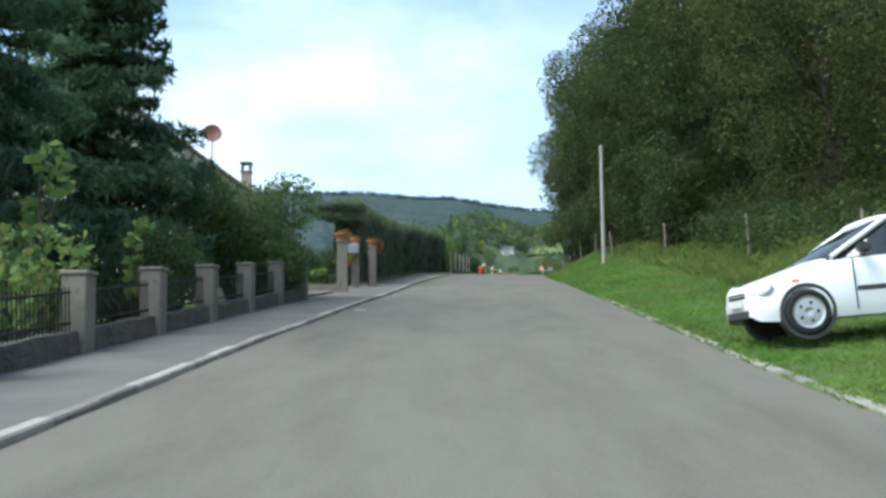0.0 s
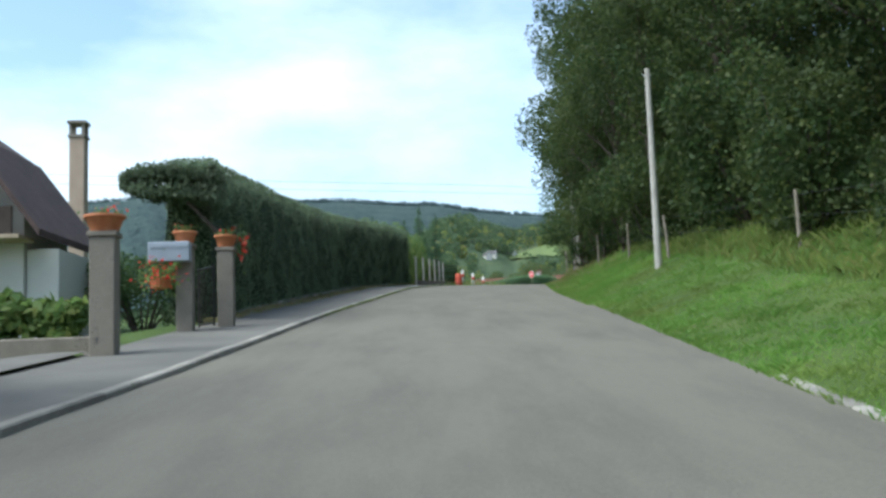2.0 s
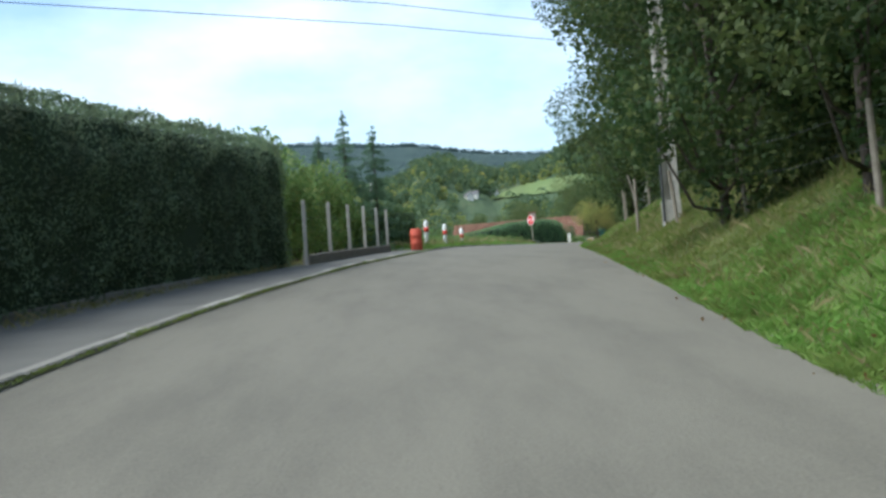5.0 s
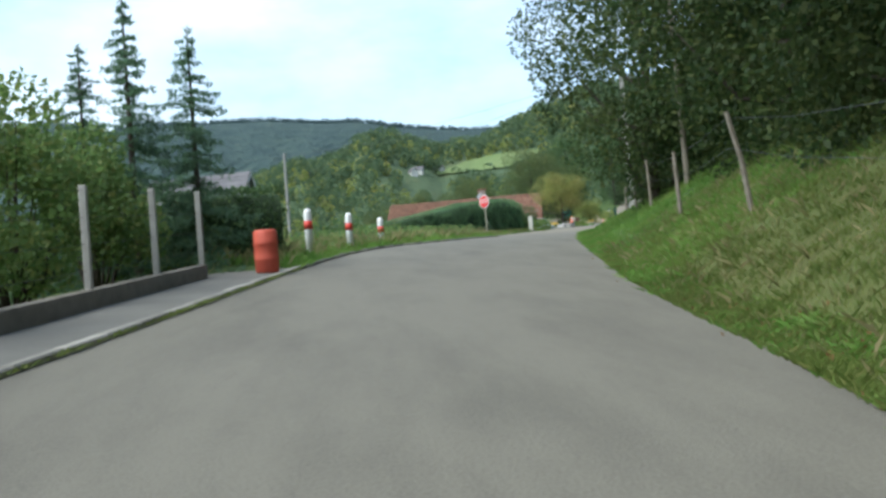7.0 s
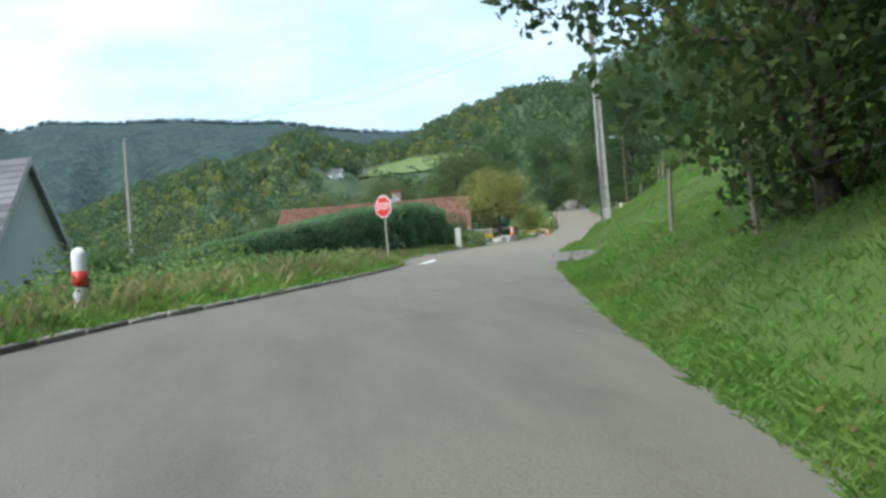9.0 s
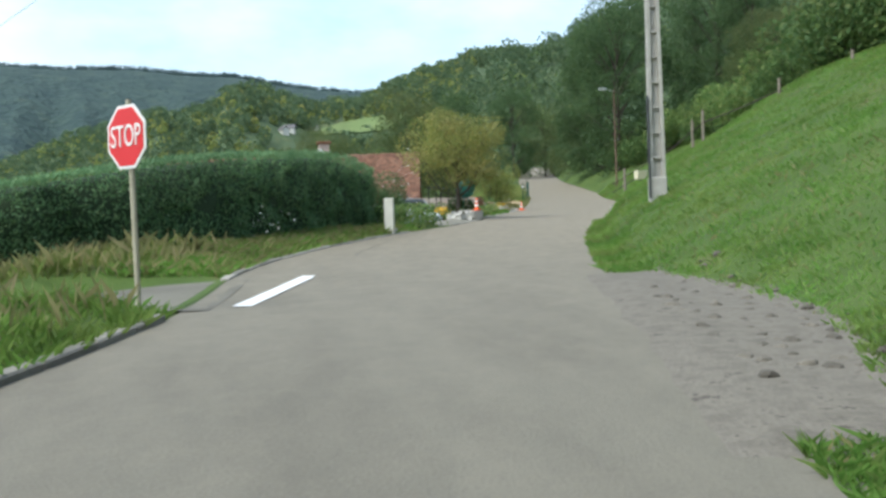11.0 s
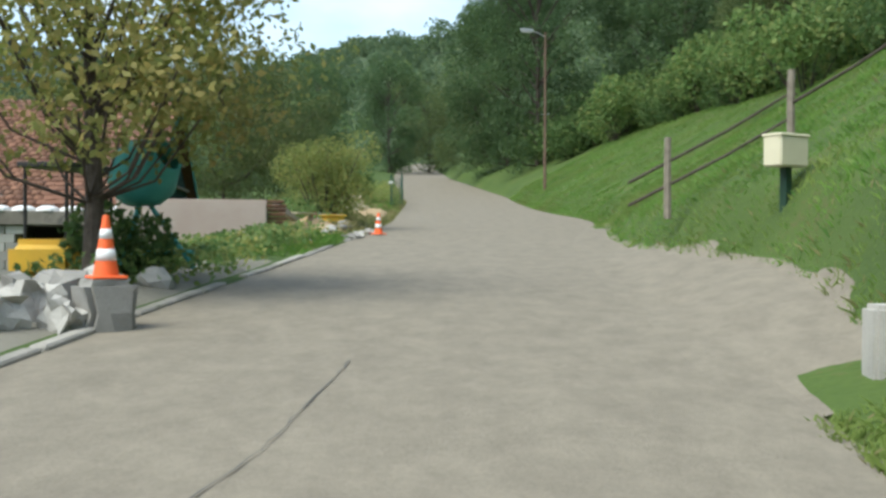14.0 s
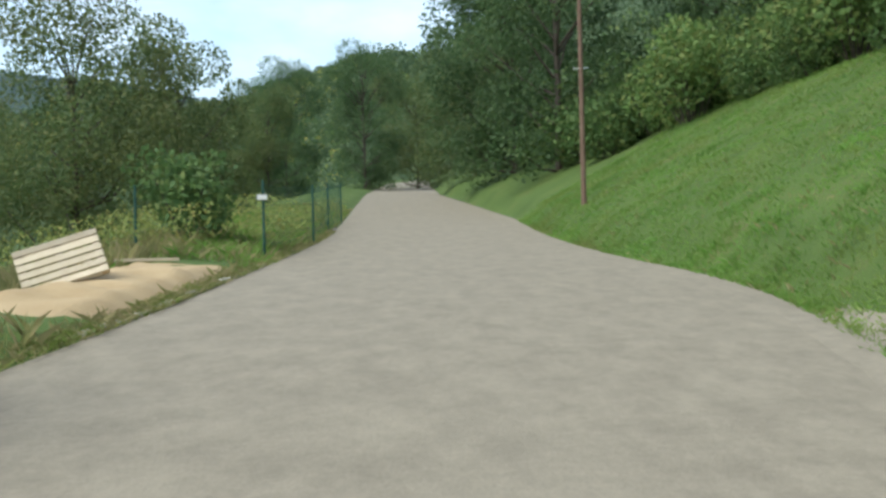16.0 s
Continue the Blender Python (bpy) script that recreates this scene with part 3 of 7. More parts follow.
def broad_tree(name, label, at, tall, radius, clear, count, size, leaf, seed, lobes_n=16, lean=0.0, group="", girth=1.0):
    rng = np.random.default_rng(seed)
    t = thing(name, label, "tree", at, group=group)
    mid = (clear + tall) / 2
    lobes = []
    for i in range(lobes_n):
        a, q = rng.uniform(0, 2 * np.pi), (i + 0.5) / lobes_n
        z = clear + (tall - clear) * q
        reach = radius * np.sqrt(max(0.05, 1 - ((z - mid) / (tall - clear) * 1.75) ** 2)) * rng.uniform(0.35, 0.85)
        lobes.append((reach * np.cos(a) + lean * q, reach * np.sin(a), z, radius * rng.uniform(0.26, 0.44)))
    limbs = [tube([(0, 0, -0.3), (0.05, 0.03, tall * 0.25), (lean * 0.3, 0.1, tall * 0.55), (lean * 0.6, 0, tall * 0.85)], [tall * 0.0105 * girth, tall * 0.009 * girth, tall * 0.006 * girth, 0.02], 10)]
    for x, y, z, r in lobes:
        z0 = max(clear * 0.7, z - abs(x) * 0.5 - 0.6)
        limbs.append(tube([(lean * 0.3 * z0 / tall, 0, z0 * 0.8), (x * 0.45, y * 0.45, z0), (x, y, z)], [tall * 0.005, tall * 0.0035, 0.012], 5))
    part("trunk", join(limbs), BARK, t)
    v, f = crown_arrays(rng, lobes, count, size)
    mesh_object("crown", v, f, leaf, t)
    return t


def spruce(label, at, tall, radius, seed, density=1.0, mat=None, size=0.3):
    rng = np.random.default_rng(seed)
    t = thing("spruce_tree", label, "tree", at)
    part("trunk", tube([(0, 0, -0.3), (0, 0, tall * 0.5), (0, 0, tall)], [tall * 0.016, tall * 0.01, 0.01], 8), BARK, t)
    pts = []
    z = tall * 0.05
    while z < tall * 0.985:
        q = z / tall
        reach = radius * (1 - q) ** 0.85 * rng.uniform(0.85, 1.1) + 0.08
        for k in range(int(6 + 3 * (1 - q))):
            a = rng.uniform(0, 2 * np.pi)
            L, dz = reach * rng.uniform(0.6, 1.15), rng.uniform(-0.3, 0.3)
            n = max(6, int(L * 46 * density))
            s = rng.uniform(0.08, 1, n)
            wide = 0.16 * L * np.sin(np.pi * np.clip(s, 0, 0.95)) + 0.03
            o = rng.normal(size=n) * wide
            drop = -0.32 * L * s + 0.2 * L * s ** 2.2
            pts.append(np.stack([np.cos(a) * s * L - np.sin(a) * o, np.sin(a) * s * L + np.cos(a) * o, z + dz + drop - np.abs(rng.normal(size=n)) * 0.1 * L * s], 1))
        z += (0.32 if tall < 8 else 0.42) * (0.6 + 0.6 * (1 - q))
    lead = np.stack([rng.normal(size=30) * 0.03, rng.normal(size=30) * 0.03, rng.uniform(tall * 0.9, tall * 1.02, 30)], 1)
    pts = np.concatenate(pts + [lead])
    v, f = cards(rng, pts, size, 0.2, 0.55)
    mesh_object("crown", v, f, mat or NEEDLE, t)
    return t


def shrub(name, label, at, rx, ry, tall, count, size, leaf, seed, group="", lobes_n=10):
    rng = np.random.default_rng(seed)
    t = thing(name, label, "shrub", at, group=group)
    lobes = [(rng.uniform(-0.6, 0.6) * rx, rng.uniform(-0.6, 0.6) * ry, tall * rng.uniform(0.16, 0.74), min(rx, ry, tall) * rng.uniform(0.32, 0.5)) for _ in range(lobes_n)]
    part("stem", join([tube([(x * 0.2, y * 0.2, -0.1), (x * 0.6, y * 0.6, z * 0.5), (x, y, z)], [0.03, 0.02, 0.008], 5) for x, y, z, r in lobes]), BARK, t)
    v, f = crown_arrays(rng, lobes, count, size, 0.95, 0.0)
    v[:, 2] = np.maximum(v[:, 2], -0.05)
    mesh_object("foliage", v, f, leaf, t)
    return t


def put_copy(ob, x, y, turn=0.0, scale=1.0, dz=-0.1):
    c = copy_thing(ob, pose(x, y, h1(x, y) + dz, 0, 0, turn))
    c.scale = (scale, scale, scale)
    return c


wood_a = broad_tree("ash_tree", "tall leafy broadleaf tree at the wood's edge", (15.0, 103, h1(15.0, 103) - 0.2), 15, 5.0, 0.6, 42000, 0.165, LEAF_SHADED, 11, 36, -0.6, "roadside wood")
wood_b = broad_tree("oak_tree", "broad dark green tree in the roadside wood", (15.4, 93, h1(15.4, 93) - 0.2), 16, 5.6, 0.7, 38000, 0.19, LEAF_SHADED, 12, 36, 0, "roadside wood")
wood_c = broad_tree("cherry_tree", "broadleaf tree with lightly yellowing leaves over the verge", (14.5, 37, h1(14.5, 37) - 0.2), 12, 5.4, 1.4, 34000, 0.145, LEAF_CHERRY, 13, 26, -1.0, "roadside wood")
for x, y, src, a, s in ((13.6, 84, wood_a, 60, 1.0), (13, 76, wood_b, 120, 1.0), (11.8, 68, wood_a, 200, 1.0), (13.5, 60, wood_b, 20, 1.0), (12.2, 52, wood_a, 100, 1.05), (14.6, 47, wood_b, 280, 1.0),
                        (17.5, 98, wood_b, 45, 1.1), (18.5, 86, wood_b, 200, 1.1), (19, 72, wood_b, 80, 1.15), (20, 58, wood_b, 10, 1.15), (20, 44, wood_b, 140, 1.1), (17.5, 30, wood_c, 70, 1.1),
                        (21, 24, wood_b, 220, 1.1), (24, 36, wood_b, 300, 1.2), (26, 66, wood_b, 30, 1.25), (25, 92, wood_b, 170, 1.2), (20.5, 108, wood_a, 310, 0.9), (23, 103, wood_b, 70, 1.0),
                        (23.5, 14, wood_b, 20, 1.0)):
    put_copy(src, x, y, a, s)
hazel = broad_tree("hazel_tree", "bushy hazel hanging over the bank below the wood", (8.7, 68.2, h1(8.7, 68.2) - 0.2), 8.5, 2.6, 0.7, 14000, 0.14, LEAF_SHADED, 14, 26, -0.4, "roadside wood")
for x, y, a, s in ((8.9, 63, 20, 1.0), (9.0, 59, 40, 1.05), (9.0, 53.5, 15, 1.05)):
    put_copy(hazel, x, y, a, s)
wood_edge = shrub("wood_edge_shrub", "dense shady bush at the foot of the wood", (10.4, 52, h1(10.4, 52)), 2.2, 2.4, 5.2, 8000, 0.17, LEAF_SHADED, 15, "bushes below the wood", 22)
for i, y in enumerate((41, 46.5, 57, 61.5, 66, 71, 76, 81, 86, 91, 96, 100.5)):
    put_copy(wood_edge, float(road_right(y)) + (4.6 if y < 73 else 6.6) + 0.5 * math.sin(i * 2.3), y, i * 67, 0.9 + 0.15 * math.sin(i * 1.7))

# ---- more materials ----
RAIL_IRON = material("painted_iron", (0.02, 0.02, 0.02), (0.035, 0.033, 0.03), 10, 0.5, 60, 0.1, metal=0.3)
STONE_WALL = material("dark_stone_wall", (0.075, 0.068, 0.06), (0.128, 0.116, 0.101), 3, 0.95, 20, 0.9, dist=0.05)
TERRACOTTA = material("terracotta", (0.375, 0.128, 0.053), (0.45, 0.18, 0.083), 8, 0.8, 60, 0.15)
ROOF_BROWN = material("brown_roof_tiles", (0.056, 0.038, 0.034), (0.09, 0.06, 0.053), 2, 0.85, 12, 0.5)
ROOF_GREY = material("grey_roof_tiles", (0.102, 0.097, 0.102), (0.148, 0.14, 0.143), 2, 0.8, 15, 0.3, random_by="object")
TILE_RED = material("old_red_tiles", (0.128, 0.06, 0.037), (0.172, 0.09, 0.055), 0.9, 0.9, 9, 0.5, c=(0.09, 0.064, 0.049), random_by="object")
TILE_RED_FAR = material("old_red_tiles_joined", (0.128, 0.06, 0.037), (0.172, 0.09, 0.055), 0.9, 0.9, 9, 0.5, c=(0.09, 0.064, 0.049), random_by="island")
RED_PAINT = material("red_paint", (0.5, 0.045, 0.03), (0.42, 0.035, 0.025), 4, 0.45, 40, 0.1)
WHITE_PAINT = material("white_paint", (0.648, 0.639, 0.612), (0.72, 0.711, 0.684), 5, 0.6, 50, 0.1)
RUSTY_RED = material("faded_red_plastic", (0.42, 0.07, 0.04), (0.5, 0.1, 0.06), 3, 0.6, 40, 0.15)
SIGN_RED = material("sign_red", (0.55, 0.03, 0.035), (0.5, 0.028, 0.03), 3, 0.4, 60, 0.0)
GALV = material("galvanised_steel", (0.45, 0.45, 0.44), (0.55, 0.55, 0.54), 6, 0.45, 50, 0.05, metal=0.6)
POST_YELLOWED = material("weathered_sign_post", (0.3, 0.27, 0.195), (0.375, 0.345, 0.255), 6, 0.7, 50, 0.1)
CAR_WHITE = material("white_car_paint", (0.75, 0.75, 0.74), (0.78, 0.78, 0.77), 2, 0.25, 40, 0.0, spec=0.6)
CAR_SILVER = material("silver_car_paint", (0.3, 0.32, 0.34), (0.34, 0.36, 0.38), 2, 0.28, 40, 0.0, metal=0.55, spec=0.6)
GLASS_DARK = material("car_glass", (0.015, 0.02, 0.022), (0.02, 0.026, 0.028), 2, 0.06, 30, 0.0, spec=0.8)
RUBBER = material("black_rubber", (0.018, 0.018, 0.018), (0.03, 0.03, 0.03), 8, 0.85, 40, 0.2)
PLASTIC_GREY = material("dark_plastic", (0.04, 0.04, 0.042), (0.06, 0.06, 0.06), 8, 0.6, 40, 0.1)
ALLOY = material("alloy_wheel", (0.5, 0.5, 0.51), (0.58, 0.58, 0.58), 6, 0.35, 40, 0.0, metal=0.7)
LENS = material("lamp_lens", (0.55, 0.57, 0.58), (0.65, 0.66, 0.67), 6, 0.12, 40, 0.0, spec=0.7)
AMBER = material("amber_lens", (0.8, 0.25, 0.03), (0.75, 0.22, 0.03), 6, 0.2, 40, 0.0)
ORANGE = material("cone_orange", (0.8, 0.13, 0.03), (0.72, 0.12, 0.03), 6, 0.55, 40, 0.05)
TEAL = material("teal_paint", (0.055, 0.26, 0.235), (0.08, 0.33, 0.29), 4, 0.6, 40, 0.1)
YELLOW = material("yellow_plastic", (0.72, 0.45, 0.05), (0.65, 0.4, 0.05), 4, 0.5, 40, 0.1)
SAND = material("sand_mound", (0.295, 0.211, 0.112), (0.365, 0.274, 0.155), 2, 0.95, 30, 0.6)
RUBBLE = material("broken_stone", (0.085, 0.075, 0.06), (0.136, 0.121, 0.098), 5, 0.95, 26, 0.9, c=(0.06, 0.051, 0.041), random_by="object")
PINK_RENDER = material("pinkish_render", (0.39, 0.3, 0.255), (0.45, 0.375, 0.323), 1.5, 0.9, 40, 0.25)
BLOCK = material("concrete_block", (0.3, 0.285, 0.255), (0.375, 0.36, 0.323), 2, 0.95, 40, 0.4, random_by="object")
DARK_GREEN = material("dark_green_paint", (0.012, 0.05, 0.036), (0.02, 0.066, 0.05), 4, 0.6, 40, 0.1)
# Dark colour stands for the shade between the hedge sprays.
HEDGE_CORE_SHADE = material("hedge_inner_shade", (0.025, 0.042, 0.02), (0.035, 0.058, 0.026), 3, 0.95, 20, 0.5)
FLOWER_RED = leaf_material("red_flowers", (0.5, 0.03, 0.03), (0.65, 0.06, 0.04), (0.7, 0.15, 0.1), 0.5)
CREAM = material("cream_plastic", (0.562, 0.525, 0.375), (0.525, 0.488, 0.345), 4, 0.5, 40, 0.05)
PALE_WOOD = material("pale_new_wood", (0.413, 0.345, 0.247), (0.48, 0.413, 0.307), 6, 0.85, 60, 0.3, random_by="object")
MEADOW = material("far_meadow", (0.098, 0.143, 0.045), (0.128, 0.165, 0.06), 0.03, 0.95, 0.3, 0.0)
TIMBER_POLE = material("grey_timber_pole", (0.225, 0.217, 0.203), (0.3, 0.285, 0.262), 5, 0.9, 40, 0.3)
BROWN_POLE = material("brown_timber_pole", (0.1, 0.064, 0.045), (0.15, 0.1, 0.07), 5, 0.9, 40, 0.3)
WIRE = material("dark_wire", (0.05, 0.05, 0.05), (0.07, 0.07, 0.07), 5, 0.6, 40, 0.0)
SHUTTER = material("rust_red_shutter", (0.28, 0.1, 0.06), (0.34, 0.13, 0.08), 5, 0.7, 40, 0.1)
DISH_RED = material("brick_red_enamel", (0.3, 0.125, 0.1), (0.35, 0.155, 0.122), 4, 0.6, 40, 0.0)
SOFFIT = material("beige_boards", (0.3, 0.24, 0.165), (0.36, 0.292, 0.21), 5, 0.8, 40, 0.2)
GREY_BOX = material("grey_letterbox", (0.25, 0.28, 0.32), (0.3, 0.33, 0.37), 4, 0.5, 40, 0.0, metal=0.3)


def loose(name, label, category, at, turn, bm, mat, group=""):
    """A thing that is one mesh."""
    ob = part(name, bm, mat)
    ob.matrix_basis = pose(*at, 0, 0, turn)
    return tagged(ob, label, category, group)


def rod(a, b, r, sides=6):
    return tube([a, b], r, sides)


# ---- joined side road, track and markings ----
def patch(name, corners_fn, nu, nv, mat, label, category, kind="structure"):
    v = np.array([corners_fn(i / nu, j / nv) for i in range(nu + 1) for j in range(nv + 1)])
    k = nv + 1
    i = (np.arange(nu)[:, None] * k + np.arange(nv)).ravel()
    f = np.stack([i, i + k, i + k + 1, i + 1], 1)
    return tagged(mesh_object(name, v, f, mat, smooth_shade=True), label, category, "", kind)


def side_road(u, w):
    y = 124.7 + 4.8 * w + u * (-4 + 1.0 * w)
    x = float(road_left(124.7 + 4.8 * w)) + 0.3 - u * 26
    return x, y, h1(x, y) + (0.03 if u > 0.03 else 0.004)


patch("side_road", side_road, 40, 16, ASPHALT, "narrow side road dropping away from the junction", "road")


def shoulder(name, y0, y1, wide, rise, mat, label, category):
    """A strip of loose ground along the road whose ragged rim dips into road and turf."""
    nv = int((y1 - y0) / 0.25)

    def at(u, w):
        y = y0 + (y1 - y0) * w
        lay = float(lay_of(y)) + wide
        x = float(road_right(y)) - 0.55 + u * (lay + 0.75)
        rim = min(u * 4, (1 - u) * 5, w * 12, (1 - w) * 12, 1.0)
        z = max(h1(x, y) + float(bump_at(np.array([x]), np.array([y]))[0]), float(surface(x, y)))
        return x, y, z - 0.012 + rise * rim + 0.025 * noise.noise((x * 0.9, y * 0.9, 2)) * min(1, u * 3) + 0.005 * noise.noise((x * 4, y * 4, 0))

    return patch(name, at, 18, nv, mat, label, category)


def wood_floor(u, w):
    y = 42 + 74 * w
    x = float(road_right(y)) + 4.6 + 22 * u + 0.7 * noise.noise((y * 0.5, 0.0, 9.0)) * (1 - u)
    return x, y, h1(x, y) + float(bump_at(np.array([x]), np.array([y]))[0]) + (0.03 if 0.02 < u < 0.98 else -0.05)


# Leaf mould kept very dark so its colour carries the wood's shade.
patch("wood_floor", wood_floor, 26, 74, material("shade_dark_leaf_mould", (0.03, 0.024, 0.015), (0.055, 0.042, 0.026), 1.2, 0.95, 18, 0.8, c=(0.035, 0.04, 0.016), dist=0.05), "brown leaf mould and bare earth under the wood, darkened for shade", "ground")
shoulder("lay_by", 150.2, 178, 0.12, 0.045, ROAD, "dusty gravel shoulder widening beside the road", "gravel")
shoulder("rubble_patch", 117.3, 128, 0.2, 0.05, RUBBLE, "bare patch of earth and broken stone beside the road", "gravel")
rng = random.Random(5)
stone = bmesh.new()
bmesh.ops.create_icosphere(stone, subdivisions=2, radius=1.0)
for v in stone.verts:
    v.co *= 1 + 0.3 * noise.noise(v.co * 1.3)
    v.co.z *= 0.65
stone_mesh = part("stone", stone, RUBBLE).data
bpy.data.objects.remove(bpy.data.objects["stone"])


def stones(label, spots, group, me=None):
    for x, y, s in spots:
        ob = tagged(new("stone", me or stone_mesh), label, "stone", group)
        ob.matrix_basis = pose(x, y, h1(x, y) + s * 0.25, rng.uniform(-20, 20), rng.uniform(-20, 20), rng.uniform(0, 360))
        ob.scale = (s * rng.uniform(0.8, 1.3), s * rng.uniform(0.8, 1.2), s * rng.uniform(0.7, 1.1))


pale_mesh = stone_mesh.copy()
pale_mesh.materials.clear(), pale_mesh.materials.append(BLOCK)
stones("broken grey stone lying on the bare patch", [(float(road_right(y)) + rng.uniform(0.15, 1.5), y, rng.uniform(0.025, 0.075)) for y in [118.6 + 0.1 * i for i in range(56)]], "rubble stones")
stones("broken stone lying on the bare patch", [(float(road_right(y)) + rng.uniform(0.1, 1.6), y, rng.uniform(0.03, 0.08)) for y in [118.2 + 0.14 * i for i in range(62)]], "pale rubble stones", stone_mesh)
mark = bmesh.new()
for k in range(10):
    t0, t1 = k / 10, (k + 1) / 10
    q = []
    for t, o in ((t0, -0.22), (t1, -0.22), (t1, 0.22), (t0, 0.22)):
        x, y = 13.3 + 1.1 * t + o * 0.5, 125.0 + 4.5 * t - o * 0.2
        q.append(mark.verts.new((x, y, float(surface(x, y)) + 0.012)))
    mark.faces.new(q)
tagged(part("stop_line", mark, WHITE_PAINT), "worn white stop line painted across the junction", "road marking", "", "structure")
loose("paper_scrap", "white scrap of paper on the road beside the kerb", "litter", (-1.9, 23.1, float(surface(-1.9, 23.1)) + 0.012), 20, box(-0.11, 0.11, -0.04, 0.04, -0.01, 0.015, 0.004), WHITE_PAINT)


TAR = material("tar_seam", (0.075, 0.073, 0.065), (0.1, 0.097, 0.085), 6, 0.8, 40, 0.2)


def seam(points, wide, seed):
    """A ragged crack or tarred joint lying in the road."""
    r = random.Random(seed)
    bm = bmesh.new()
    rows = []
    for (x0, y0), (x1, y1) in zip(points, points[1:]):
        n = max(2, int(math.hypot(x1 - x0, y1 - y0) / 0.15))
        for k in range(n):
            t = k / n
            w = wide * r.uniform(0.2, 0.7)
            nx, ny = -(y1 - y0), x1 - x0
            ln = math.hypot(nx, ny)
            o = r.uniform(-0.012, 0.012)
            x, y = x0 + (x1 - x0) * t + nx / ln * o, y0 + (y1 - y0) * t + ny / ln * o
            rows.append([bm.verts.new((x + s * nx / ln * w, y + s * ny / ln * w, float(surface(x, y)) + 0.012)) for s in (-0.5, 0.5)])
    for p, q in zip(rows, rows[1:]):
        bm.faces.new((p[0], p[1], q[1], q[0]))
    return tagged(part("road_seam", bm, TAR), "dark crack running through the asphalt", "crack", "", "structure")


for k, (pts_, wd) in enumerate(([[(22.3, 146.9), (22.9, 148.2), (23.5, 149.5), (23.9, 150.2), (24.9, 152.6)], 0.02], [[(6.5, 90.0), (6.75, 91.2), (7.5, 91.0), (8.6, 90.6), (8.4, 89.5), (8.7, 88.9)], 0.025],
                                [[(21.0, 144.6), (22.5, 143.4), (23.7, 142.6)], 0.025], [[(15.6, 133.8), (15.95, 135.6), (16.64, 138.1), (17.55, 141.0), (19.6, 146.2)], 0.03])):
    seam(pts_, wd, k)
# ---- grass and weeds ----
def clumps(xs, ys, size, seed):
    """A slow noise between 0 and 1 over the ground, for tufts and bare places."""
    k = 1.0 / size
    return np.array([noise.noise((p * k, q * k, seed)) + 0.5 * noise.noise((p * k * 2.7, q * k * 2.7, seed + 5)) for p, q in zip(xs, ys)]) * 0.6 + 0.5


def blades(name, label, rng, xs, ys, tall, wide, mat, lean=0.4, zoff=-0.02, tuft=0.0):
    """Grass blades, each a bent triangle pair; tuft makes their height follow clumps."""
    d = xs - road_right(ys)
    off = ((d > -0.5) & (d < lay_of(ys) + 0.1) & (lay_of(ys) > np.where(ys > 153, 0.25, 0.42))) | ((ys > 124.6) & (ys < 129.9) & (d < -4))
    g = road_left(ys) - xs
    off = off | ((ys > 177.3) & (ys < 185.5) & (g < 1.9) & (g > 0.28)) | ((ys > 148.3) & (ys < 163) & (g > 0) & (g < 6.2))
    xs, ys = xs[~off], ys[~off]
    grow = 1.0
    if tuft:
        c = np.clip(clumps(xs, ys, tuft, 3.0), 0, 1)
        keep = rng.uniform(0, 1, len(xs)) < 0.35 + 0.9 * c
        xs, ys, grow = xs[keep], ys[keep], 0.55 + 1.1 * c[keep]
    n = len(xs)
    z = height(xs, ys) + bump_at(xs, ys) + zoff
    a = rng.uniform(0, 2 * np.pi, n)
    h = tall * rng.uniform(0.4, 1.2, n) * grow
    w = wide * rng.uniform(0.6, 1.4, n)
    b = np.stack([xs, ys, z], 1)
    side = np.stack([np.cos(a), np.sin(a), 0 * a], 1) * w[:, None] / 2
    bend = rng.normal(size=(n, 2)) * lean
    tip = b + np.stack([bend[:, 0] * h, bend[:, 1] * h, h], 1)
    mid = b + np.stack([bend[:, 0] * h * 0.3, bend[:, 1] * h * 0.3, h * 0.6], 1) + side * 0.7
    v = np.stack([b - side, b + side, mid, tip], 1).reshape(-1, 3)
    k = np.arange(n)[:, None] * 4
    me = mesh_object(name, v, np.concatenate([k + [0, 1, 2], k + [0, 2, 3]], 0), mat)
    return tagged(me, label, "grass", "", "stuff")


rng = np.random.default_rng(21)


def right_area(n, y0, y1, d0, d1, pw=1.0):
    y = rng.uniform(y0, y1, n)
    return road_right(y) + d0 + (d1 - d0) * rng.uniform(0, 1, n) ** pw, y


def left_area(n, y0, y1, g0, g1, pw=1.0):
    y = rng.uniform(y0, y1, n)
    return road_left(y) - g0 - (g1 - g0) * rng.uniform(0, 1, n) ** pw, y


blades("verge_grass", "short green grass on the verge", rng, *right_area(170000, 6, 50, -0.02, 6.5, 1.2), 0.07, 0.013, GRASS, 0.6, tuft=0.7)
blades("verge_grass", "longer seeding grass at the back of the verge", rng, *right_area(16000, 20, 66, 2.8, 6.5), 0.26, 0.011, BANK_GRASS, 0.4, tuft=0.9)
blades("verge_grass", "olive bank grass with longer tufts", rng, *right_area(190000, 60, 92, -0.12, 7.5, 1.6), 0.075, 0.0095, BANK_GRASS, 0.5, tuft=0.6)
blades("verge_grass", "green grass of the rising verge", rng, *right_area(60000, 48, 64, -0.12, 6.5, 1.3), 0.09, 0.013, GRASS, 0.6, tuft=0.6)
blades("verge_grass", "lush green bank grass", rng, *right_area(110000, 84, 120, -0.12, 7.5, 1.3), 0.085, 0.013, GRASS, 0.6, tuft=0.7)
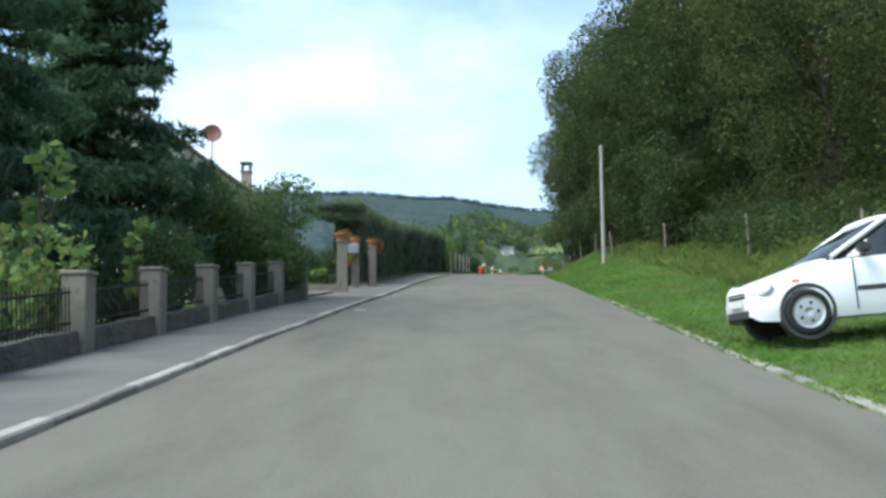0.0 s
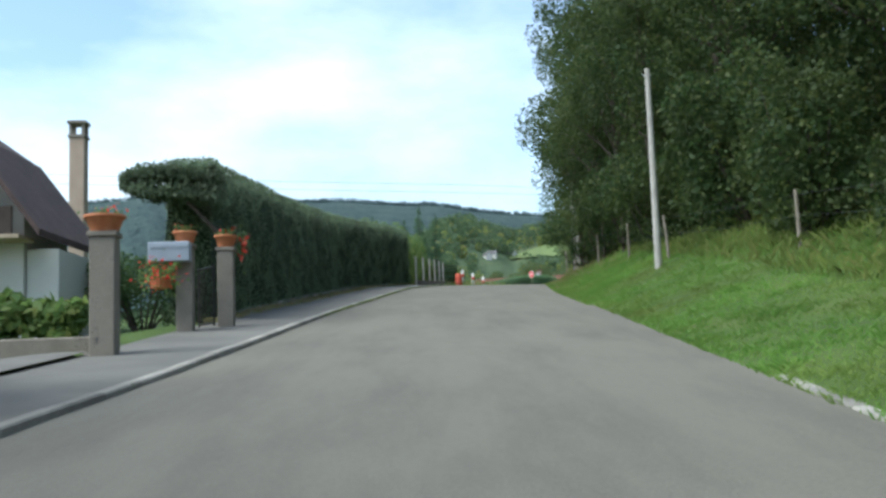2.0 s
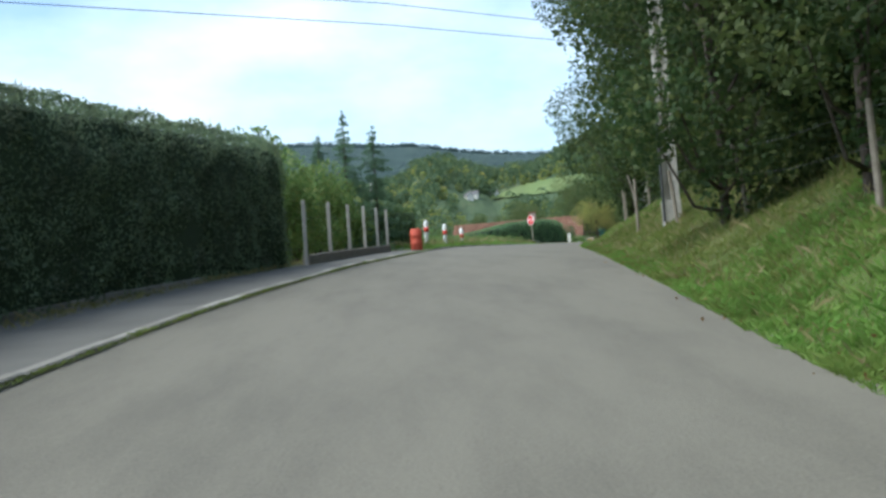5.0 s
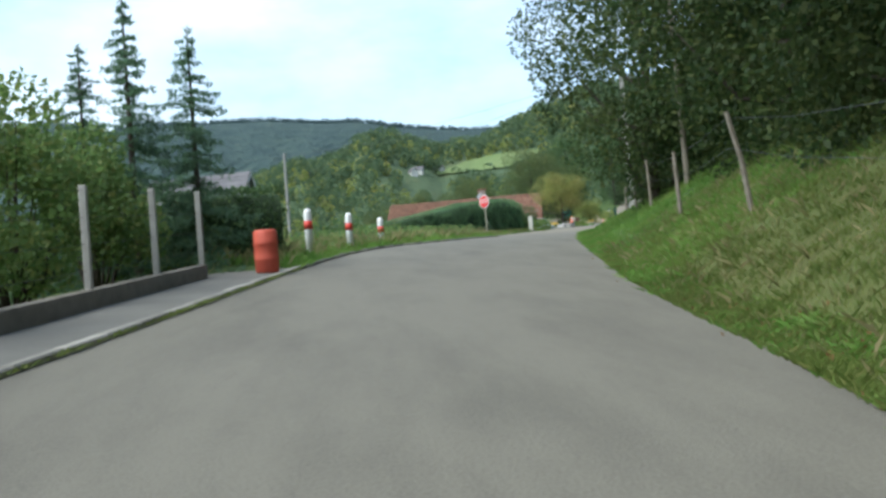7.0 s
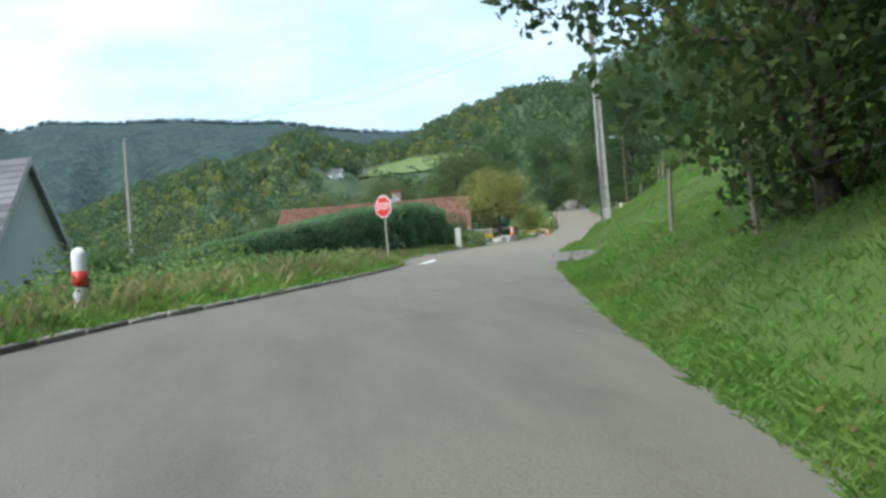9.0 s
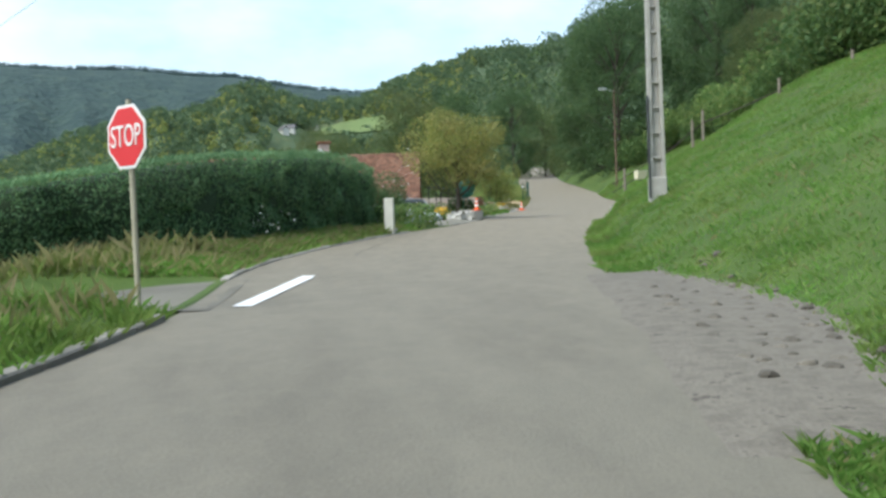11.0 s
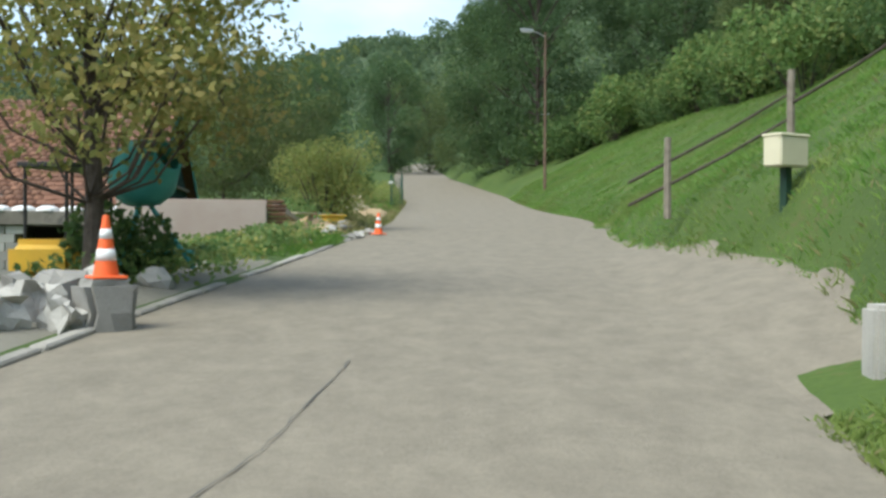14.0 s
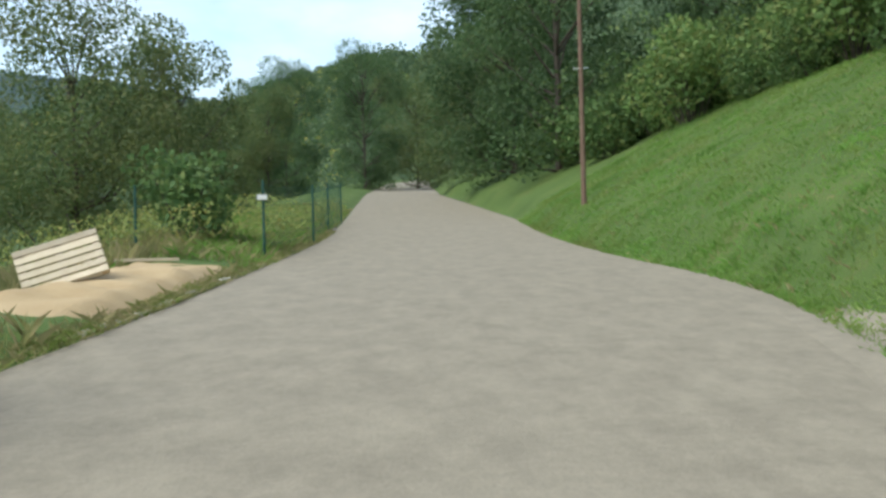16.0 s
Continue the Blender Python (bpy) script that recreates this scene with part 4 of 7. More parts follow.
blades("verge_grass", "dry yellow grass mixed into the bank", rng, *right_area(14000, 56, 94, 0.05, 7), 0.13, 0.01, DRY_GRASS, 0.5, tuft=0.8)
blades("meadow_grass", "bright grass on the steep meadow", rng, *right_area(400000, 117, 204, -0.1, 13.5, 1.4), 0.075, 0.015, GRASS, 0.6, tuft=0.9)
blades("meadow_grass", "dark lush tufts over the steep meadow", rng, *right_area(18000, 117, 200, 0.6, 13), 0.085, 0.011, LUSH, 0.6, tuft=1.6)
blades("meadow_grass", "straw-coloured blades through the meadow", rng, *right_area(16000, 117, 200, -0.1, 13, 1.6), 0.09, 0.01, DRY_GRASS, 0.6, tuft=2.2)
blades("verge_grass", "tufts hanging over the asphalt edge", rng, *right_area(36000, 44, 118, -0.14, 0.5), 0.075, 0.013, GRASS, 0.8, tuft=0.5)
blades("verge_grass", "tufts along the edge of the lane", rng, *right_area(30000, 127, 205, -0.12, 0.6), 0.06, 0.014, GRASS, 0.8, tuft=0.5)
blades("verge_grass", "long grass round the roadside posts", rng, *left_area(70000, 92, 125, 0.05, 7, 1.3), 0.15, 0.014, GRASS, 0.5, tuft=0.8)
blades("verge_grass", "dry seeding grass in the verge", rng, *left_area(8000, 92, 124, 0.3, 6), 0.3, 0.009, DRY_GRASS, 0.35, tuft=0.9)
blades("roadside_weeds", "straw-coloured grass below the hedge", rng, *left_area(9000, 129.8, 145.5, 0.1, 1.8), 0.16, 0.01, DRY_GRASS, 0.5, tuft=0.6)
blades("roadside_weeds", "green weeds below the hedge", rng, *left_area(34000, 129.8, 146.5, 0.1, 2.0), 0.13, 0.013, GRASS, 0.6, tuft=0.6)
blades("roadside_weeds", "rough weeds at the foot of the hedge", rng, *left_area(9000, 129.8, 134, 1.5, 16), 0.24, 0.018, BANK_GRASS, 0.5, tuft=0.8)
blades("roadside_weeds", "dry stalks at the foot of the hedge", rng, *left_area(2500, 129.8, 134, 1.0, 12), 0.35, 0.012, DRY_GRASS, 0.4, tuft=0.8)
blades("roadside_weeds", "green weeds along the broken kerb", rng, *left_area(26000, 155, 170, 0.1, 4.5), 0.12, 0.014, GRASS, 0.7, tuft=0.7)
blades("roadside_weeds", "dry grass beside the lane", rng, *left_area(16000, 170, 215, 0.1, 3), 0.17, 0.013, DRY_GRASS, 0.6, tuft=0.8)
blades("roadside_weeds", "tall dry weeds behind the sand", rng, *left_area(9000, 182, 192, 1.8, 6), 0.36, 0.011, DRY_GRASS, 0.3, tuft=0.8)
blades("roadside_weeds", "mixed weeds beside the lane", rng, *left_area(22000, 184, 215, 0.15, 5), 0.18, 0.02, GRASS, 0.6, tuft=0.8)
blades("kerb_grass", "dry tufts over the worn kerb beside the sand", rng, *left_area(7000, 170, 198, -0.06, 0.26), 0.06, 0.011, DRY_GRASS, 0.9, 0.02, tuft=0.5)
blades("kerb_grass", "green tufts over the worn kerb beside the sand", rng, *left_area(5000, 170, 198, -0.08, 0.26), 0.055, 0.012, BANK_GRASS, 0.9, 0.02, tuft=0.7)
blades("kerb_grass", "tufts of grass growing from the kerb joint", rng, *left_area(7000, 42, 92, -0.07, 0.02), 0.035, 0.011, BANK_GRASS, 0.9, 0.03, tuft=0.9)
blades("kerb_grass", "dry tufts along the foot of the pavement wall", rng, *left_area(5000, 39, 92, 1.5, 2.1), 0.07, 0.011, DRY_GRASS, 0.8, 0.05, tuft=0.7)


def leafy_stuff(name, label, xs, ys, tall, size, per, mat, category="plants"):
    n = len(xs)
    z = height(xs, ys)
    c = np.repeat(np.stack([xs, ys, z], 1), per, 0) + rng.normal(size=(n * per, 3)) * (0.16, 0.16, 0) + np.stack([0 * np.zeros(n * per), np.zeros(n * per), rng.uniform(0.02, tall, n * per)], 1)
    v, f = cards(rng, c, size, 0.6, -0.1)
    return tagged(mesh_object(name, v, f, mat), label, category, "", "stuff")


leafy_stuff("leafy_weeds", "leafy weeds at the yard entrance", *left_area(90, 146.5, 149.3, 0.3, 1.4), 0.8, 0.12, 16, LEAF_LIGHT)
leafy_stuff("leafy_weeds", "leafy weeds beside the lane", *left_area(240, 157, 167.5, 0.4, 3.4), 0.45, 0.12, 16, LEAF_LIGHT)
leafy_stuff("leafy_weeds", "yellowing weeds round the building rubble", *left_area(200, 171, 177, 1.2, 4), 0.6, 0.13, 14, LEAF_LIGHT)
leafy_stuff("leafy_weeds", "low weeds on the roadside verge", *left_area(300, 97, 122, 0.6, 4), 0.5, 0.11, 12, LEAF_LIGHT)
leafy_stuff("leafy_weeds", "yellow-green weeds with seed heads beside the lane", *left_area(230, 158, 168, 0.3, 3.6), 0.42, 0.09, 16, LEAF_AUTUMN)
leafy_stuff("leafy_weeds", "tall yellowing weeds behind the sand", *left_area(300, 186.5, 200, 0.9, 6), 0.95, 0.085, 18, LEAF_AUTUMN)
leafy_stuff("leafy_weeds", "straggling weeds along the wire fence", *left_area(150, 190, 212, 0.25, 1.0), 0.7, 0.085, 16, LEAF_AUTUMN)
DEAD_LEAF = leaf_material("dead_leaves", (0.16, 0.085, 0.035), (0.22, 0.13, 0.05), (0.3, 0.2, 0.07), 0.5)
leafy_stuff("leaf_litter", "brown fallen leaves along the road edge", *right_area(260, 52, 98, -0.1, 0.6), 0.05, 0.05, 3, DEAD_LEAF, "fallen leaves")
leafy_stuff("undergrowth", "dark bramble undergrowth beneath the wood", *right_area(2400, 46, 112, 3.8, 9.5, 0.8), 1.9, 0.17, 14, LEAF_SHADED, "undergrowth")
leafy_stuff("undergrowth", "dark brambles at the foot of the wood", *right_area(1500, 30, 64, 4.6, 9.5, 0.9), 1.3, 0.15, 14, LEAF_SHADED, "undergrowth")
leafy_stuff("undergrowth", "lighter brambles along the wire fence", *right_area(500, 50, 100, 3.0, 5), 0.7, 0.13, 10, LEAF_SHADED, "undergrowth")


# ---- front garden: wall, pillars, gates ----
def fence_x(y):
    return float(road_left(y)) - 1.95


fence = thing("garden_fence", "dark stone garden wall with concrete pillars and iron railings", "fence", (0, 0, 0))
pillar_y = [7.45 + 2.95 * i for i in range(8)]
pm = None
for y in pillar_y:
    x, z = fence_x(y), float(surface(fence_x(y), y))
    if pm is None:
        bm = box(-0.17, 0.17, -0.17, 0.17, -0.3, 1.07, 0.015)
        add_box(bm, -0.19, 0.19, -0.19, 0.19, 1.07, 1.13, 0.015)
        ob = part("pillar", bm, CONCRETE, fence)
        pm = ob.data
    else:
        ob = new("pillar", pm)
        ob.parent = fence
    ob.matrix_basis = pose(x, y, z, 0, 0, -3)
rail_mesh = bar_mesh = wall_mesh = None
for y0, y1 in zip(pillar_y, pillar_y[1:]):
    ym = (y0 + y1) / 2
    x, z = fence_x(ym), float(surface(fence_x(ym), ym))
    slope = math.degrees(math.atan2(float(road_z(y1) - road_z(y0)), y1 - y0))
    turn = -math.degrees(math.atan2(fence_x(y1) - fence_x(y0), y1 - y0))
    if rail_mesh is None:
        top = part("rail", rod((0, -1.3, 0), (0, 1.3, 0), 0.018), RAIL_IRON, fence)
        low = new("rail", top.data)
        rail_mesh = top.data
        wb = box(-0.13, 0.13, -1.32, 1.32, -0.35, 0.36, 0.02, 2)
        bmesh.ops.subdivide_edges(wb, edges=wb.edges[:], cuts=3, use_grid_fill=True)
        for v in wb.verts:
            v.co.x += 0.05 * noise.noise(v.co * 3)
            v.co.z += 0.04 * noise.noise(v.co * 2 + Vector((5, 0, 0)))
        ow = part("wall_section", wb, STONE_WALL, fence)
        wall_mesh = ow.data
    else:
        top, low, ow = new("rail", rail_mesh), new("rail", rail_mesh), new("wall_section", wall_mesh)
    top.parent = low.parent = ow.parent = fence
    ow.matrix_basis = pose(x, ym, z, slope, 0, turn)
    top.matrix_basis = ow.matrix_basis @ pose(0, 0, 0.86)
    low.matrix_basis = ow.matrix_basis @ pose(0, 0, 0.46)
    for i in range(23):
        if bar_mesh is None:
            bar = part("bar", rod((0, 0, -0.5), (0, 0, 0.07), 0.009), RAIL_IRON, top)
            bar_mesh = bar.data
        else:
            bar = new("bar", bar_mesh)
            bar.parent = top
        bar.matrix_basis = pose(0, -1.265 + 0.115 * i, 0)


def flower_pot(at, seed, r=0.24, bloom=0.16, trail=0.0):
    """A wide terracotta bowl with a thin plant; trail lets its flowers hang over the side."""
    t = thing("flower_pot", "terracotta bowl with a sparse geranium on a gate pillar", "flower pot", at, group="gate flower pots")
    part("bowl", lathe([(0.0, 0.0), (r * 0.66, 0.0), (r * 0.7, 0.02), (r * 0.96, 0.19), (r * 1.06, 0.195), (r * 1.06, 0.235), (r * 0.94, 0.235), (r * 0.86, 0.19), (0, 0.18)], 22), TERRACOTTA, t, shade=True)
    g = np.random.default_rng(seed)
    c = g.normal(size=(110, 3)) * (r * 0.4, r * 0.4, bloom * 0.28) + (0, 0, 0.2 + bloom * 0.42)
    if trail:
        c = np.concatenate([c, g.normal(size=(90, 3)) * (0.07, 0.07, 0.16) + (r + 0.1, 0, 0.02)])
    v, f = cards(g, c, 0.055, 0.8)
    mesh_object("foliage", v, f, LEAF, t)
    c = g.normal(size=(14, 3)) * (r * 0.5, r * 0.5, bloom * 0.22) + (0, 0, 0.24 + bloom * 0.62)
    if trail:
        knots = np.array([(r + 0.06, -0.05, 0.14), (r + 0.16, -0.06, 0.05), (r + 0.15, -0.05, -0.08), (r + 0.1, -0.06, -0.2), (r + 0.2, -0.04, 0.18)])
        c = np.concatenate([c, np.repeat(knots, 16, 0) + g.normal(size=(80, 3)) * 0.025])
    v, f = cards(g, c, 0.05, 0.9)
    tagged(mesh_object("bloom", v, f, FLOWER_RED, t), "red geranium blooms", kind="stuff")
    return t


def gate_pillar(x, y, tall, seed, label, pot=True, w=0.15):
    z = float(surface(x, y)) + 0.03
    t = thing("gate_pillar", label, "pillar", (x, y, z), 4, "gate pillars")
    part("shaft", box(-w, w, -w, w, -0.3, tall - 0.07, 0.012), CONCRETE, t)
    part("cap", box(-w - 0.03, w + 0.03, -w - 0.03, w + 0.03, tall - 0.07, tall, 0.01), CONCRETE, t)
    if pot:
        flower_pot((x, y, z + tall), seed, 0.27 if w > 0.16 else 0.21, trail=float(seed == 3))


gate_pillar(-3.32, 33.3, 1.72, 1, "tall concrete gate pillar beside the driveway", True, 0.17)
gate_pillar(-3.3, 37.9, 1.62, 2, "concrete gate pillar carrying a grey letterbox")
gate_pillar(-2.72, 38.75, 1.55, 3, "concrete pillar at the foot gate beside the hedge")
gate_pillar(-4.35, 30.1, 1.1, 4, "short concrete end pillar of the garden wall", False)
lb = thing("letterbox", "grey metal letterbox fixed to a gate pillar", "letterbox", (-3.3, 37.68, float(surface(-3.3, 37.7)) + 1.32), 4)
part("box", box(-0.58, 0.16, -0.2, 0.06, 0, 0.36, 0.015), GREY_BOX, lb)
for x0 in (-0.54, -0.18):
    part("flap", box(x0, x0 + 0.3, -0.212, -0.198, 0.24, 0.3, 0.004), GREY_BOX, lb)
fg = thing("foot_gate", "dark iron foot gate between two pillars", "gate", (-3.02, 38.35, float(surface(-3, 38.3)) + 0.1), -55)
part("gate_frame", join([rod((-0.36, 0, 0.0), (-0.36, 0, 1.15), 0.02), rod((0.36, 0, 0), (0.36, 0, 1.15), 0.02), rod((-0.36, 0, 0.05), (0.36, 0, 0.05), 0.018), rod((-0.36, 0, 1.1), (0.36, 0, 1.1), 0.018)]), RAIL_IRON, fg)
for i in range(6):
    part("bar", rod((-0.26 + 0.104 * i, 0, 0.05), (-0.26 + 0.104 * i, 0, 1.1), 0.01), RAIL_IRON, fg)
hb = thing("hanging_flowers", "hanging basket of orange and red flowers at the gate", "flowers", (-3.65, 37.5, float(surface(-3.5, 37.5)) + 0.95))
part("basket", lathe([(0, -0.12), (0.16, -0.08), (0.2, 0.05), (0.0, 0.05)], 14), TERRACOTTA, hb)
g = np.random.default_rng(44)
for nm, n, mt in (("foliage", 260, LEAF_LIGHT), ("bloom", 120, FLOWER_RED)):
    v, f = cards(g, g.normal(size=(n, 3)) * (0.2, 0.2, 0.14) + (0, 0, 0.16), 0.07, 0.8)
    tagged(mesh_object(nm, v, f, mt, hb), kind="stuff")
bedw = thing("garden_bed", "low concrete edging wall of the garden bed", "wall", (-5.6, 33.6, h1(-5.6, 33.6)), 3)
part("edging", box(-2.0, 2.1, -0.12, 0.12, -0.4, 0.38, 0.02), CONCRETE, bedw)
shrub("day_lily", "clump of yellow-green strap leaves behind the low wall", (-5.2, 34.6, h1(-5.2, 34.6)), 0.8, 0.7, 0.95, 900, 0.24, LEAF_LIGHT, 61)
shrub("geranium_bush", "low bed of red flowering geraniums", (-6.7, 34.4, h1(-6.7, 34.4)), 0.6, 0.5, 0.8, 500, 0.1, LEAF, 62)
patch("driveway", lambda u, w: (float(road_left(30.4 + 3 * w)) - 1.9 - u * 3.5, 30.4 + 2.9 * w, max(h1(float(road_left(30.4 + 3 * w)) - 1.9 - u * 3.5, 30.4 + 2.9 * w), 0) + 0.05), 8, 6, PAVING, "asphalt driveway dropping to the white house", "driveway")
spruce("large dark spruce filling the front garden", (-8.35, 23.6, h1(-8.35, 23.6)), 15.0, 3.3, 71, 4.0, size=0.32)
spruce("tall dark spruce over the garden corner", (-8.9, 18.6, h1(-8.9, 18.6)), 14, 3.2, 73, 3.4, size=0.32)
spruce("dark spruce behind the garden wall", (-9.6, 15.5, h1(-9.6, 15.5)), 13, 3.8, 72, 1.2, size=0.42)
shrub("laurel_bush", "large glossy leafy shrub above the garden wall", (-5.5, 27.3, h1(-5.5, 27.3)), 2.1, 2.0, 4.1, 25000, 0.115, LEAF_LAUREL, 73, lobes_n=30)
shrub("laurel_bush", "dark leafy shrub over the railings", (-6.3, 21.0, h1(-6.3, 21.0)), 1.3, 2.3, 2.1, 10000, 0.1, LEAF_LAUREL, 74, lobes_n=22)
shrub("garden_bush", "dark green bush behind the foot gate", (-5.0, 41.2, h1(-5.0, 41.2)), 1.3, 1.2, 1.7, 6000, 0.09, LEAF_DARK, 79, lobes_n=14)
shrub("day_lily", "yellow-green strap leaves beside the gate pillar", (-4.45, 34.9, h1(-4.45, 34.9)), 0.5, 0.5, 0.85, 700, 0.22, LEAF_LIGHT, 80)
shrub("privet_bush", "yellow-green shrub behind the railings", (-6.0, 13.6, h1(-6, 13.6)), 1.1, 1.5, 1.9, 1500, 0.17, LEAF_LIGHT, 75)
broad_tree("sapling", "young sapling with large pale leaves", (-6.2, 15.4, h1(-6.2, 15.4)), 3.0, 0.8, 0.6, 150, 0.26, LEAF_LIGHT, 76, 7)
broad_tree("sapling", "small sapling with upright pale leaves", (-5.2, 17.0, h1(-5.2, 17.0)), 1.9, 0.4, 0.5, 90, 0.22, LEAF_LIGHT, 77, 5)


# ---- white house with brown roof ----
def gable_house(name, label, at, turn, width, length, eave, ridge, wall_mat, roof_mat, over=0.6, rim=None, base=3.0, knee=None):
    """A house whose ridge runs along its own y, the front gable at y = 0; the eaves and the ridge are given over its floor."""
    t = thing(name, label, "house", at, turn)
    w = width / 2
    bm = bmesh.new()
    pitch = (ridge - eave) / w
    runs = [((0, ridge), (w + over, ridge - pitch * (w + over)))]
    ring = [(-w, -base), (w, -base), (w, eave), (0, ridge), (-w, eave)]
    if knee:
        (kx, kz), tip = knee
        runs = [((0, ridge), (kx, kz)), ((kx, kz), tip)]
        low = kz + (tip[1] - kz) * (w - kx) / (tip[0] - kx)
        ring = [(-w, -base), (w, -base), (w, low), (kx, kz), (0, ridge), (-kx, kz), (-w, low)]
    a = [bm.verts.new((x, 0, z)) for x, z in ring]
    b = [bm.verts.new((x, length, z)) for x, z in ring]
    bm.faces.new(a), bm.faces.new(b[::-1])
    for i in range(len(ring)):
        bm.faces.new((a[i], b[i], b[(i + 1) % len(ring)], a[(i + 1) % len(ring)]))
    bmesh.ops.recalc_face_normals(bm, faces=bm.faces)
    part("wall", bm, wall_mat, t)
    for s, (upper, lower) in [(k, r) for k in (-1, 1) for r in runs]:
        rb = bmesh.new()
        x0, z0, x1, z1, th = s * upper[0], upper[1], s * lower[0], lower[1], 0.18
        q = [(x0, -over, z0 + 0.02), (x1, -over, z1), (x1, length + over, z1), (x0, length + over, z0 + 0.02)]
        top = [rb.verts.new((x, y, z + th)) for x, y, z in q]
        bot = [rb.verts.new((x, y, z + 0.03)) for x, y, z in q]
        rb.faces.new(top), rb.faces.new(bot[::-1])
        for i in range(4):
            rb.faces.new((top[i], bot[i], bot[(i + 1) % 4], top[(i + 1) % 4]))
        bmesh.ops.recalc_face_normals(rb, faces=rb.faces)
        part("roof", rb, roof_mat, t)
        if rim:
            for yy in (-over - 0.03, length + over + 0.005):
                fb = bmesh.new()
                v = [fb.verts.new(p) for p in ((x0, yy, z0 + th + 0.05), (x1, yy, z1 + th + 0.05), (x1, yy, z1 - 0.12), (x0, yy, z0 - 0.12))]
                fb.faces.new(v)
                bmesh.ops.solidify(fb, geom=fb.faces[:], thickness=0.05)
                part("bargeboard", fb, rim, t)
    return t


def tile_rows(house, width, length, eave, ridge, over, mat, step=0.34, piece=1.0, side=1, top=0.2):
    """Courses of roof tiles on one slope, each a slat of its own over the roof board."""
    w = width / 2 + over
    pitch = (ridge - eave) / (width / 2)
    run = math.hypot(w, pitch * w)
    ang = math.degrees(math.atan(pitch))
    me = None
    n = int(run / step)
    for i in range(n):
        s = (i + 0.5) * step
        x, z = side * s * math.cos(math.radians(ang)), ridge + top - s * math.sin(math.radians(ang))
        if me is None:
            ob = part("tile_course", box(-step * 0.55, step * 0.55, -over, length + over, -0.012, 0.03, 0.012), mat, house)
            me = ob.data
        else:
            ob = new("tile_course", me)
            ob.parent = house
        ob.matrix_basis = pose(x, 0, z, 0, side * ang - side * 4, 0)


def single_tiles(house, width, length, eave, ridge, over, mat, far_mat, side, top=0.2, step=0.27, wide=0.24):
    """Plain clay tiles on one slope: the front ones one by one, the rest joined."""
    w = width / 2 + over
    pitch = (ridge - eave) / (width / 2)
    ang = math.atan(pitch)
    run = w / math.cos(ang)
    r = random.Random(31)
    me = None
    far = []
    for i in range(int(run / step)):
        for k in range(int((length + 2 * over) / wide)):
            s = (i + 0.5) * step
            m = pose(side * s * math.cos(ang), -over + (k + 0.5 + (0.5 if i % 2 else 0)) * wide, ridge + top - s * math.sin(ang) + r.uniform(-0.012, 0.012), r.uniform(-3, 3), side * (math.degrees(ang) - 5) + r.uniform(-2, 2), r.uniform(-2, 2))
            if k < 12:
                if me is None:
                    ob = part("tile", box(-step * 0.58, step * 0.58, -wide * 0.48, wide * 0.48, -0.012, 0.014, 0), mat, house)
                    me = ob.data
                else:
                    ob = new("tile", me)
                    ob.parent = house
                ob.matrix_basis = m
            else:
                far.append(m)
    base = np.array([(x, y, z) for z in (-0.012, 0.014) for x, y in ((-step * 0.58, -wide * 0.48), (step * 0.58, -wide * 0.48), (step * 0.58, wide * 0.48), (-step * 0.58, wide * 0.48))])
    v = np.concatenate([base @ np.array(m.to_3x3()).T + np.array(m.translation) for m in far])
    f = np.array([(4, 5, 6, 7), (0, 1, 5, 4), (1, 2, 6, 5), (2, 3, 7, 6), (3, 0, 4, 7)])
    tagged(mesh_object("roof_tiles", v, (np.arange(len(far))[:, None, None] * 8 + f).reshape(-1, 4), far_mat, house), "weathered clay tiles farther along the roof", kind="stuff")


white_house = gable_house("house", "white rendered house with a brown overhanging roof", (-14.5, 39.0, 2.6), 0, 15.6, 2.4, 4.2, 10.45, PLASTER, ROOF_BROWN, 0.8, knee=((6.9, 5.4), (8.4, 3.4)))
part("porch_soffit", box(6.3, 8.0, -0.75, 0.02, 3.42, 3.5, 0.01), SOFFIT, white_house, "beige boarded porch ceiling")
DARK_BOARDS = material("dark_stained_boards", (0.036, 0.028, 0.024), (0.06, 0.046, 0.038), 7, 0.85, 50, 0.3)
for k in range(5):
    x0 = 5.6 + k * 0.45
    top = min(10.35 - 0.732 * (x0 + 0.43), 5.3 - 1.333 * (x0 + 0.43 - 6.9))
    part("gable_board", box(x0, x0 + 0.43, -0.66, -0.6, 3.5, top, 0.008), DARK_BOARDS, white_house, "dark brown boarding above the porch")
wn_ = part("window", box(1.85, 2.85, -0.03, 0.03, 5.55, 6.85, 0.01), GLASS_DARK, white_house, "dark window pane")
part("frame", join([box(1.79, 2.91, -0.05, -0.035, 5.49, 5.55, 0), box(1.79, 2.91, -0.05, -0.035, 6.85, 6.91, 0), box(1.79, 1.85, -0.05, -0.035, 5.55, 6.85, 0),
                    box(2.85, 2.91, -0.05, -0.035, 5.55, 6.85, 0), box(2.32, 2.38, -0.05, -0.035, 5.55, 6.85, 0)]), WHITE_PAINT, wn_)
for x0 in (1.0, 2.95):
    sh_ = part("shutter", box(x0, x0 + 0.78, -0.09, -0.04, 5.5, 6.88, 0.01), SHUTTER, white_house, "rust-red wooden shutter")
    part("batten", join([box(x0 + 0.06, x0 + 0.72, -0.11, -0.088, z, z + 0.09, 0.005) for z in (5.72, 6.55)]), SHUTTER, sh_)
part("roof_purlin", box(3.2, 3.45, -0.78, 0.02, 7.3, 7.62, 0.01), DARK_BOARDS, white_house, "dark purlin end under the roof edge")
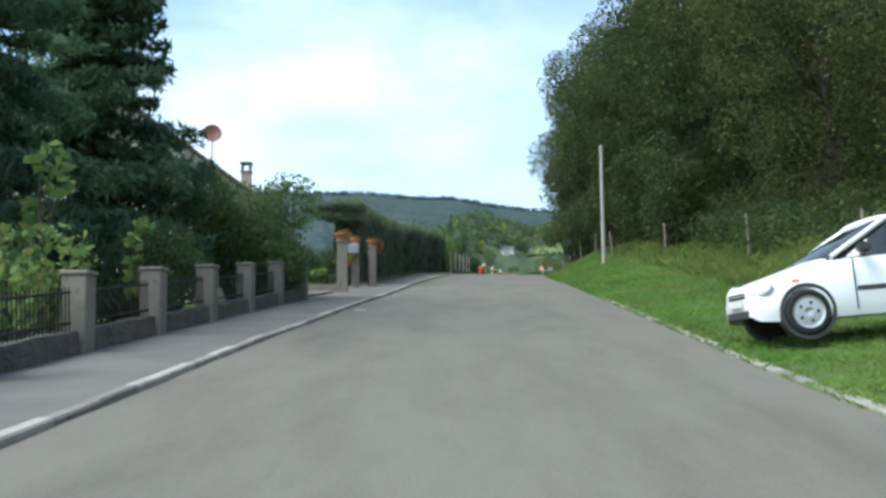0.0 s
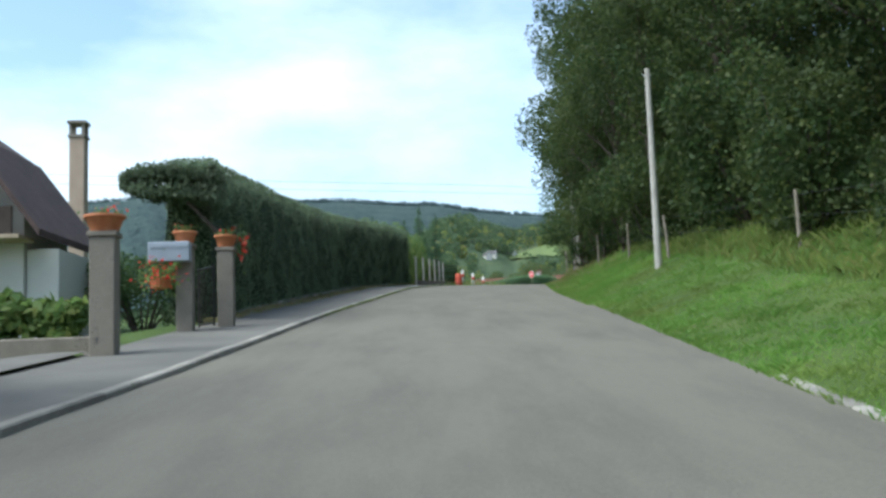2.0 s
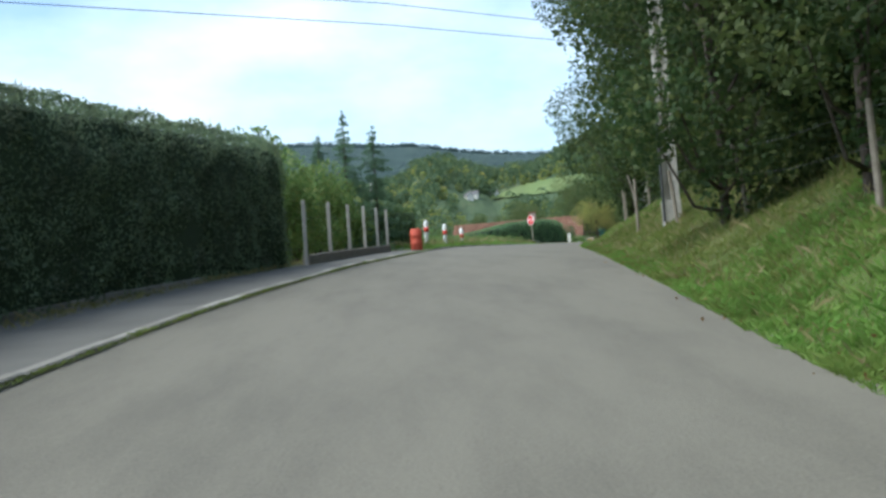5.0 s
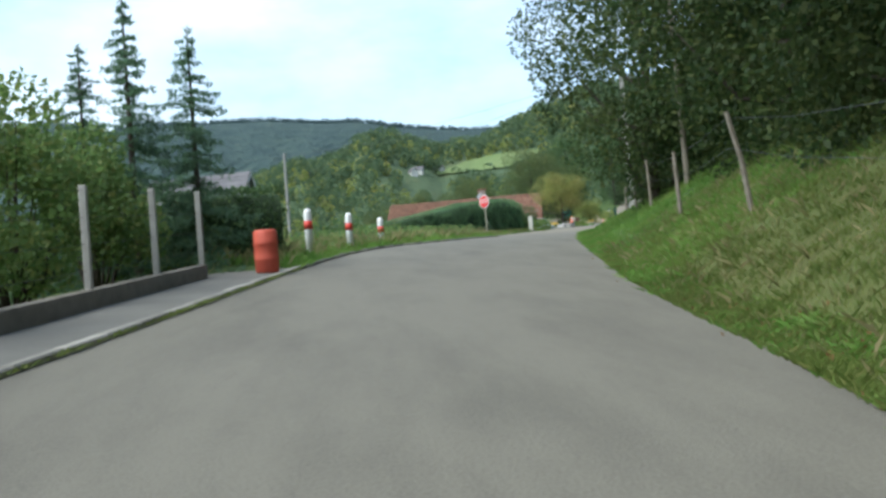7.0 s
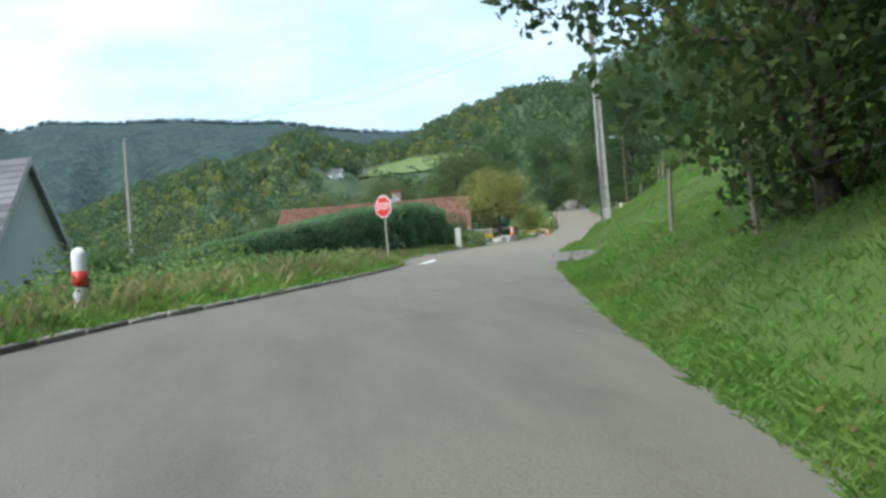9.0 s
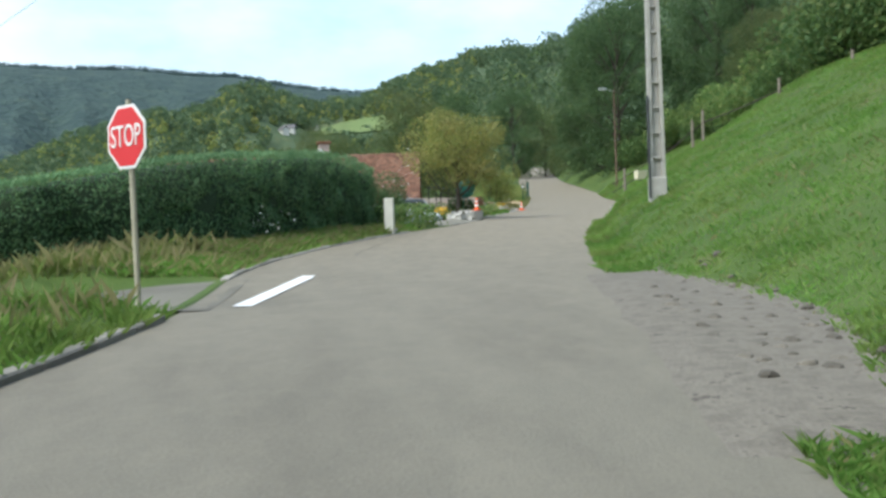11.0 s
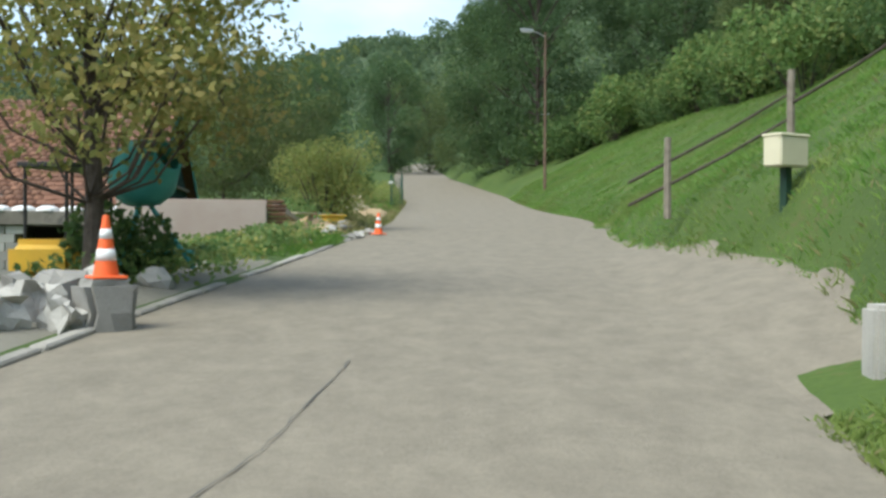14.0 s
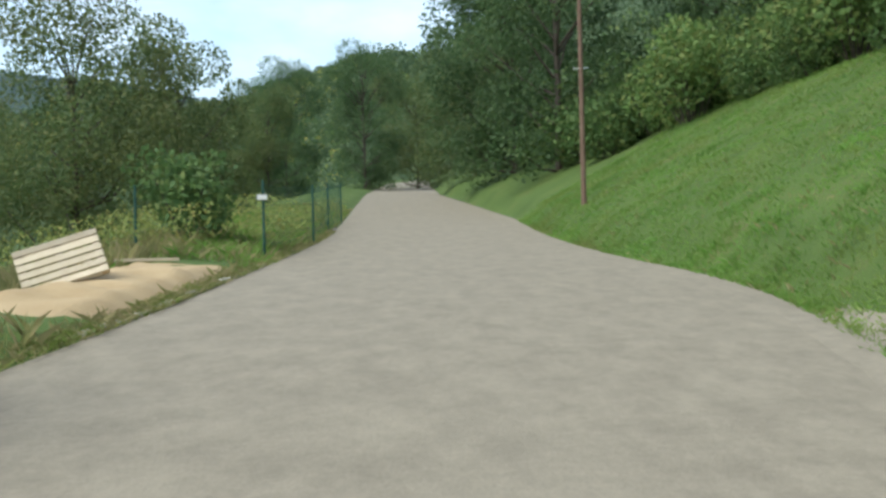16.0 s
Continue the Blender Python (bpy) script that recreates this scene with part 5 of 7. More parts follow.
part("porch_post", box(6.5, 6.83, -0.7, -0.4, -3.0, 3.42, 0.012), PLASTER, white_house, "white rendered porch post")
part("porch_pillar", box(7.82, 8.45, 0.1, 2.3, -3.0, 3.3, 0.01), PLASTER, white_house, "white rendered porch pillar")
part("door", box(6.0, 6.9, -0.03, 0.03, 0.1, 2.1, 0.01), WOOD_BROWN, white_house, "brown wooden door under the porch")
part("window", box(4.8, 5.5, -0.03, 0.03, 1.1, 2.1, 0.01), GLASS_DARK, white_house, "small dark window beside the door")
ch = thing("chimney_stack", "tall rendered chimney stack with an open cap", "chimney", (-10.3, 52.6, 3.0), 3)
part("shaft", box(-0.25, 0.25, -0.25, 0.25, 0, 8.35, 0.02), material("chimney_render", (0.36, 0.27, 0.2), (0.44, 0.34, 0.26), 2, 0.9, 40, 0.2), ch)
part("cap", join([box(-0.29, 0.29, -0.29, 0.29, 8.35, 8.45, 0.01), box(-0.31, 0.31, -0.31, 0.31, 8.82, 8.92, 0.01)] + [box(p - 0.05, p + 0.05, q - 0.05, q + 0.05, 8.45, 8.82, 0) for p in (-0.2, 0.2) for q in (-0.2, 0.2)]), CONCRETE, ch)


def dish(label, at, r, mat, yaw, post):
    t = thing("satellite_dish", label, "satellite dish", at, yaw)
    d = lathe([(0, 0), (r * 0.4, 0.02 * r / 0.4), (r * 0.75, 0.09), (r, 0.17), (r * 0.99, 0.185), (r * 0.73, 0.105), (0, 0.02)], 24)
    bmesh.ops.transform(d, matrix=pose(0, 0, 0, 80, 0, 0), verts=d.verts)
    part("reflector", d, mat, t, shade=True)
    part("mast", rod((0, 0.08, -post), (0, 0.06, 0.05), 0.03, 8), GALV, t)
    part("feed_arm", rod((0, -0.02, -r * 0.8), (0, -r * 1.1, -0.1), 0.015), GALV, t)


dish("brick-red satellite dish on a mast above the roof", (-9.2, 39.9, 10.5), 0.37, DISH_RED, 16, 2.6)


# ---- clipped hedges ----
def hedge(label, path, thick, count, size, seed, leaf=None, category="hedge", shag=0.16):
    """A clipped hedge along (x, y, height over ground) points: a core coloured dark for inner shade, and its leafy
    sprays.
    """
    g = np.random.default_rng(seed)
    t = thing("hedge", label, category, (0, 0, 0))
    p = np.array(path, float)
    seg = np.hypot(*np.diff(p[:, :2], axis=0).T)
    s = np.r_[0, np.cumsum(seg)]
    n = max(6, int(s[-1] / 0.8))
    u = np.linspace(0, s[-1], n)
    x, y, h = (np.interp(u, s, p[:, k]) for k in range(3))
    tx, ty = np.gradient(x), np.gradient(y)
    ln = np.hypot(tx, ty)
    nx, ny = -ty / ln, tx / ln
    z0 = height(x, y)
    rows = []
    for o, q in ((-0.42, 0.0), (-0.44, 0.5), (-0.42, 0.92), (-0.25, 0.98), (0.25, 0.98), (0.42, 0.92), (0.44, 0.5), (0.42, 0.0)):
        w = 0.06 * g.normal(size=n)
        rows.append(np.stack([x + nx * (o * thick + w), y + ny * (o * thick + w), z0 - 0.1 + (h - 0.1) * q + 0.1], 1))
    v = np.stack(rows, 1).reshape(-1, 3)
    f = [[i * 8 + j, i * 8 + j + 1, (i + 1) * 8 + j + 1, (i + 1) * 8 + j] for i in range(n - 1) for j in range(7)]
    f += [[0, 1, 6, 7], [1, 2, 5, 6], [2, 3, 4, 5], [(n - 1) * 8 + 7, (n - 1) * 8 + 6, (n - 1) * 8 + 1, (n - 1) * 8], [(n - 1) * 8 + 6, (n - 1) * 8 + 5, (n - 1) * 8 + 2, (n - 1) * 8 + 1], [(n - 1) * 8 + 5, (n - 1) * 8 + 4, (n - 1) * 8 + 3, (n - 1) * 8 + 2]]
    mesh_object("core", v, f, HEDGE_CORE_SHADE, t)
    uu = g.uniform(0, s[-1], count)
    cx, cy, chh, cnx, cny = (np.interp(uu, u, k) for k in (x, y, h, nx, ny))
    face = g.choice(3, count, p=[0.42, 0.3, 0.28])
    q = np.where(face == 2, 1.0, g.uniform(0, 1, count))
    o = np.where(face == 0, -0.5, np.where(face == 1, 0.5, g.uniform(-0.5, 0.5, count))) * thick
    lump = np.array([noise.noise((a * 0.9, b * 1.6, 3.0)) for a, b in zip(uu, q * chh)]) * shag
    out = np.sign(np.where(face == 2, 0, o)) * (lump + np.abs(g.normal(size=count)) * 0.04)
    c = np.stack([cx + cnx * (o + out), cy + cny * (o + out), height(cx, cy) + q * chh + np.where(face == 2, lump * 0.35 - 0.04 + np.abs(g.normal(size=count)) * 0.04, 0)], 1)
    m = count // 14
    e = np.where(g.uniform(0, 1, m) < 0.5, 0, n - 1)
    eo, eq = g.uniform(-0.5, 0.5, m) * thick, g.uniform(0, 1, m)
    back = np.where(e == 0, -1, 1) * np.abs(g.normal(size=m)) * 0.07
    ends = np.stack([x[e] + nx[e] * eo + tx[e] / ln[e] * back, y[e] + ny[e] * eo + ty[e] / ln[e] * back, z0[e] + eq * h[e]], 1)
    v, f = cards(g, np.concatenate([c, ends]), size, 0.45, -0.5)
    mesh_object("foliage", v, f, leaf or HEDGE_GREEN, t)
    return t


hp = [(float(road_left(y)) - float(paved_width(y)) - 0.52, y, hh) for y, hh in ((41.0, 3.55), (42, 3.5), (46, 3.35), (52, 3.2), (60, 3.1), (68, 3.05), (75.2, 3.0))]
hedge("tall clipped dark green hedge along the pavement", hp, 1.0, 80000, 0.08, 81, shag=0.22)
arch = thing("hedge_arch", "arm of clipped hedge grown out over the gateway", "hedge", (-4.4, 40.2, h1(-4, 40)))
g = np.random.default_rng(82)
cc = np.stack([g.uniform(-0.75, 1.3, 11000), g.uniform(-0.55, 0.55, 11000), g.uniform(-1, 1, 11000)], 1)
full = np.sqrt(np.clip((cc[:, 0] + 0.85) / 0.6, 0, 1))
cc[:, 1] *= full
cc[:, 2] = 2.98 - 0.06 * cc[:, 0] + np.sign(cc[:, 2]) * np.abs(cc[:, 2]) ** 0.5 * (0.3 + 0.06 * cc[:, 0]) * full + g.normal(size=11000) * 0.04
v, f = cards(g, cc, 0.1, 0.45, -0.5)
mesh_object("foliage", v, f, HEDGE_GREEN, arch)
part("bough", join([tube([(1.6, 0, 1.5), (0.6, 0.1 * k, 2.6), (-0.5, 0.15 * k, 3.05)], [0.05, 0.035, 0.012], 6) for k in (-2, 0, 2)]), BARK, arch)
hedge("dark clipped hedge at the end of the garden", [(-2.5, 93.8, 1.6), (0.5, 94.6, 1.65), (3.3, 95.4, 1.65)], 1.2, 5000, 0.13, 83, LEAF_DARK)
hedge("broad green hedge below the junction", [(-22, 127.5, 2.1), (-10, 129.5, 2.0), (0, 131.5, 1.95), (7.0, 133.2, 1.9), (10.2, 134.9, 1.9), (12.0, 137.2, 2.0), (13.6, 140.2, 2.15), (15.5, 144.2, 2.3), (17.0, 147.6, 2.5)], 2.0, 90000, 0.1, 84, HEDGE_BRIGHT, shag=0.26)
shrub("laurel_bush", "dark rounded bush at the hedge's end", (18.0, 148.7, h1(18.0, 148.7)), 1.5, 1.5, 2.7, 13000, 0.08, LEAF_DARK, 85, lobes_n=16)
shrub("laurel_bush", "leafy bush hanging over the hedge", (15.9, 148.9, h1(15.9, 148.9)), 1.3, 1.3, 3.3, 9000, 0.085, LEAF, 86, lobes_n=14)


# ---- poles ----
def timber_pole(label, x, y, tall, r, mat, tops=(), lean=(0, 0)):
    z = h1(x, y)
    t = thing("utility_pole", label, "pole", (x, y, z))
    part("shaft", tube([(0, 0, -0.4), (lean[0], lean[1], tall)], [r, r * 0.7], 12), mat, t)
    for zz in tops:
        part("insulator", join([rod((-0.12, 0, zz), (0.12, 0, zz), 0.02), lathe([(0, zz + 0.02), (0.05, zz + 0.03), (0.04, zz + 0.12), (0, zz + 0.13)], 10)]), GALV, t)
    return t


timber_pole("slender pale concrete telephone pole in the verge grass", 7.38, 46.3, 5.5, 0.1, PALE_CONCRETE, (5.35,), (0.0, -0.1))
timber_pole("timber pole among the roadside trees", 14.95, 99.5, 7.8, 0.09, WOOD, (7.6,), (-0.1, 0))
timber_pole("grey pole down beside the grey-roofed house", -0.6, 159.6, 11.4, 0.16, TIMBER_POLE, (11.1,))
timber_pole("small pole with crossbar behind the hedge", 14.6, 182.0, 6.5, 0.09, GALV, (6.3,))

def concrete_pylon(x, y, turn):
    """A tapering pole of two flanges and stepped webs."""
    py = thing("concrete_pylon", "tapering concrete electricity pole with stepped recesses", "pylon", (x, y, h1(x, y)), turn, "concrete pylons")
    PH = 9.5
    for s in (-1, 1):
        bm = bmesh.new()
        for z, w in ((-0.5, 0.2), (PH, 0.12)):
            for x0, x1 in ((s * w, s * (w - 0.08)),):
                for yy in (-0.11, 0.11):
                    bm.verts.new((x0, yy, z)), bm.verts.new((x1, yy, z))
        bm.verts.ensure_lookup_table()
        bmesh.ops.convex_hull(bm, input=bm.verts[:])
        part("flange", bm, PALE_CONCRETE, py)
    bm = bmesh.new()
    for z, w in ((0.0, 0.13), (PH, 0.05)):
        for x0 in (-w, w):
            for yy in (0.0, 0.06):
                bm.verts.new((x0, yy, z))
    bmesh.ops.convex_hull(bm, input=bm.verts[:])
    part("web", bm, PALE_CONCRETE, py, "recessed concrete web")
    z = 0.95
    while z < PH:
        w = 0.13 - 0.08 * z / PH
        part("step", box(-w, w, -0.07, 0.0, z, z + 0.045, 0.006), PALE_CONCRETE, py)
        z += 0.62
    part("plinth", box(-0.215, 0.215, -0.13, 0.13, -0.5, 0.5, 0.02), PALE_CONCRETE, py)
    part("cable_duct", box(-0.235, -0.19, -0.17, -0.08, 0, 2.5, 0.01), PLASTIC_GREY, py)


concrete_pylon(23.5, 136.6, -12)
concrete_pylon(9.4, 74.4, -4)

LAMP_X, LAMP_Y = 45.3, 194.9
lamp = thing("street_lamp", "street lamp on a brown timber pole with a short arm", "street lamp", (LAMP_X, LAMP_Y, h1(LAMP_X, LAMP_Y)))
LAMP_H = 23.95 - h1(LAMP_X, LAMP_Y)
part("pole", tube([(0, 0, -0.4), (0.0, 0, LAMP_H)], [0.085, 0.055], 12), BROWN_POLE, lamp)
part("arm", tube([(0, 0, LAMP_H - 0.25), (-0.3, 0, LAMP_H - 0.1), (-0.8, 0, LAMP_H + 0.02)], 0.025, 8), GALV, lamp)
hd = part("lantern", box(-1.4, -0.72, -0.12, 0.12, LAMP_H - 0.03, LAMP_H + 0.12, 0.04, 2), GALV, lamp)
part("diffuser", box(-1.34, -0.82, -0.09, 0.09, LAMP_H - 0.08, LAMP_H - 0.03, 0.015), WHITE_PAINT, hd)
part("bracket", rod((-0.25, 0, 4.0), (0.25, 0, 4.05), 0.02), GALV, lamp)


# ---- wire fences on the bank ----
def stake(parent, x, y, tall, r, mat, lean=0.0, z=None):
    ob = part("post", tube([(0, 0, -0.3), (lean * 0.4, 0.01, tall * 0.5), (lean, 0, tall)], [r, r * 0.95, r * 0.85], 7), mat, parent)
    ob.matrix_basis = pose(x, y, h1(x, y) if z is None else z)
    return (x + lean, y, (h1(x, y) if z is None else z) + tall)


wf = thing("wire_fence", "pale split stakes with sagging wire below the wood", "fence", (0, 0, 0))
tops = [stake(wf, x, y, tl, 0.045, WOOD, ln) for x, y, tl, ln in ((10.4, 25, 1.35, 0.05), (9.5, 31.2, 1.4, -0.08), (8.75, 39.6, 1.25, -0.02), (8.0, 47.6, 1.25, -0.1), (8.25, 54.4, 1.25, 0.0), (8.45, 61.8, 1.25, -0.03), (8.9, 67.5, 1.2, -0.2),
                                                                   (9.2, 73.2, 1.2, -0.12), (9.25, 77.4, 1.45, 0.0), (11.1, 85.2, 1.5, -0.3), (11.85, 90.9, 1.35, -0.05), (13.75, 99.3, 1.4, -0.05), (14.7, 104.2, 1.2, -0.05), (15.9, 110, 1.2, 0.05))]
for a, b in zip(tops, tops[1:]):
    for k in (0.1, 0.55):
        m = [(a[i] + b[i]) / 2 for i in range(3)]
        part("wire", tube([(a[0], a[1], a[2] - k), (m[0], m[1], m[2] - k - 0.06), (b[0], b[1], b[2] - k)], 0.0035, 4), WIRE, wf)
hf = thing("rail_fence", "weathered posts with two rough rails on the steep meadow", "fence", (0, 0, 0))
tops = [stake(hf, x, y, tl, 0.07, WOOD, ln, z) for x, y, z, tl, ln in ((32.4, 160.9, 13.72, 1.1, 0), (33.7, 159.3, 14.65, 1.15, 0), (34.1, 156.7, 15.5, 1.2, 0), (33.3, 154.0, 15.6, 1.2, 0.02), (34.2, 149.2, 16.2, 1.2, 0), (34.6, 145.0, 16.5, 1.2, 0))]
for i, (a, b) in enumerate(zip(tops, tops[1:])):
    for k in ((0.38, 0.78) if i == 0 else (0.5,)):
        q = 0.35 if i == 0 else 0.0
        s0 = [a[j] - (b[j] - a[j]) * q for j in range(3)]
        mid = [(a[j] + b[j]) / 2 for j in range(3)]
        part("rail", tube([(s0[0], s0[1], s0[2] - k - 0.04), (mid[0], mid[1], mid[2] - k - 0.05), (b[0], b[1], b[2] - k + 0.02)], [0.03, 0.026, 0.022], 6), BARK, hf, "dark rough rail")
bx = thing("service_box", "cream plastic service box on a dark green post", "service box", (31.3, 156.25, 13.38), 15)
part("post", box(-0.06, 0.06, -0.05, 0.05, -0.9, 0.63, 0.008), material("dark_green_steel", (0.02, 0.05, 0.03), None, 5, 0.5), bx)
part("housing", box(-0.27, 0.27, -0.14, 0.14, 0.6, 0.98, 0.02), CREAM, bx)
part("lid", box(-0.28, 0.28, -0.155, 0.155, 0.97, 1.01, 0.012), CREAM, bx)

loose("culvert_head", "weathered concrete culvert head beside the gravel shoulder", "culvert", (27.75, 150.5, h1(27.75, 150.5) - 0.05), -20, box(-0.16, 0.16, -0.12, 0.12, -0.2, 0.42, 0.03, 2), PALE_CONCRETE)

# white posts on a low wall
pf = thing("post_fence", "white concrete posts and wire mesh on a low wall", "fence", (0, 0, 0))
pts = [(float(road_left(y)) - 1.36, y) for y in (75.8, 78.55, 81.3, 84.05, 86.85, 89.6)]
me = None
for x, y in pts:
    z = float(surface(x, y)) + 0.05
    if me is None:
        ob = part("post", box(-0.048, 0.048, -0.048, 0.048, -0.2, 1.62, 0.01), PALE_CONCRETE, pf)
        me = ob.data
    else:
        ob = new("post", me)
        ob.parent = pf
    ob.matrix_basis = pose(x, y, z)
for (x0, y0), (x1, y1) in zip(pts, pts[1:]):
    z0, z1 = float(surface(x0, y0)) + 0.05, float(surface(x1, y1)) + 0.05
    for k in (0.5, 0.85, 1.2, 1.55):
        part("wire", rod((x0, y0, z0 + k), (x1, y1, z1 + k), 0.004, 4), WIRE, pf)
    ln = math.hypot(x1 - x0, y1 - y0)
    ob = part("wall_section", box(-0.1, 0.1, -ln / 2, ln / 2, -0.35, 0.26, 0.015), CONCRETE, pf)
    ob.matrix_basis = pose((x0 + x1) / 2, (y0 + y1) / 2, (z0 + z1) / 2, math.degrees(math.atan2(z1 - z0, y1 - y0)), 0, -math.degrees(math.atan2(x1 - x0, y1 - y0)))

# shrubs and young spruces behind it
for i, (x, y, rx, tl, lf) in enumerate(((-1.2, 77.5, 1.7, 4.6, LEAF_LIGHT), (-0.9, 80.6, 1.6, 4.0, LEAF_LIGHT), (-0.7, 83.6, 1.6, 3.8, LEAF_LIGHT), (-0.1, 86.6, 1.5, 3.8, LEAF_LIGHT), (0.5, 89.3, 1.4, 3.4, LEAF_LIGHT), (-3.6, 81, 2.0, 5.0, LEAF), (-3.2, 87.5, 2.0, 4.6, LEAF_LIGHT))):
    shrub("garden_shrub", "loose leafy green shrub behind the wire mesh", (x, y, h1(x, y)), rx, 1.6, tl, 6000, 0.13, lf, 90 + i, "shrubs behind the posts", 20)
for i, (x, y, tl) in enumerate(((1.9, 92.4, 5.0), (0.75, 91.6, 5.7), (-0.35, 92.2, 5.0), (-2.6, 91, 5.4), (-4.2, 88.5, 5.2))):
    spruce("young dark blue-green spruce above the shrubs", (x, y, h1(x, y)), tl, 1.45, 100 + i, 2.2, NEEDLE_PALE, 0.15)

drum = thing("drum", "faded red plastic drum standing on the pavement", "drum", (3.42, 90.45, float(surface(3.4, 90.45)) + 0.05))
part("body", lathe([(0, 0), (0.25, 0.0), (0.285, 0.04), (0.29, 0.25), (0.305, 0.27), (0.29, 0.3), (0.29, 0.55), (0.305, 0.57), (0.29, 0.6), (0.285, 0.8), (0.25, 0.84), (0.235, 0.84), (0.23, 0.8), (0, 0.8)], 24), RUSTY_RED, drum, shade=True)
drum.scale = (0.8, 0.8, 1.0)


def bollard(x, y, z):
    t = thing("bollard", "round white roadside post with a red band", "bollard", (x, y, z), group="roadside bollards")
    part("shaft", lathe([(0, -0.35), (0.1, -0.35), (0.105, 1.0), (0.1, 1.03), (0.06, 1.09), (0, 1.11)], 18), WHITE_PAINT, t, shade=True)
    part("red_band", lathe([(0.1, 0.56), (0.109, 0.56), (0.109, 0.78), (0.1, 0.78)], 18), RED_PAINT, t, shade=True)
    return t


for x, y, z in ((3.95, 97.2, 9.7), (4.97, 102.1, 9.88), (6.05, 106.7, 9.98)):
    bollard(x, y, z)
mp = thing("marker_post", "square whitewashed concrete post beside the hedge", "post", (17.92, 144.0, float(surface(17.92, 144.0))), -18)
part("shaft", box(-0.14, 0.14, -0.12, 0.12, -0.3, 1.12, 0.015), material("chalky_paint", (0.55, 0.53, 0.45), (0.66, 0.63, 0.55), 4, 0.9, 40, 0.2), mp)


stones("grey field stone at the foot of the white post", [(18.1, 144.5, 0.17)], "post stones", pale_mesh)


# ---- stop sign ----
sg = thing("stop_sign", "red octagonal stop sign on a weathered post", "road sign", (12.2, 124.7, h1(12.2, 124.7)), -50)
part("post", tube([(0, 0, -0.3), (-0.06, 0, 2.3)], 0.032, 10), POST_YELLOWED, sg)


def octagon(r, y0, y1, z, x=-0.05):
    bm = bmesh.new()
    a = [bm.verts.new((x + r * math.cos(math.pi * (i + 0.5) / 4), y0, z + r * math.sin(math.pi * (i + 0.5) / 4))) for i in range(8)]
    b = [bm.verts.new((v.co.x, y1, v.co.z)) for v in a]
    bm.faces.new(a), bm.faces.new(b[::-1])
    for i in range(8):
        bm.faces.new((a[i], b[i], b[(i + 1) % 8], a[(i + 1) % 8]))
    bmesh.ops.recalc_face_normals(bm, faces=bm.faces)
    return bm


SZ = 1.89
part("plate", octagon(0.375, -0.05, -0.035, SZ), WHITE_PAINT, sg, "white border of the sign")
part("field", octagon(0.34, -0.056, -0.051, SZ), SIGN_RED, sg, "red enamelled field")
cu = bpy.data.curves.new("letters", "FONT")
cu.body, cu.size, cu.extrude, cu.align_x, cu.align_y = "STOP", 0.27, 0.003, "CENTER", "CENTER"
tmp = new("letters", cu)
dg = bpy.context.evaluated_depsgraph_get()
lm = bpy.data.meshes.new_from_object(tmp.evaluated_get(dg))
bpy.data.objects.remove(tmp)
lm.materials.clear(), lm.materials.append(WHITE_PAINT)
lt = new("lettering", lm)
lt.parent = sg
lt.matrix_basis = pose(-0.05, -0.061, SZ, 90, 0, 0) @ Matrix.Diagonal((0.86, 1.25, 1, 1))
part("bracket", box(-0.1, 0.0, -0.034, 0.03, SZ - 0.06, SZ + 0.06, 0.005), GALV, sg)


# ---- grey-roofed house ----
grey_house = gable_house("house", "white house with a steep grey tiled roof", (-1.75, 137.5, 7.5), 69, 9.6, 13, 2.2, 9.1, PLASTER, ROOF_GREY, 0.35, WHITE_PAINT)
tile_rows(grey_house, 9.6, 13, 2.2, 9.1, 0.35, ROOF_GREY, 0.36, side=-1)
tile_rows(grey_house, 9.6, 13, 2.2, 9.1, 0.35, ROOF_GREY, 0.36, side=1)
part("window", box(-0.5, 0.4, -0.04, 0.03, 2.6, 4.1, 0.01), GLASS_DARK, grey_house, "dark upper window")
part("door", box(1.6, 2.5, -0.04, 0.03, 2.2, 4.4, 0.01), GREY_BOX, grey_house, "grey side door")
for i, (x, y, tl) in enumerate(((4.5, 118, 2.0), (6.5, 126, 1.6), (-3, 117, 2.4), (-9, 112, 3))):
    shrub("verge_shrub", "rough shrub growing on the slope below the road", (x, y, h1(x, y)), 1.8, 1.6, tl, 1500, 0.16, (LEAF, LEAF_LIGHT)[i % 2], 130 + i)


# ---- red-roofed house ----
red_house = gable_house("house", "old house with a mossy red tiled roof and teal gable boards", (25.2, 180.0, 9.2), 79, 11.6, 16, 4.7, 8.1, PINK_RENDER, TILE_RED, 0.35, TEAL)
single_tiles(red_house, 11.6, 16, 4.7, 8.1, 0.35, TILE_RED, TILE_RED_FAR, -1)
part("gable_opening", box(-4.3, 4.3, -0.06, 0.02, 4.75, 5.4, 0.01), WOOD_BROWN, red_house)
gb = bmesh.new()
gv = [gb.verts.new(p) for p in ((-4.6, -0.1, 4.9), (4.6, -0.1, 4.9), (0, -0.1, 7.7))]
gb.faces.new(gv)
bmesh.ops.solidify(gb, geom=gb.faces[:], thickness=0.04)
part("gable_infill", gb, material("dark_teal_boards", (0.015, 0.05, 0.045), (0.03, 0.09, 0.08), 6, 0.8, 30, 0.3), red_house)
for z, w in ((5.5, 3.7), (6.3, 2.4)):
    part("gable_rail", box(-w, w, -0.2, -0.13, z, z + 0.1, 0.01), WOOD, red_house)
rc = thing("chimney", "short rendered chimney with a red cap on the roof", "chimney", (19.4, 182.6, 16.85), 3)
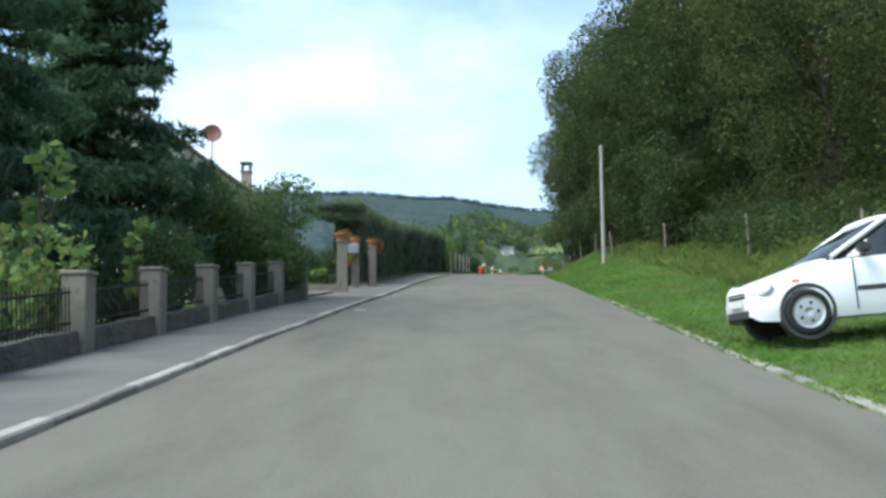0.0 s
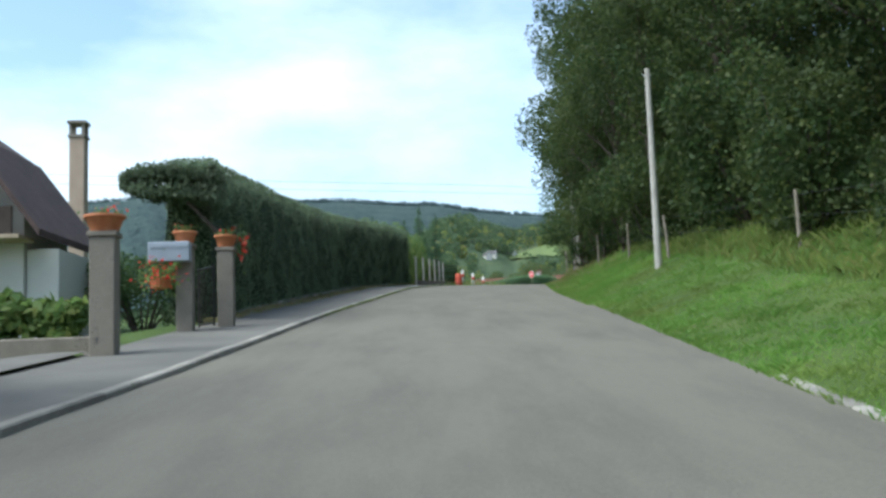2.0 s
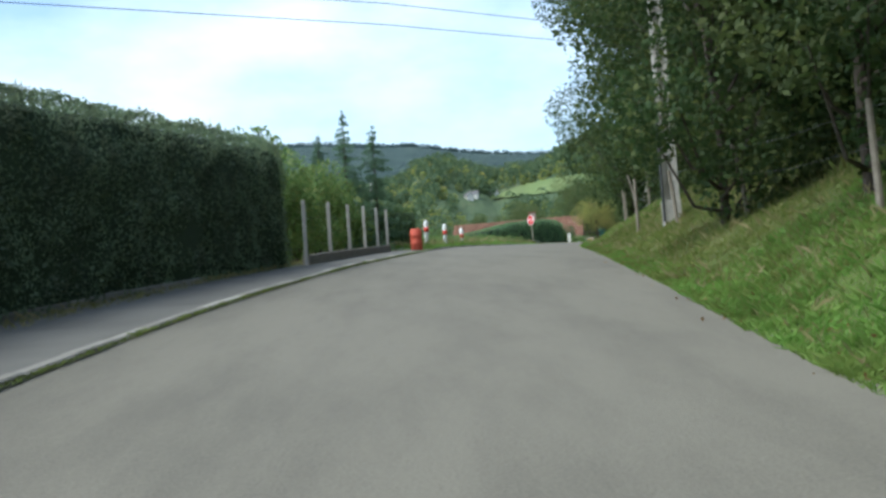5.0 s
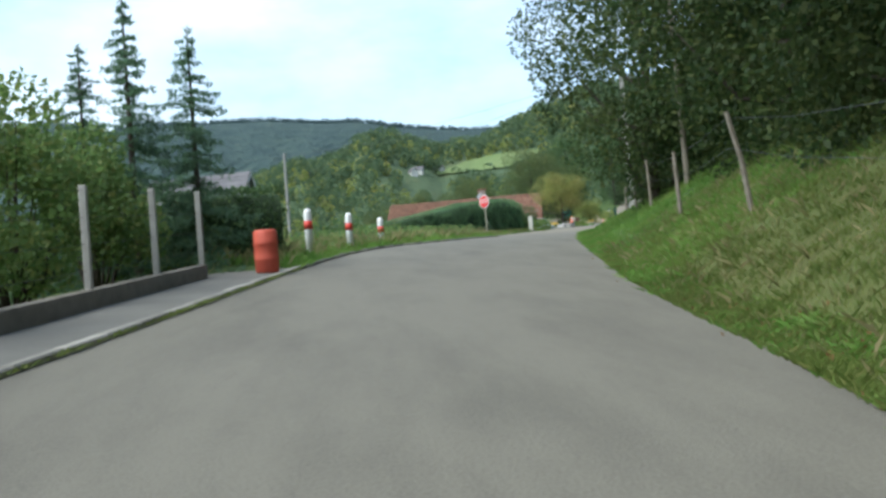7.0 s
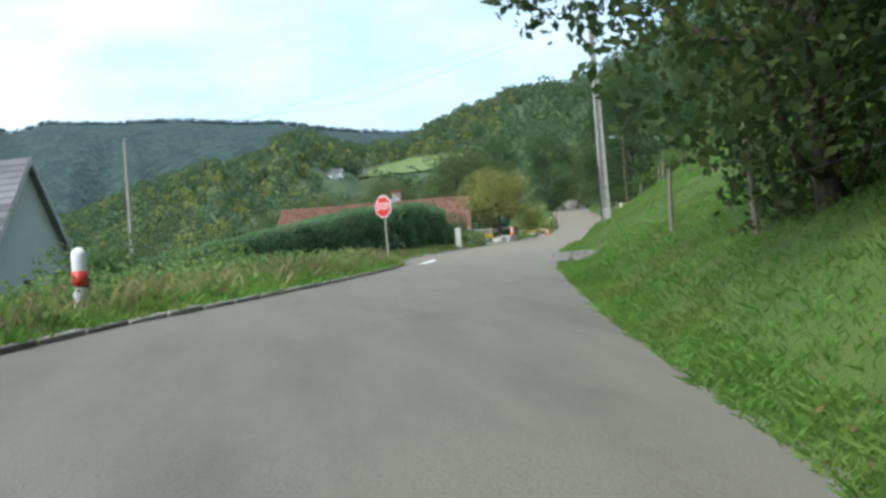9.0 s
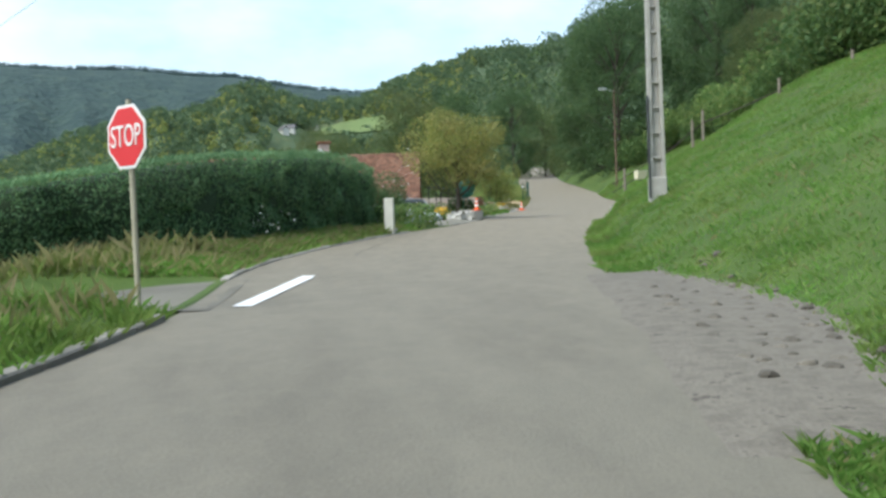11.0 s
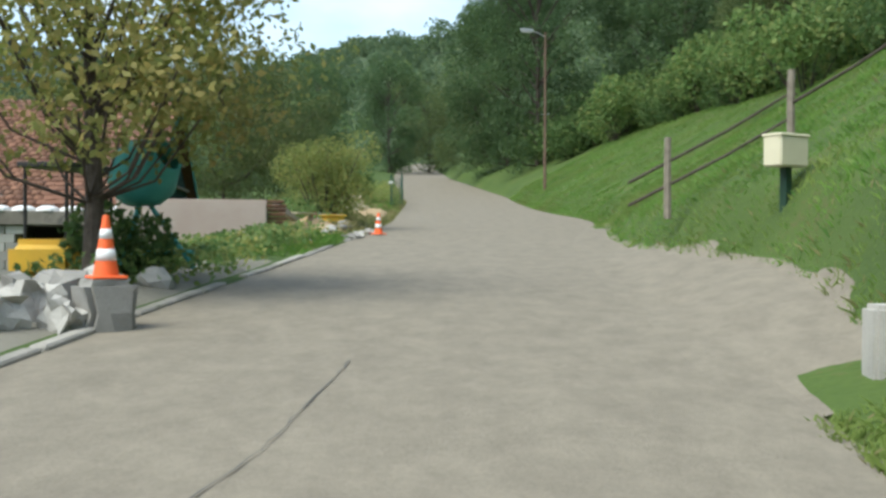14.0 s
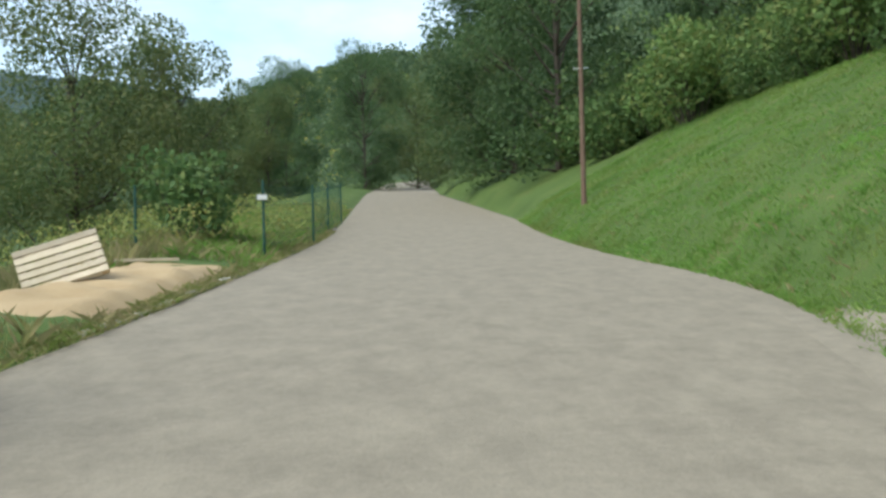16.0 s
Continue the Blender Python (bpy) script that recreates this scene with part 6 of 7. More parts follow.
part("shaft", box(-0.33, 0.33, -0.33, 0.33, 0, 1.55, 0.02), PINK_RENDER, rc)
part("cap", box(-0.45, 0.45, -0.45, 0.45, 1.55, 1.72, 0.02), TILE_RED, rc)
dish("white satellite dish on the red roof", (19.0, 181.2, 17.5), 0.42, WHITE_PAINT, 20, 1.0)


# ---- yard walls and clutter ----
yw = thing("yard_wall", "block wall under a terrace slab with pale coping stones", "wall", (17.9, 170.9, 12.3), -4)
blk = None
for row in range(9):
    for i in range(15):
        x = i * 0.42 + (0.21 if row % 2 else 0)
        if 3.55 < x < 5.5:
            continue
        if blk is None:
            ob = part("block", box(-0.2, 0.2, -0.1, 0.1, 0, 0.19, 0.01), BLOCK, yw)
            blk = ob.data
        else:
            ob = new("block", blk)
            ob.parent = yw
        ob.matrix_basis = pose(x, 0, row * 0.2 - 0.75)
part("slab", box(-0.3, 6.6, -0.22, 2.8, 1.06, 1.38, 0.015), CONCRETE, yw, "pale concrete terrace slab")
# Back wall coloured near black to stand for the shade in the store.
part("back_wall", box(3.2, 6.0, 2.5, 2.7, -1.0, 1.05, 0.01), material("store_wall_shade", (0.05, 0.045, 0.04), (0.08, 0.07, 0.06), 2, 0.95, 30, 0.3), yw, "wall inside the store under the terrace, coloured dark for shade")
for x in (3.35, 5.6):
    part("side_wall", box(x - 0.1, x + 0.1, 0.12, 2.48, -1.0, 1.05, 0.01), CONCRETE, yw)
cp = None
for i in range(13):
    if cp is None:
        bm = lathe([(0, 0), (0.27, 0.0), (0.25, 0.07), (0.12, 0.12), (0, 0.13)], 12)
        ob = part("coping_stone", bm, WHITE_PAINT, yw)
        cp = ob.data
    else:
        ob = new("coping_stone", cp)
        ob.parent = yw
    ob.matrix_basis = pose(i * 0.52 - 0.1, 0, 1.38, 0, 0, i * 40)
pw = thing("rendered_wall", "thick pinkish rendered wall end beside the yard", "wall", (25.2, 169.3, 12.0), -2)
part("body", box(-1.75, 1.55, -0.2, 0.2, 0, 1.95, 0.03, 2), PINK_RENDER, pw)
patch("yard", lambda u, w: (float(road_left(148.6 + 14 * w)) - 0.14 - u * 6, 148.6 + 14 * w, h1(float(road_left(148.6 + 14 * w)) - 0.14 - u * 6, 148.6 + 14 * w) + 0.045 * min(1, u * 8, w * 10, (1 - w) * 10) - 0.01 + 0.03 * noise.noise((u * 5, w * 9, 0)) * min(1, u * 4)), 20, 30, GRAVELLY, "dusty gravel yard beside the road", "yard")
rock = bmesh.new()
bmesh.ops.create_cube(rock, size=1.5)
bmesh.ops.subdivide_edges(rock, edges=rock.edges[:], cuts=3, use_grid_fill=True)
for v in rock.verts:
    v.co += Vector((noise.noise(v.co * 1.7), noise.noise(v.co * 1.7 + Vector((4, 1, 0))), noise.noise(v.co * 1.9 + Vector((0, 7, 3))))) * 0.42
    v.co *= 0.86 + 0.2 * noise.noise(v.co * 4.5)
rock_mesh = part("stone", rock, BLOCK).data
bpy.data.objects.remove(bpy.data.objects[[o.name for o in bpy.data.objects if o.data == rock_mesh][0]])
stones("rough pale rock piled at the yard edge", [(22.35, 154.2, 0.3), (22.6, 154.75, 0.32), (22.9, 154.35, 0.24), (22.75, 155.2, 0.36), (23.05, 155.6, 0.3), (22.5, 155.5, 0.33), (22.2, 154.8, 0.26)], "yard rocks", rock_mesh)
stones("rough pale boulder edging the yard", [(22.7, 155.4, 0.28), (22.9, 155.75, 0.27), (23.05, 156.1, 0.24), (23.75, 157.6, 0.26), (22.45, 155.9, 0.26), (29.2, 171.8, 0.22), (28.9, 171.0, 0.2), (28.5, 170.2, 0.22), (28.2, 169.4, 0.18), (24.6, 160.6, 0.12), (27.3, 166.9, 0.1), (22.5, 156.0, 0.2), (22.95, 156.4, 0.22), (22.75, 156.5, 0.26)], "yard boulders", pale_mesh)
cb = thing("concrete_lump", "broken concrete block under the traffic cone", "concrete block", (23.22, 154.5, h1(23.22, 154.5)), 20)
cbm = box(-0.22, 0.22, -0.2, 0.2, -0.15, 0.42, 0.06, 2)
bmesh.ops.subdivide_edges(cbm, edges=cbm.edges[:], cuts=1, use_grid_fill=True)
for v in cbm.verts:
    if v.co.z < 0.4:
        v.co += Vector((noise.noise(v.co * 5), noise.noise(v.co * 5 + Vector((3, 0, 0))), 0)) * 0.06
part("body", cbm, BLOCK, cb)


def cone(x, y, z, s=1.0):
    t = thing("traffic_cone", "orange traffic cone with two white bands", "traffic cone", (x, y, z), 15, "traffic cones")
    part("base", box(-0.19 * s, 0.19 * s, -0.19 * s, 0.19 * s, 0, 0.035 * s, 0.01), ORANGE, t)
    part("body", lathe([(0.14 * s, 0.03 * s), (0.035 * s, 0.68 * s), (0.03 * s, 0.7 * s), (0, 0.7 * s)], 20), ORANGE, t, shade=True)
    for a, b in ((0.2, 0.33), (0.44, 0.55)):
        f = lambda q: 0.14 - 0.105 * (q - 0.03) / 0.65 + 0.003  # noqa: E731
        part("white_band", lathe([(f(a) * s - 0.004, a * s), (f(a) * s, a * s), (f(b) * s, b * s), (f(b) * s - 0.004, b * s)], 20), WHITE_PAINT, t, shade=True)


cone(23.22, 154.5, h1(23.22, 154.5) + 0.42, 0.76)
cone(29.85, 170.75, float(surface(29.85, 170.75)) + 0.02, 0.8)
stones("pale rubble lump along the broken kerb", [(28.45 + 0.42 * k * 0.33 + 0.1 * math.sin(k * 5.0), 168.3 + 0.33 * k, 0.09 + 0.05 * abs(math.sin(k * 2.3))) for k in range(12)], "kerb rubble", rock_mesh)
mx = thing("cement_mixer", "teal cement mixer on a steel frame", "cement mixer", (23.65, 158.5, h1(23.65, 158.5) + 0.15), 25)
part("frame", join([rod((-0.5, -0.35, 0), (0, 0, 0.9), 0.03), rod((0.5, -0.35, 0), (0, 0, 0.9), 0.03), rod((0, 0.5, 0), (0, 0, 0.9), 0.03), rod((-0.5, -0.35, 0.2), (0.5, -0.35, 0.2), 0.025)]), TEAL, mx)
dm = lathe([(0, -0.35), (0.25, -0.35), (0.42, -0.05), (0.42, 0.12), (0.22, 0.45), (0.2, 0.45), (0.38, 0.1), (0, 0.05)], 20)
bmesh.ops.transform(dm, matrix=pose(0, 0, 1.15, 60, 0, 20), verts=dm.verts)
part("drum", dm, TEAL, mx, shade=True)
tb = thing("steel_trestle", "dark steel trestle frame in the yard", "trestle", (22.75, 160.2, h1(22.75, 160.2) + 0.03), 60)
for x in (-0.55, 0.55):
    for y in (-0.3, 0.3):
        part("leg", rod((x, y, 0), (x, y, 1.75), 0.025), RAIL_IRON, tb)
part("top", box(-0.65, 0.65, -0.36, 0.36, 1.75, 1.82, 0.01), RAIL_IRON, tb)
yt = thing("yellow_compressor", "yellow site machine lying beside the boulders", "machine", (22.6, 158.6, h1(22.6, 158.6)), -20)
part("hood", box(-0.45, 0.4, -0.3, 0.3, 0.25, 0.75, 0.12, 3), YELLOW, yt)
part("chassis", box(-0.4, 0.45, -0.25, 0.25, 0.1, 0.26, 0.02), PLASTIC_GREY, yt)
for s in (-1, 1):
    part("wheel", rod((0.0, s * 0.34, 0.16), (0, s * 0.26, 0.16), 0.16, 14), RUBBER, yt)
gt = thing("garden_table", "pale teal garden table beside the car", "table", (18.9, 158.0, h1(18.9, 158.0) + 0.03), 5)
part("tabletop", box(-0.6, 0.6, -0.4, 0.4, 0.7, 0.75, 0.01), material("pale_teal", (0.25, 0.42, 0.38), None, 5, 0.6), gt)
for x in (-0.5, 0.5):
    for y in (-0.32, 0.32):
        part("leg", box(x - 0.03, x + 0.03, y - 0.03, y + 0.03, 0, 0.7, 0.005), WHITE_PAINT, gt)

pal = thing("pallet", "pale wooden pallet propped on its edge against the sand", "pallet", (31.3, 178.6, 14))
pal.matrix_basis = pose(31.12, 181.0, h1(31.12, 181.0) - 0.02, -25, -17, 0) @ Matrix.Scale(0.93, 4)
for i in range(6):
    part("board", box(0, 1.1, -0.012, 0.012, 0.01 + i * 0.112, 0.095 + i * 0.112, 0.004), PALE_WOOD, pal)
for x in (0.05, 0.55, 1.05):
    part("bearer", box(x - 0.05, x + 0.05, 0.014, 0.1, 0.01, 0.655, 0.005), PALE_WOOD, pal)
for i in range(3):
    part("back_board", box(0, 1.1, 0.102, 0.122, 0.01 + i * 0.28, 0.1 + i * 0.28, 0.004), PALE_WOOD, pal)
sd = bmesh.new()
bmesh.ops.create_grid(sd, x_segments=30, y_segments=40, size=1.0)
for v in sd.verts:
    u, w = v.co.x, v.co.y
    rim = max(0, 1 - max(abs(u), abs(w)) ** 3)
    v.co.y = 181.4 + w * 3.9
    v.co.x = float(road_left(v.co.y)) - 0.95 + u * 0.95
    v.co.z = h1(v.co.x, v.co.y) - 0.05 + rim * (0.13 + 0.09 * noise.noise((v.co.x * 1.5, v.co.y * 1.5, 0)))
loose("sand_mound", "low spread heap of yellow building sand", "sand", (0, 0, 0), 0, sd, SAND)
loose("plank", "long pale plank lying along the sand", "plank", (32.4, 184.6, h1(32.4, 184.6) + 0.1), 12, box(-0.75, 0.75, -0.07, 0.07, 0, 0.05, 0.005), PALE_WOOD)
# building clutter between the wall end and the shrub
def heap(label, x, y, rx, ry, tall, mat, seed):
    """A rough heap of loose material."""
    bm = bmesh.new()
    bmesh.ops.create_grid(bm, x_segments=26, y_segments=26, size=1.0)
    for v in bm.verts:
        u, w = v.co.x, v.co.y
        q = max(0.0, 1 - math.hypot(u, w)) ** 0.8
        v.co.x, v.co.y = x + u * rx, y + w * ry
        v.co.z = h1(v.co.x, v.co.y) - 0.06 + q * tall * (1 + 0.35 * noise.noise((u * 3, w * 3, seed))) + 0.03 * noise.noise((u * 9, w * 9, seed))
    return loose("sand_heap", label, "sand", (0, 0, 0), 0, bm, mat)


heap("small heap of yellow building sand beside the rubble", 28.15, 170.9, 0.95, 1.3, 0.38, SAND, 2.0)
ts = thing("tile_stack", "stack of old red-brown roof tiles beside the wall end", "tile stack", (26.95, 169.75, h1(26.95, 169.75)), 8)
lay, tall_ = None, 14.0 - h1(26.95, 169.75)
for i in range(int(tall_ / 0.1)):
    if lay is None:
        ob = part("tile", box(-0.3, 0.3, -0.2, 0.2, 0, 0.075, 0.012), TILE_RED, ts)
        lay = ob.data
    else:
        ob = new("tile", lay)
        ob.parent = ts
    ob.matrix_basis = pose(0.03 * math.sin(i * 2.1), 0.03 * math.cos(i * 1.7), i * 0.1, 0, 0, 5 * math.sin(i * 1.3))
loose("concrete_beam", "long whitish concrete beam sloping onto the sand", "beam", (0, 0, 0), 0, tube([(27.1, 170.05, 13.86), (28.15, 172.1, 13.42)], [0.1, 0.09], 4), PALE_CONCRETE)
loose("plank", "weathered plank lying on the sand heap", "plank", (27.85, 170.35, h1(27.85, 170.35) + 0.42), 58, box(-0.62, 0.62, -0.1, 0.1, 0, 0.035, 0.004), PALE_WOOD)
bk = thing("bucket", "red plastic builder's bucket among the rubble", "bucket", (28.35, 172.0, h1(28.35, 172.0) + 0.0), 10)
part("body", lathe([(0, 0), (0.13, 0), (0.17, 0.3), (0.18, 0.3), (0.18, 0.33), (0.165, 0.33), (0.125, 0.03), (0, 0.03)], 18), RED_PAINT, bk, shade=True)
part("handle", tube([(-0.17, 0, 0.31), (-0.12, 0.02, 0.44), (0.0, 0.03, 0.5), (0.12, 0.02, 0.44), (0.17, 0, 0.31)], 0.006, 5), WIRE, bk)
tubm = thing("mortar_tub", "yellow plastic mortar tub beside the shrub", "tub", (28.95, 172.2, h1(28.95, 172.2) + 0.02), 25)
part("body", box(-0.3, 0.3, -0.2, 0.2, 0, 0.26, 0.05, 2), YELLOW, tubm)
part("rim", box(-0.33, 0.33, -0.23, 0.23, 0.24, 0.28, 0.015), YELLOW, tubm)
part("mortar", box(-0.27, 0.27, -0.17, 0.17, 0.28, 0.29, 0.003), PALE_CONCRETE, tubm, "dried grey mortar")
sk = bmesh.new()
bmesh.ops.create_icosphere(sk, subdivisions=3, radius=0.3)
for v in sk.verts:
    v.co *= 1 + 0.25 * noise.noise(v.co * 5)
    v.co.z = max(v.co.z * 0.55, -0.1)
loose("tarpaulin", "crumpled blue-grey tarpaulin among the building rubble", "tarpaulin", (28.65, 172.4, h1(28.65, 172.4) + 0.12), 0, sk, GREY_BOX)
g = np.random.default_rng(301)
ct = np.concatenate([g.normal(size=(40, 3)) * (0.35, 0.3, 0.5) + (18.9, 147.3, h1(18.9, 147.3) + 1.5), g.normal(size=(26, 3)) * (0.25, 0.25, 0.2) + (14.0, 137.6, h1(14.0, 137.6) + 0.45)])
v, f = cards(g, ct, 0.055, 0.9)
tagged(mesh_object("white_blossom", v, f, leaf_material("white_petals", (0.6, 0.6, 0.55), (0.65, 0.65, 0.6), (0.7, 0.7, 0.62), 0.3)), "small white blossoms on the hedge-side bushes", "flowers", "", "stuff")
gf = thing("mesh_fence", "green wire mesh fence on thin steel posts", "fence", (0, 0, 0))
gp = [(32.56, 188.7), (35.0, 188.2), (36.9, 193), (38.3, 198), (40.0, 204)]
for x, y in gp:
    part("post", rod((x, y, h1(x, y) - 0.2), (x, y, h1(x, y) + 1.5), 0.028, 8), DARK_GREEN, gf)
for (x0, y0), (x1, y1) in list(zip(gp, gp[1:]))[1:]:
    wires = [rod((x0, y0, h1(x0, y0) + k), (x1, y1, h1(x1, y1) + k), 0.004, 4) for k in np.arange(0.2, 1.45, 0.2)]
    n = int(math.hypot(x1 - x0, y1 - y0) / 0.2)
    wires += [rod((x0 + (x1 - x0) * i / n, y0 + (y1 - y0) * i / n, h1(x0 + (x1 - x0) * i / n, y0 + (y1 - y0) * i / n) + 0.15), (x0 + (x1 - x0) * i / n, y0 + (y1 - y0) * i / n, h1(x0 + (x1 - x0) * i / n, y0 + (y1 - y0) * i / n) + 1.42), 0.0035, 4) for i in range(n)]
    part("mesh_panel", join(wires), DARK_GREEN, gf)
loose("tag", "white tag tied to the green fence post", "tag", (34.96, 188.1, h1(35, 188.2) + 1.1), 0, box(-0.1, 0.1, -0.05, -0.04, 0, 0.1, 0.003), WHITE_PAINT)


# ---- cars ----
def car(label, at, turn, paint, L, W, H, nose, seed=0, tilt=(0, 0), mpv=False):
    """A hatchback: its nose at x = 0 and its tail at x = L, on its own ground."""
    t = thing("car", label, "car", at, turn)
    t.matrix_basis = pose(*at, tilt[0], tilt[1], turn)

    def loft(st):
        bm = bmesh.new()
        rings = [[bm.verts.new((x, s * w, z)) for s, w, z in ring] for x, ring in st]
        for a, b in zip(rings, rings[1:]):
            for i in range(len(a) - 1):
                bm.faces.new((a[i], b[i], b[i + 1], a[i + 1]))
        bm.faces.new(rings[0]), bm.faces.new(rings[-1][::-1])
        bmesh.ops.recalc_face_normals(bm, faces=bm.faces)
        return bm

    hw = W / 2

    def lower(x, top, wt, wb, zb):
        pts = [(wb * 0.96, zb), (wb, zb + 0.12), (wb * 1.0, (zb + top) * 0.52), (wt, top - 0.07), (wt * 0.9, top), (wt * 0.5, top + 0.025)]
        return x, [(1, w * hw, z) for w, z in pts] + [(-1, w * hw, z) for w, z in reversed(pts)]

    c = nose
    body = loft([lower(0.0, 0.6, 0.62, 0.7, 0.28), lower(0.06, 0.66, 0.76, 0.84, 0.22), lower(0.25, 0.72, 0.86, 0.95, 0.2), lower(0.6, 0.82, 0.9, 0.99, 0.2), lower(c, 0.94, 0.92, 1.0, 0.2), lower(c + 0.6, 0.96, 0.94, 1.0, 0.2),
                 lower(L * 0.7, 0.98, 0.94, 1.0, 0.2), lower(L - 0.35, 1.0, 0.92, 0.98, 0.22), lower(L - 0.06, 0.96, 0.86, 0.92, 0.26), lower(L, 0.85, 0.8, 0.86, 0.3)])
    part("body", body, paint, t, shade=True)

    def upper(x, z0, z1, w0, w1):
        pts = [(w0, z0), (w1, z1 - 0.05), (w1 * 0.9, z1), (w1 * 0.4, z1 + 0.015)]
        return x, [(1, w * hw, z) for w, z in pts] + [(-1, w * hw, z) for w, z in reversed(pts)]

    part("window_band", loft([upper(c - 0.05, 0.9, 0.97, 0.88, 0.85), upper(c + 0.75, 0.93, H - 0.06, 0.92, 0.76), upper(c + 1.3, 0.95, H - 0.02, 0.93, 0.74), upper(L * 0.72, 0.96, H - 0.03, 0.92, 0.73), upper(L - 0.45, 0.98, H - 0.1, 0.9, 0.7), upper(L - 0.1, 0.96, 1.02, 0.85, 0.8)]), GLASS_DARK, t, shade=True)
    part("roof", loft([upper(c + 0.72, H - 0.11, H - 0.035, 0.79, 0.77), upper(c + 1.3, H - 0.07, H + 0.005, 0.77, 0.75), upper(L * 0.72, H - 0.08, H - 0.005, 0.76, 0.74), upper(L - 0.4, H - 0.17, H - 0.08, 0.74, 0.71)]), paint, t, shade=True)
    for s in (-1, 1):
        part("pillar", rod((c + 0.0, s * hw * 0.89, 0.94), (c + 0.78, s * hw * 0.775, H - 0.07), 0.035, 6), paint, t)
        part("pillar", rod((c + 1.45, s * hw * 0.945, 0.94), (c + 1.4, s * hw * 0.77, H - 0.05), 0.04, 6), PLASTIC_GREY, t)
        part("pillar", rod((L - 0.15, s * hw * 0.86, 0.98), (L - 0.5, s * hw * 0.75, H - 0.1), 0.06, 6), paint, t)
        part("mirror", box(c + 0.28, c + 0.42, s * hw * 1.09 - 0.09, s * hw * 1.09 + 0.09, 0.95, 1.08, 0.03, 2), PLASTIC_GREY, t)
        part("side_trim", box(c + 0.25, L - 1.1, s * hw * 1.0 - 0.012, s * hw * 1.0 + 0.015, 0.5, 0.56, 0.008), PLASTIC_GREY, t)
        hl = lathe([(0, 0), (0.13, 0.0), (0.15, -0.04), (0, -0.06)], 14)
        big = (1.05, 1.5, 1.3, 1) if mpv else (0.85, 1.35, 1, 1)
        bmesh.ops.transform(hl, matrix=pose(0.16 if mpv else 0.1, s * hw * 0.74, 0.68 if mpv else 0.64, 0, -58, s * -30) @ Matrix.Diagonal(big), verts=hl.verts)
        part("headlight", hl, LENS, t, shade=True)
        part("indicator", box(0.46, 0.56, s * hw * 0.975 - 0.012, s * hw * 0.975 + 0.012, 0.66, 0.7, 0.005), AMBER, t)
        part("door_line", box(c + 0.22, c + 0.235, s * hw * 1.0 - 0.01, s * hw * 1.0 + 0.004, 0.28, 0.9, 0.0), PLASTIC_GREY, t)
        for x in (0.62, L - 0.72):
            wh = part("wheel", None or lathe([(0, -0.09), (0.2, -0.09), (0.27, -0.09), (0.29, -0.05), (0.29, 0.05), (0.27, 0.09), (0.2, 0.09), (0.19, 0.05), (0, 0.05)], 26), RUBBER, t, shade=True)
            wh.matrix_basis = pose(x, s * (hw - 0.08), 0.29, -90 * s, 0, 0)
            part("rim", join([lathe([(0, 0.065), (0.06, 0.085), (0.17, 0.08), (0.2, 0.095), (0.2, 0.055), (0, 0.05)], 26)]), ALLOY, wh, "five-hole wheel trim")
            for k in range(5):
                hb_ = lathe([(0, 0.09), (0.022, 0.09), (0.022, 0.08), (0, 0.08)], 8)
                bmesh.ops.transform(hb_, matrix=pose(0.115 * math.cos(k * 1.2566), 0.115 * math.sin(k * 1.2566), 0.0), verts=hb_.verts)
                part("hole", hb_, PLASTIC_GREY, wh)
            ar = lathe([(0.3, hw * 0.2), (0.345, hw * 0.2), (0.345, 0.0), (0.3, 0.0)], 28)
            ob = part("wheel_arch", ar, PLASTIC_GREY, t)
            ob.matrix_basis = pose(x, s * (hw * 0.8), 0.3, -90 * s, 0, 0)
    part("grille", box(-0.02, 0.05, -hw * 0.42, hw * 0.42, 0.53, 0.6, 0.01), PLASTIC_GREY, t)
    part("lower_grille", box(-0.025, 0.05, -hw * 0.55, hw * 0.55, 0.27, 0.37, 0.01), PLASTIC_GREY, t)
    part("chrome_strip", box(-0.03, -0.015, -hw * 0.4, hw * 0.4, 0.555, 0.57, 0.003), ALLOY, t)
    if mpv:
        for z, w in ((0.6, 0.56), (0.66, 0.5)):
            for s in (-1, 1):
                part("grille_bar", tube([(-0.035, 0, z + 0.015), (-0.03, s * hw * w * 0.5, z - 0.01), (0.05, s * hw * w, z + 0.03)], 0.014, 6), ALLOY, t, "chrome grille bar")
        part("bumper_slot", box(-0.03, 0.04, -hw * 0.74, hw * 0.74, 0.36, 0.41, 0.012), PLASTIC_GREY, t)
        for s in (-1, 1):
            part("wiper", rod((nose - 0.02, s * 0.3 - 0.25, 0.985), (nose + 0.08, s * 0.3 + 0.25, 1.02), 0.008, 5), RUBBER, t)
        for k in range(7):
            part("plate_mark", box(-0.044, -0.041, -0.2 + k * 0.06, -0.165 + k * 0.06, 0.44, 0.49, 0), PLASTIC_GREY, t)
    part("number_plate", box(-0.04, -0.022, -0.26, 0.26, 0.42, 0.51, 0.004), WHITE_PAINT, t, "white plate with unreadable marks")
    return t


car("small white hatchback parked nose-in on the grass verge", (3.86, 13.2, h1(5.2, 13.2) - 0.03), 0, CAR_WHITE, 3.8, 1.62, 1.46, 1.0, 0, (0, -4))
car("silver-grey family car parked in the yard facing the road", (21.15, 154.9, h1(20.9, 156.5) + 0.02), 103, CAR_SILVER, 4.5, 1.77, 1.52, 1.1, mpv=True)


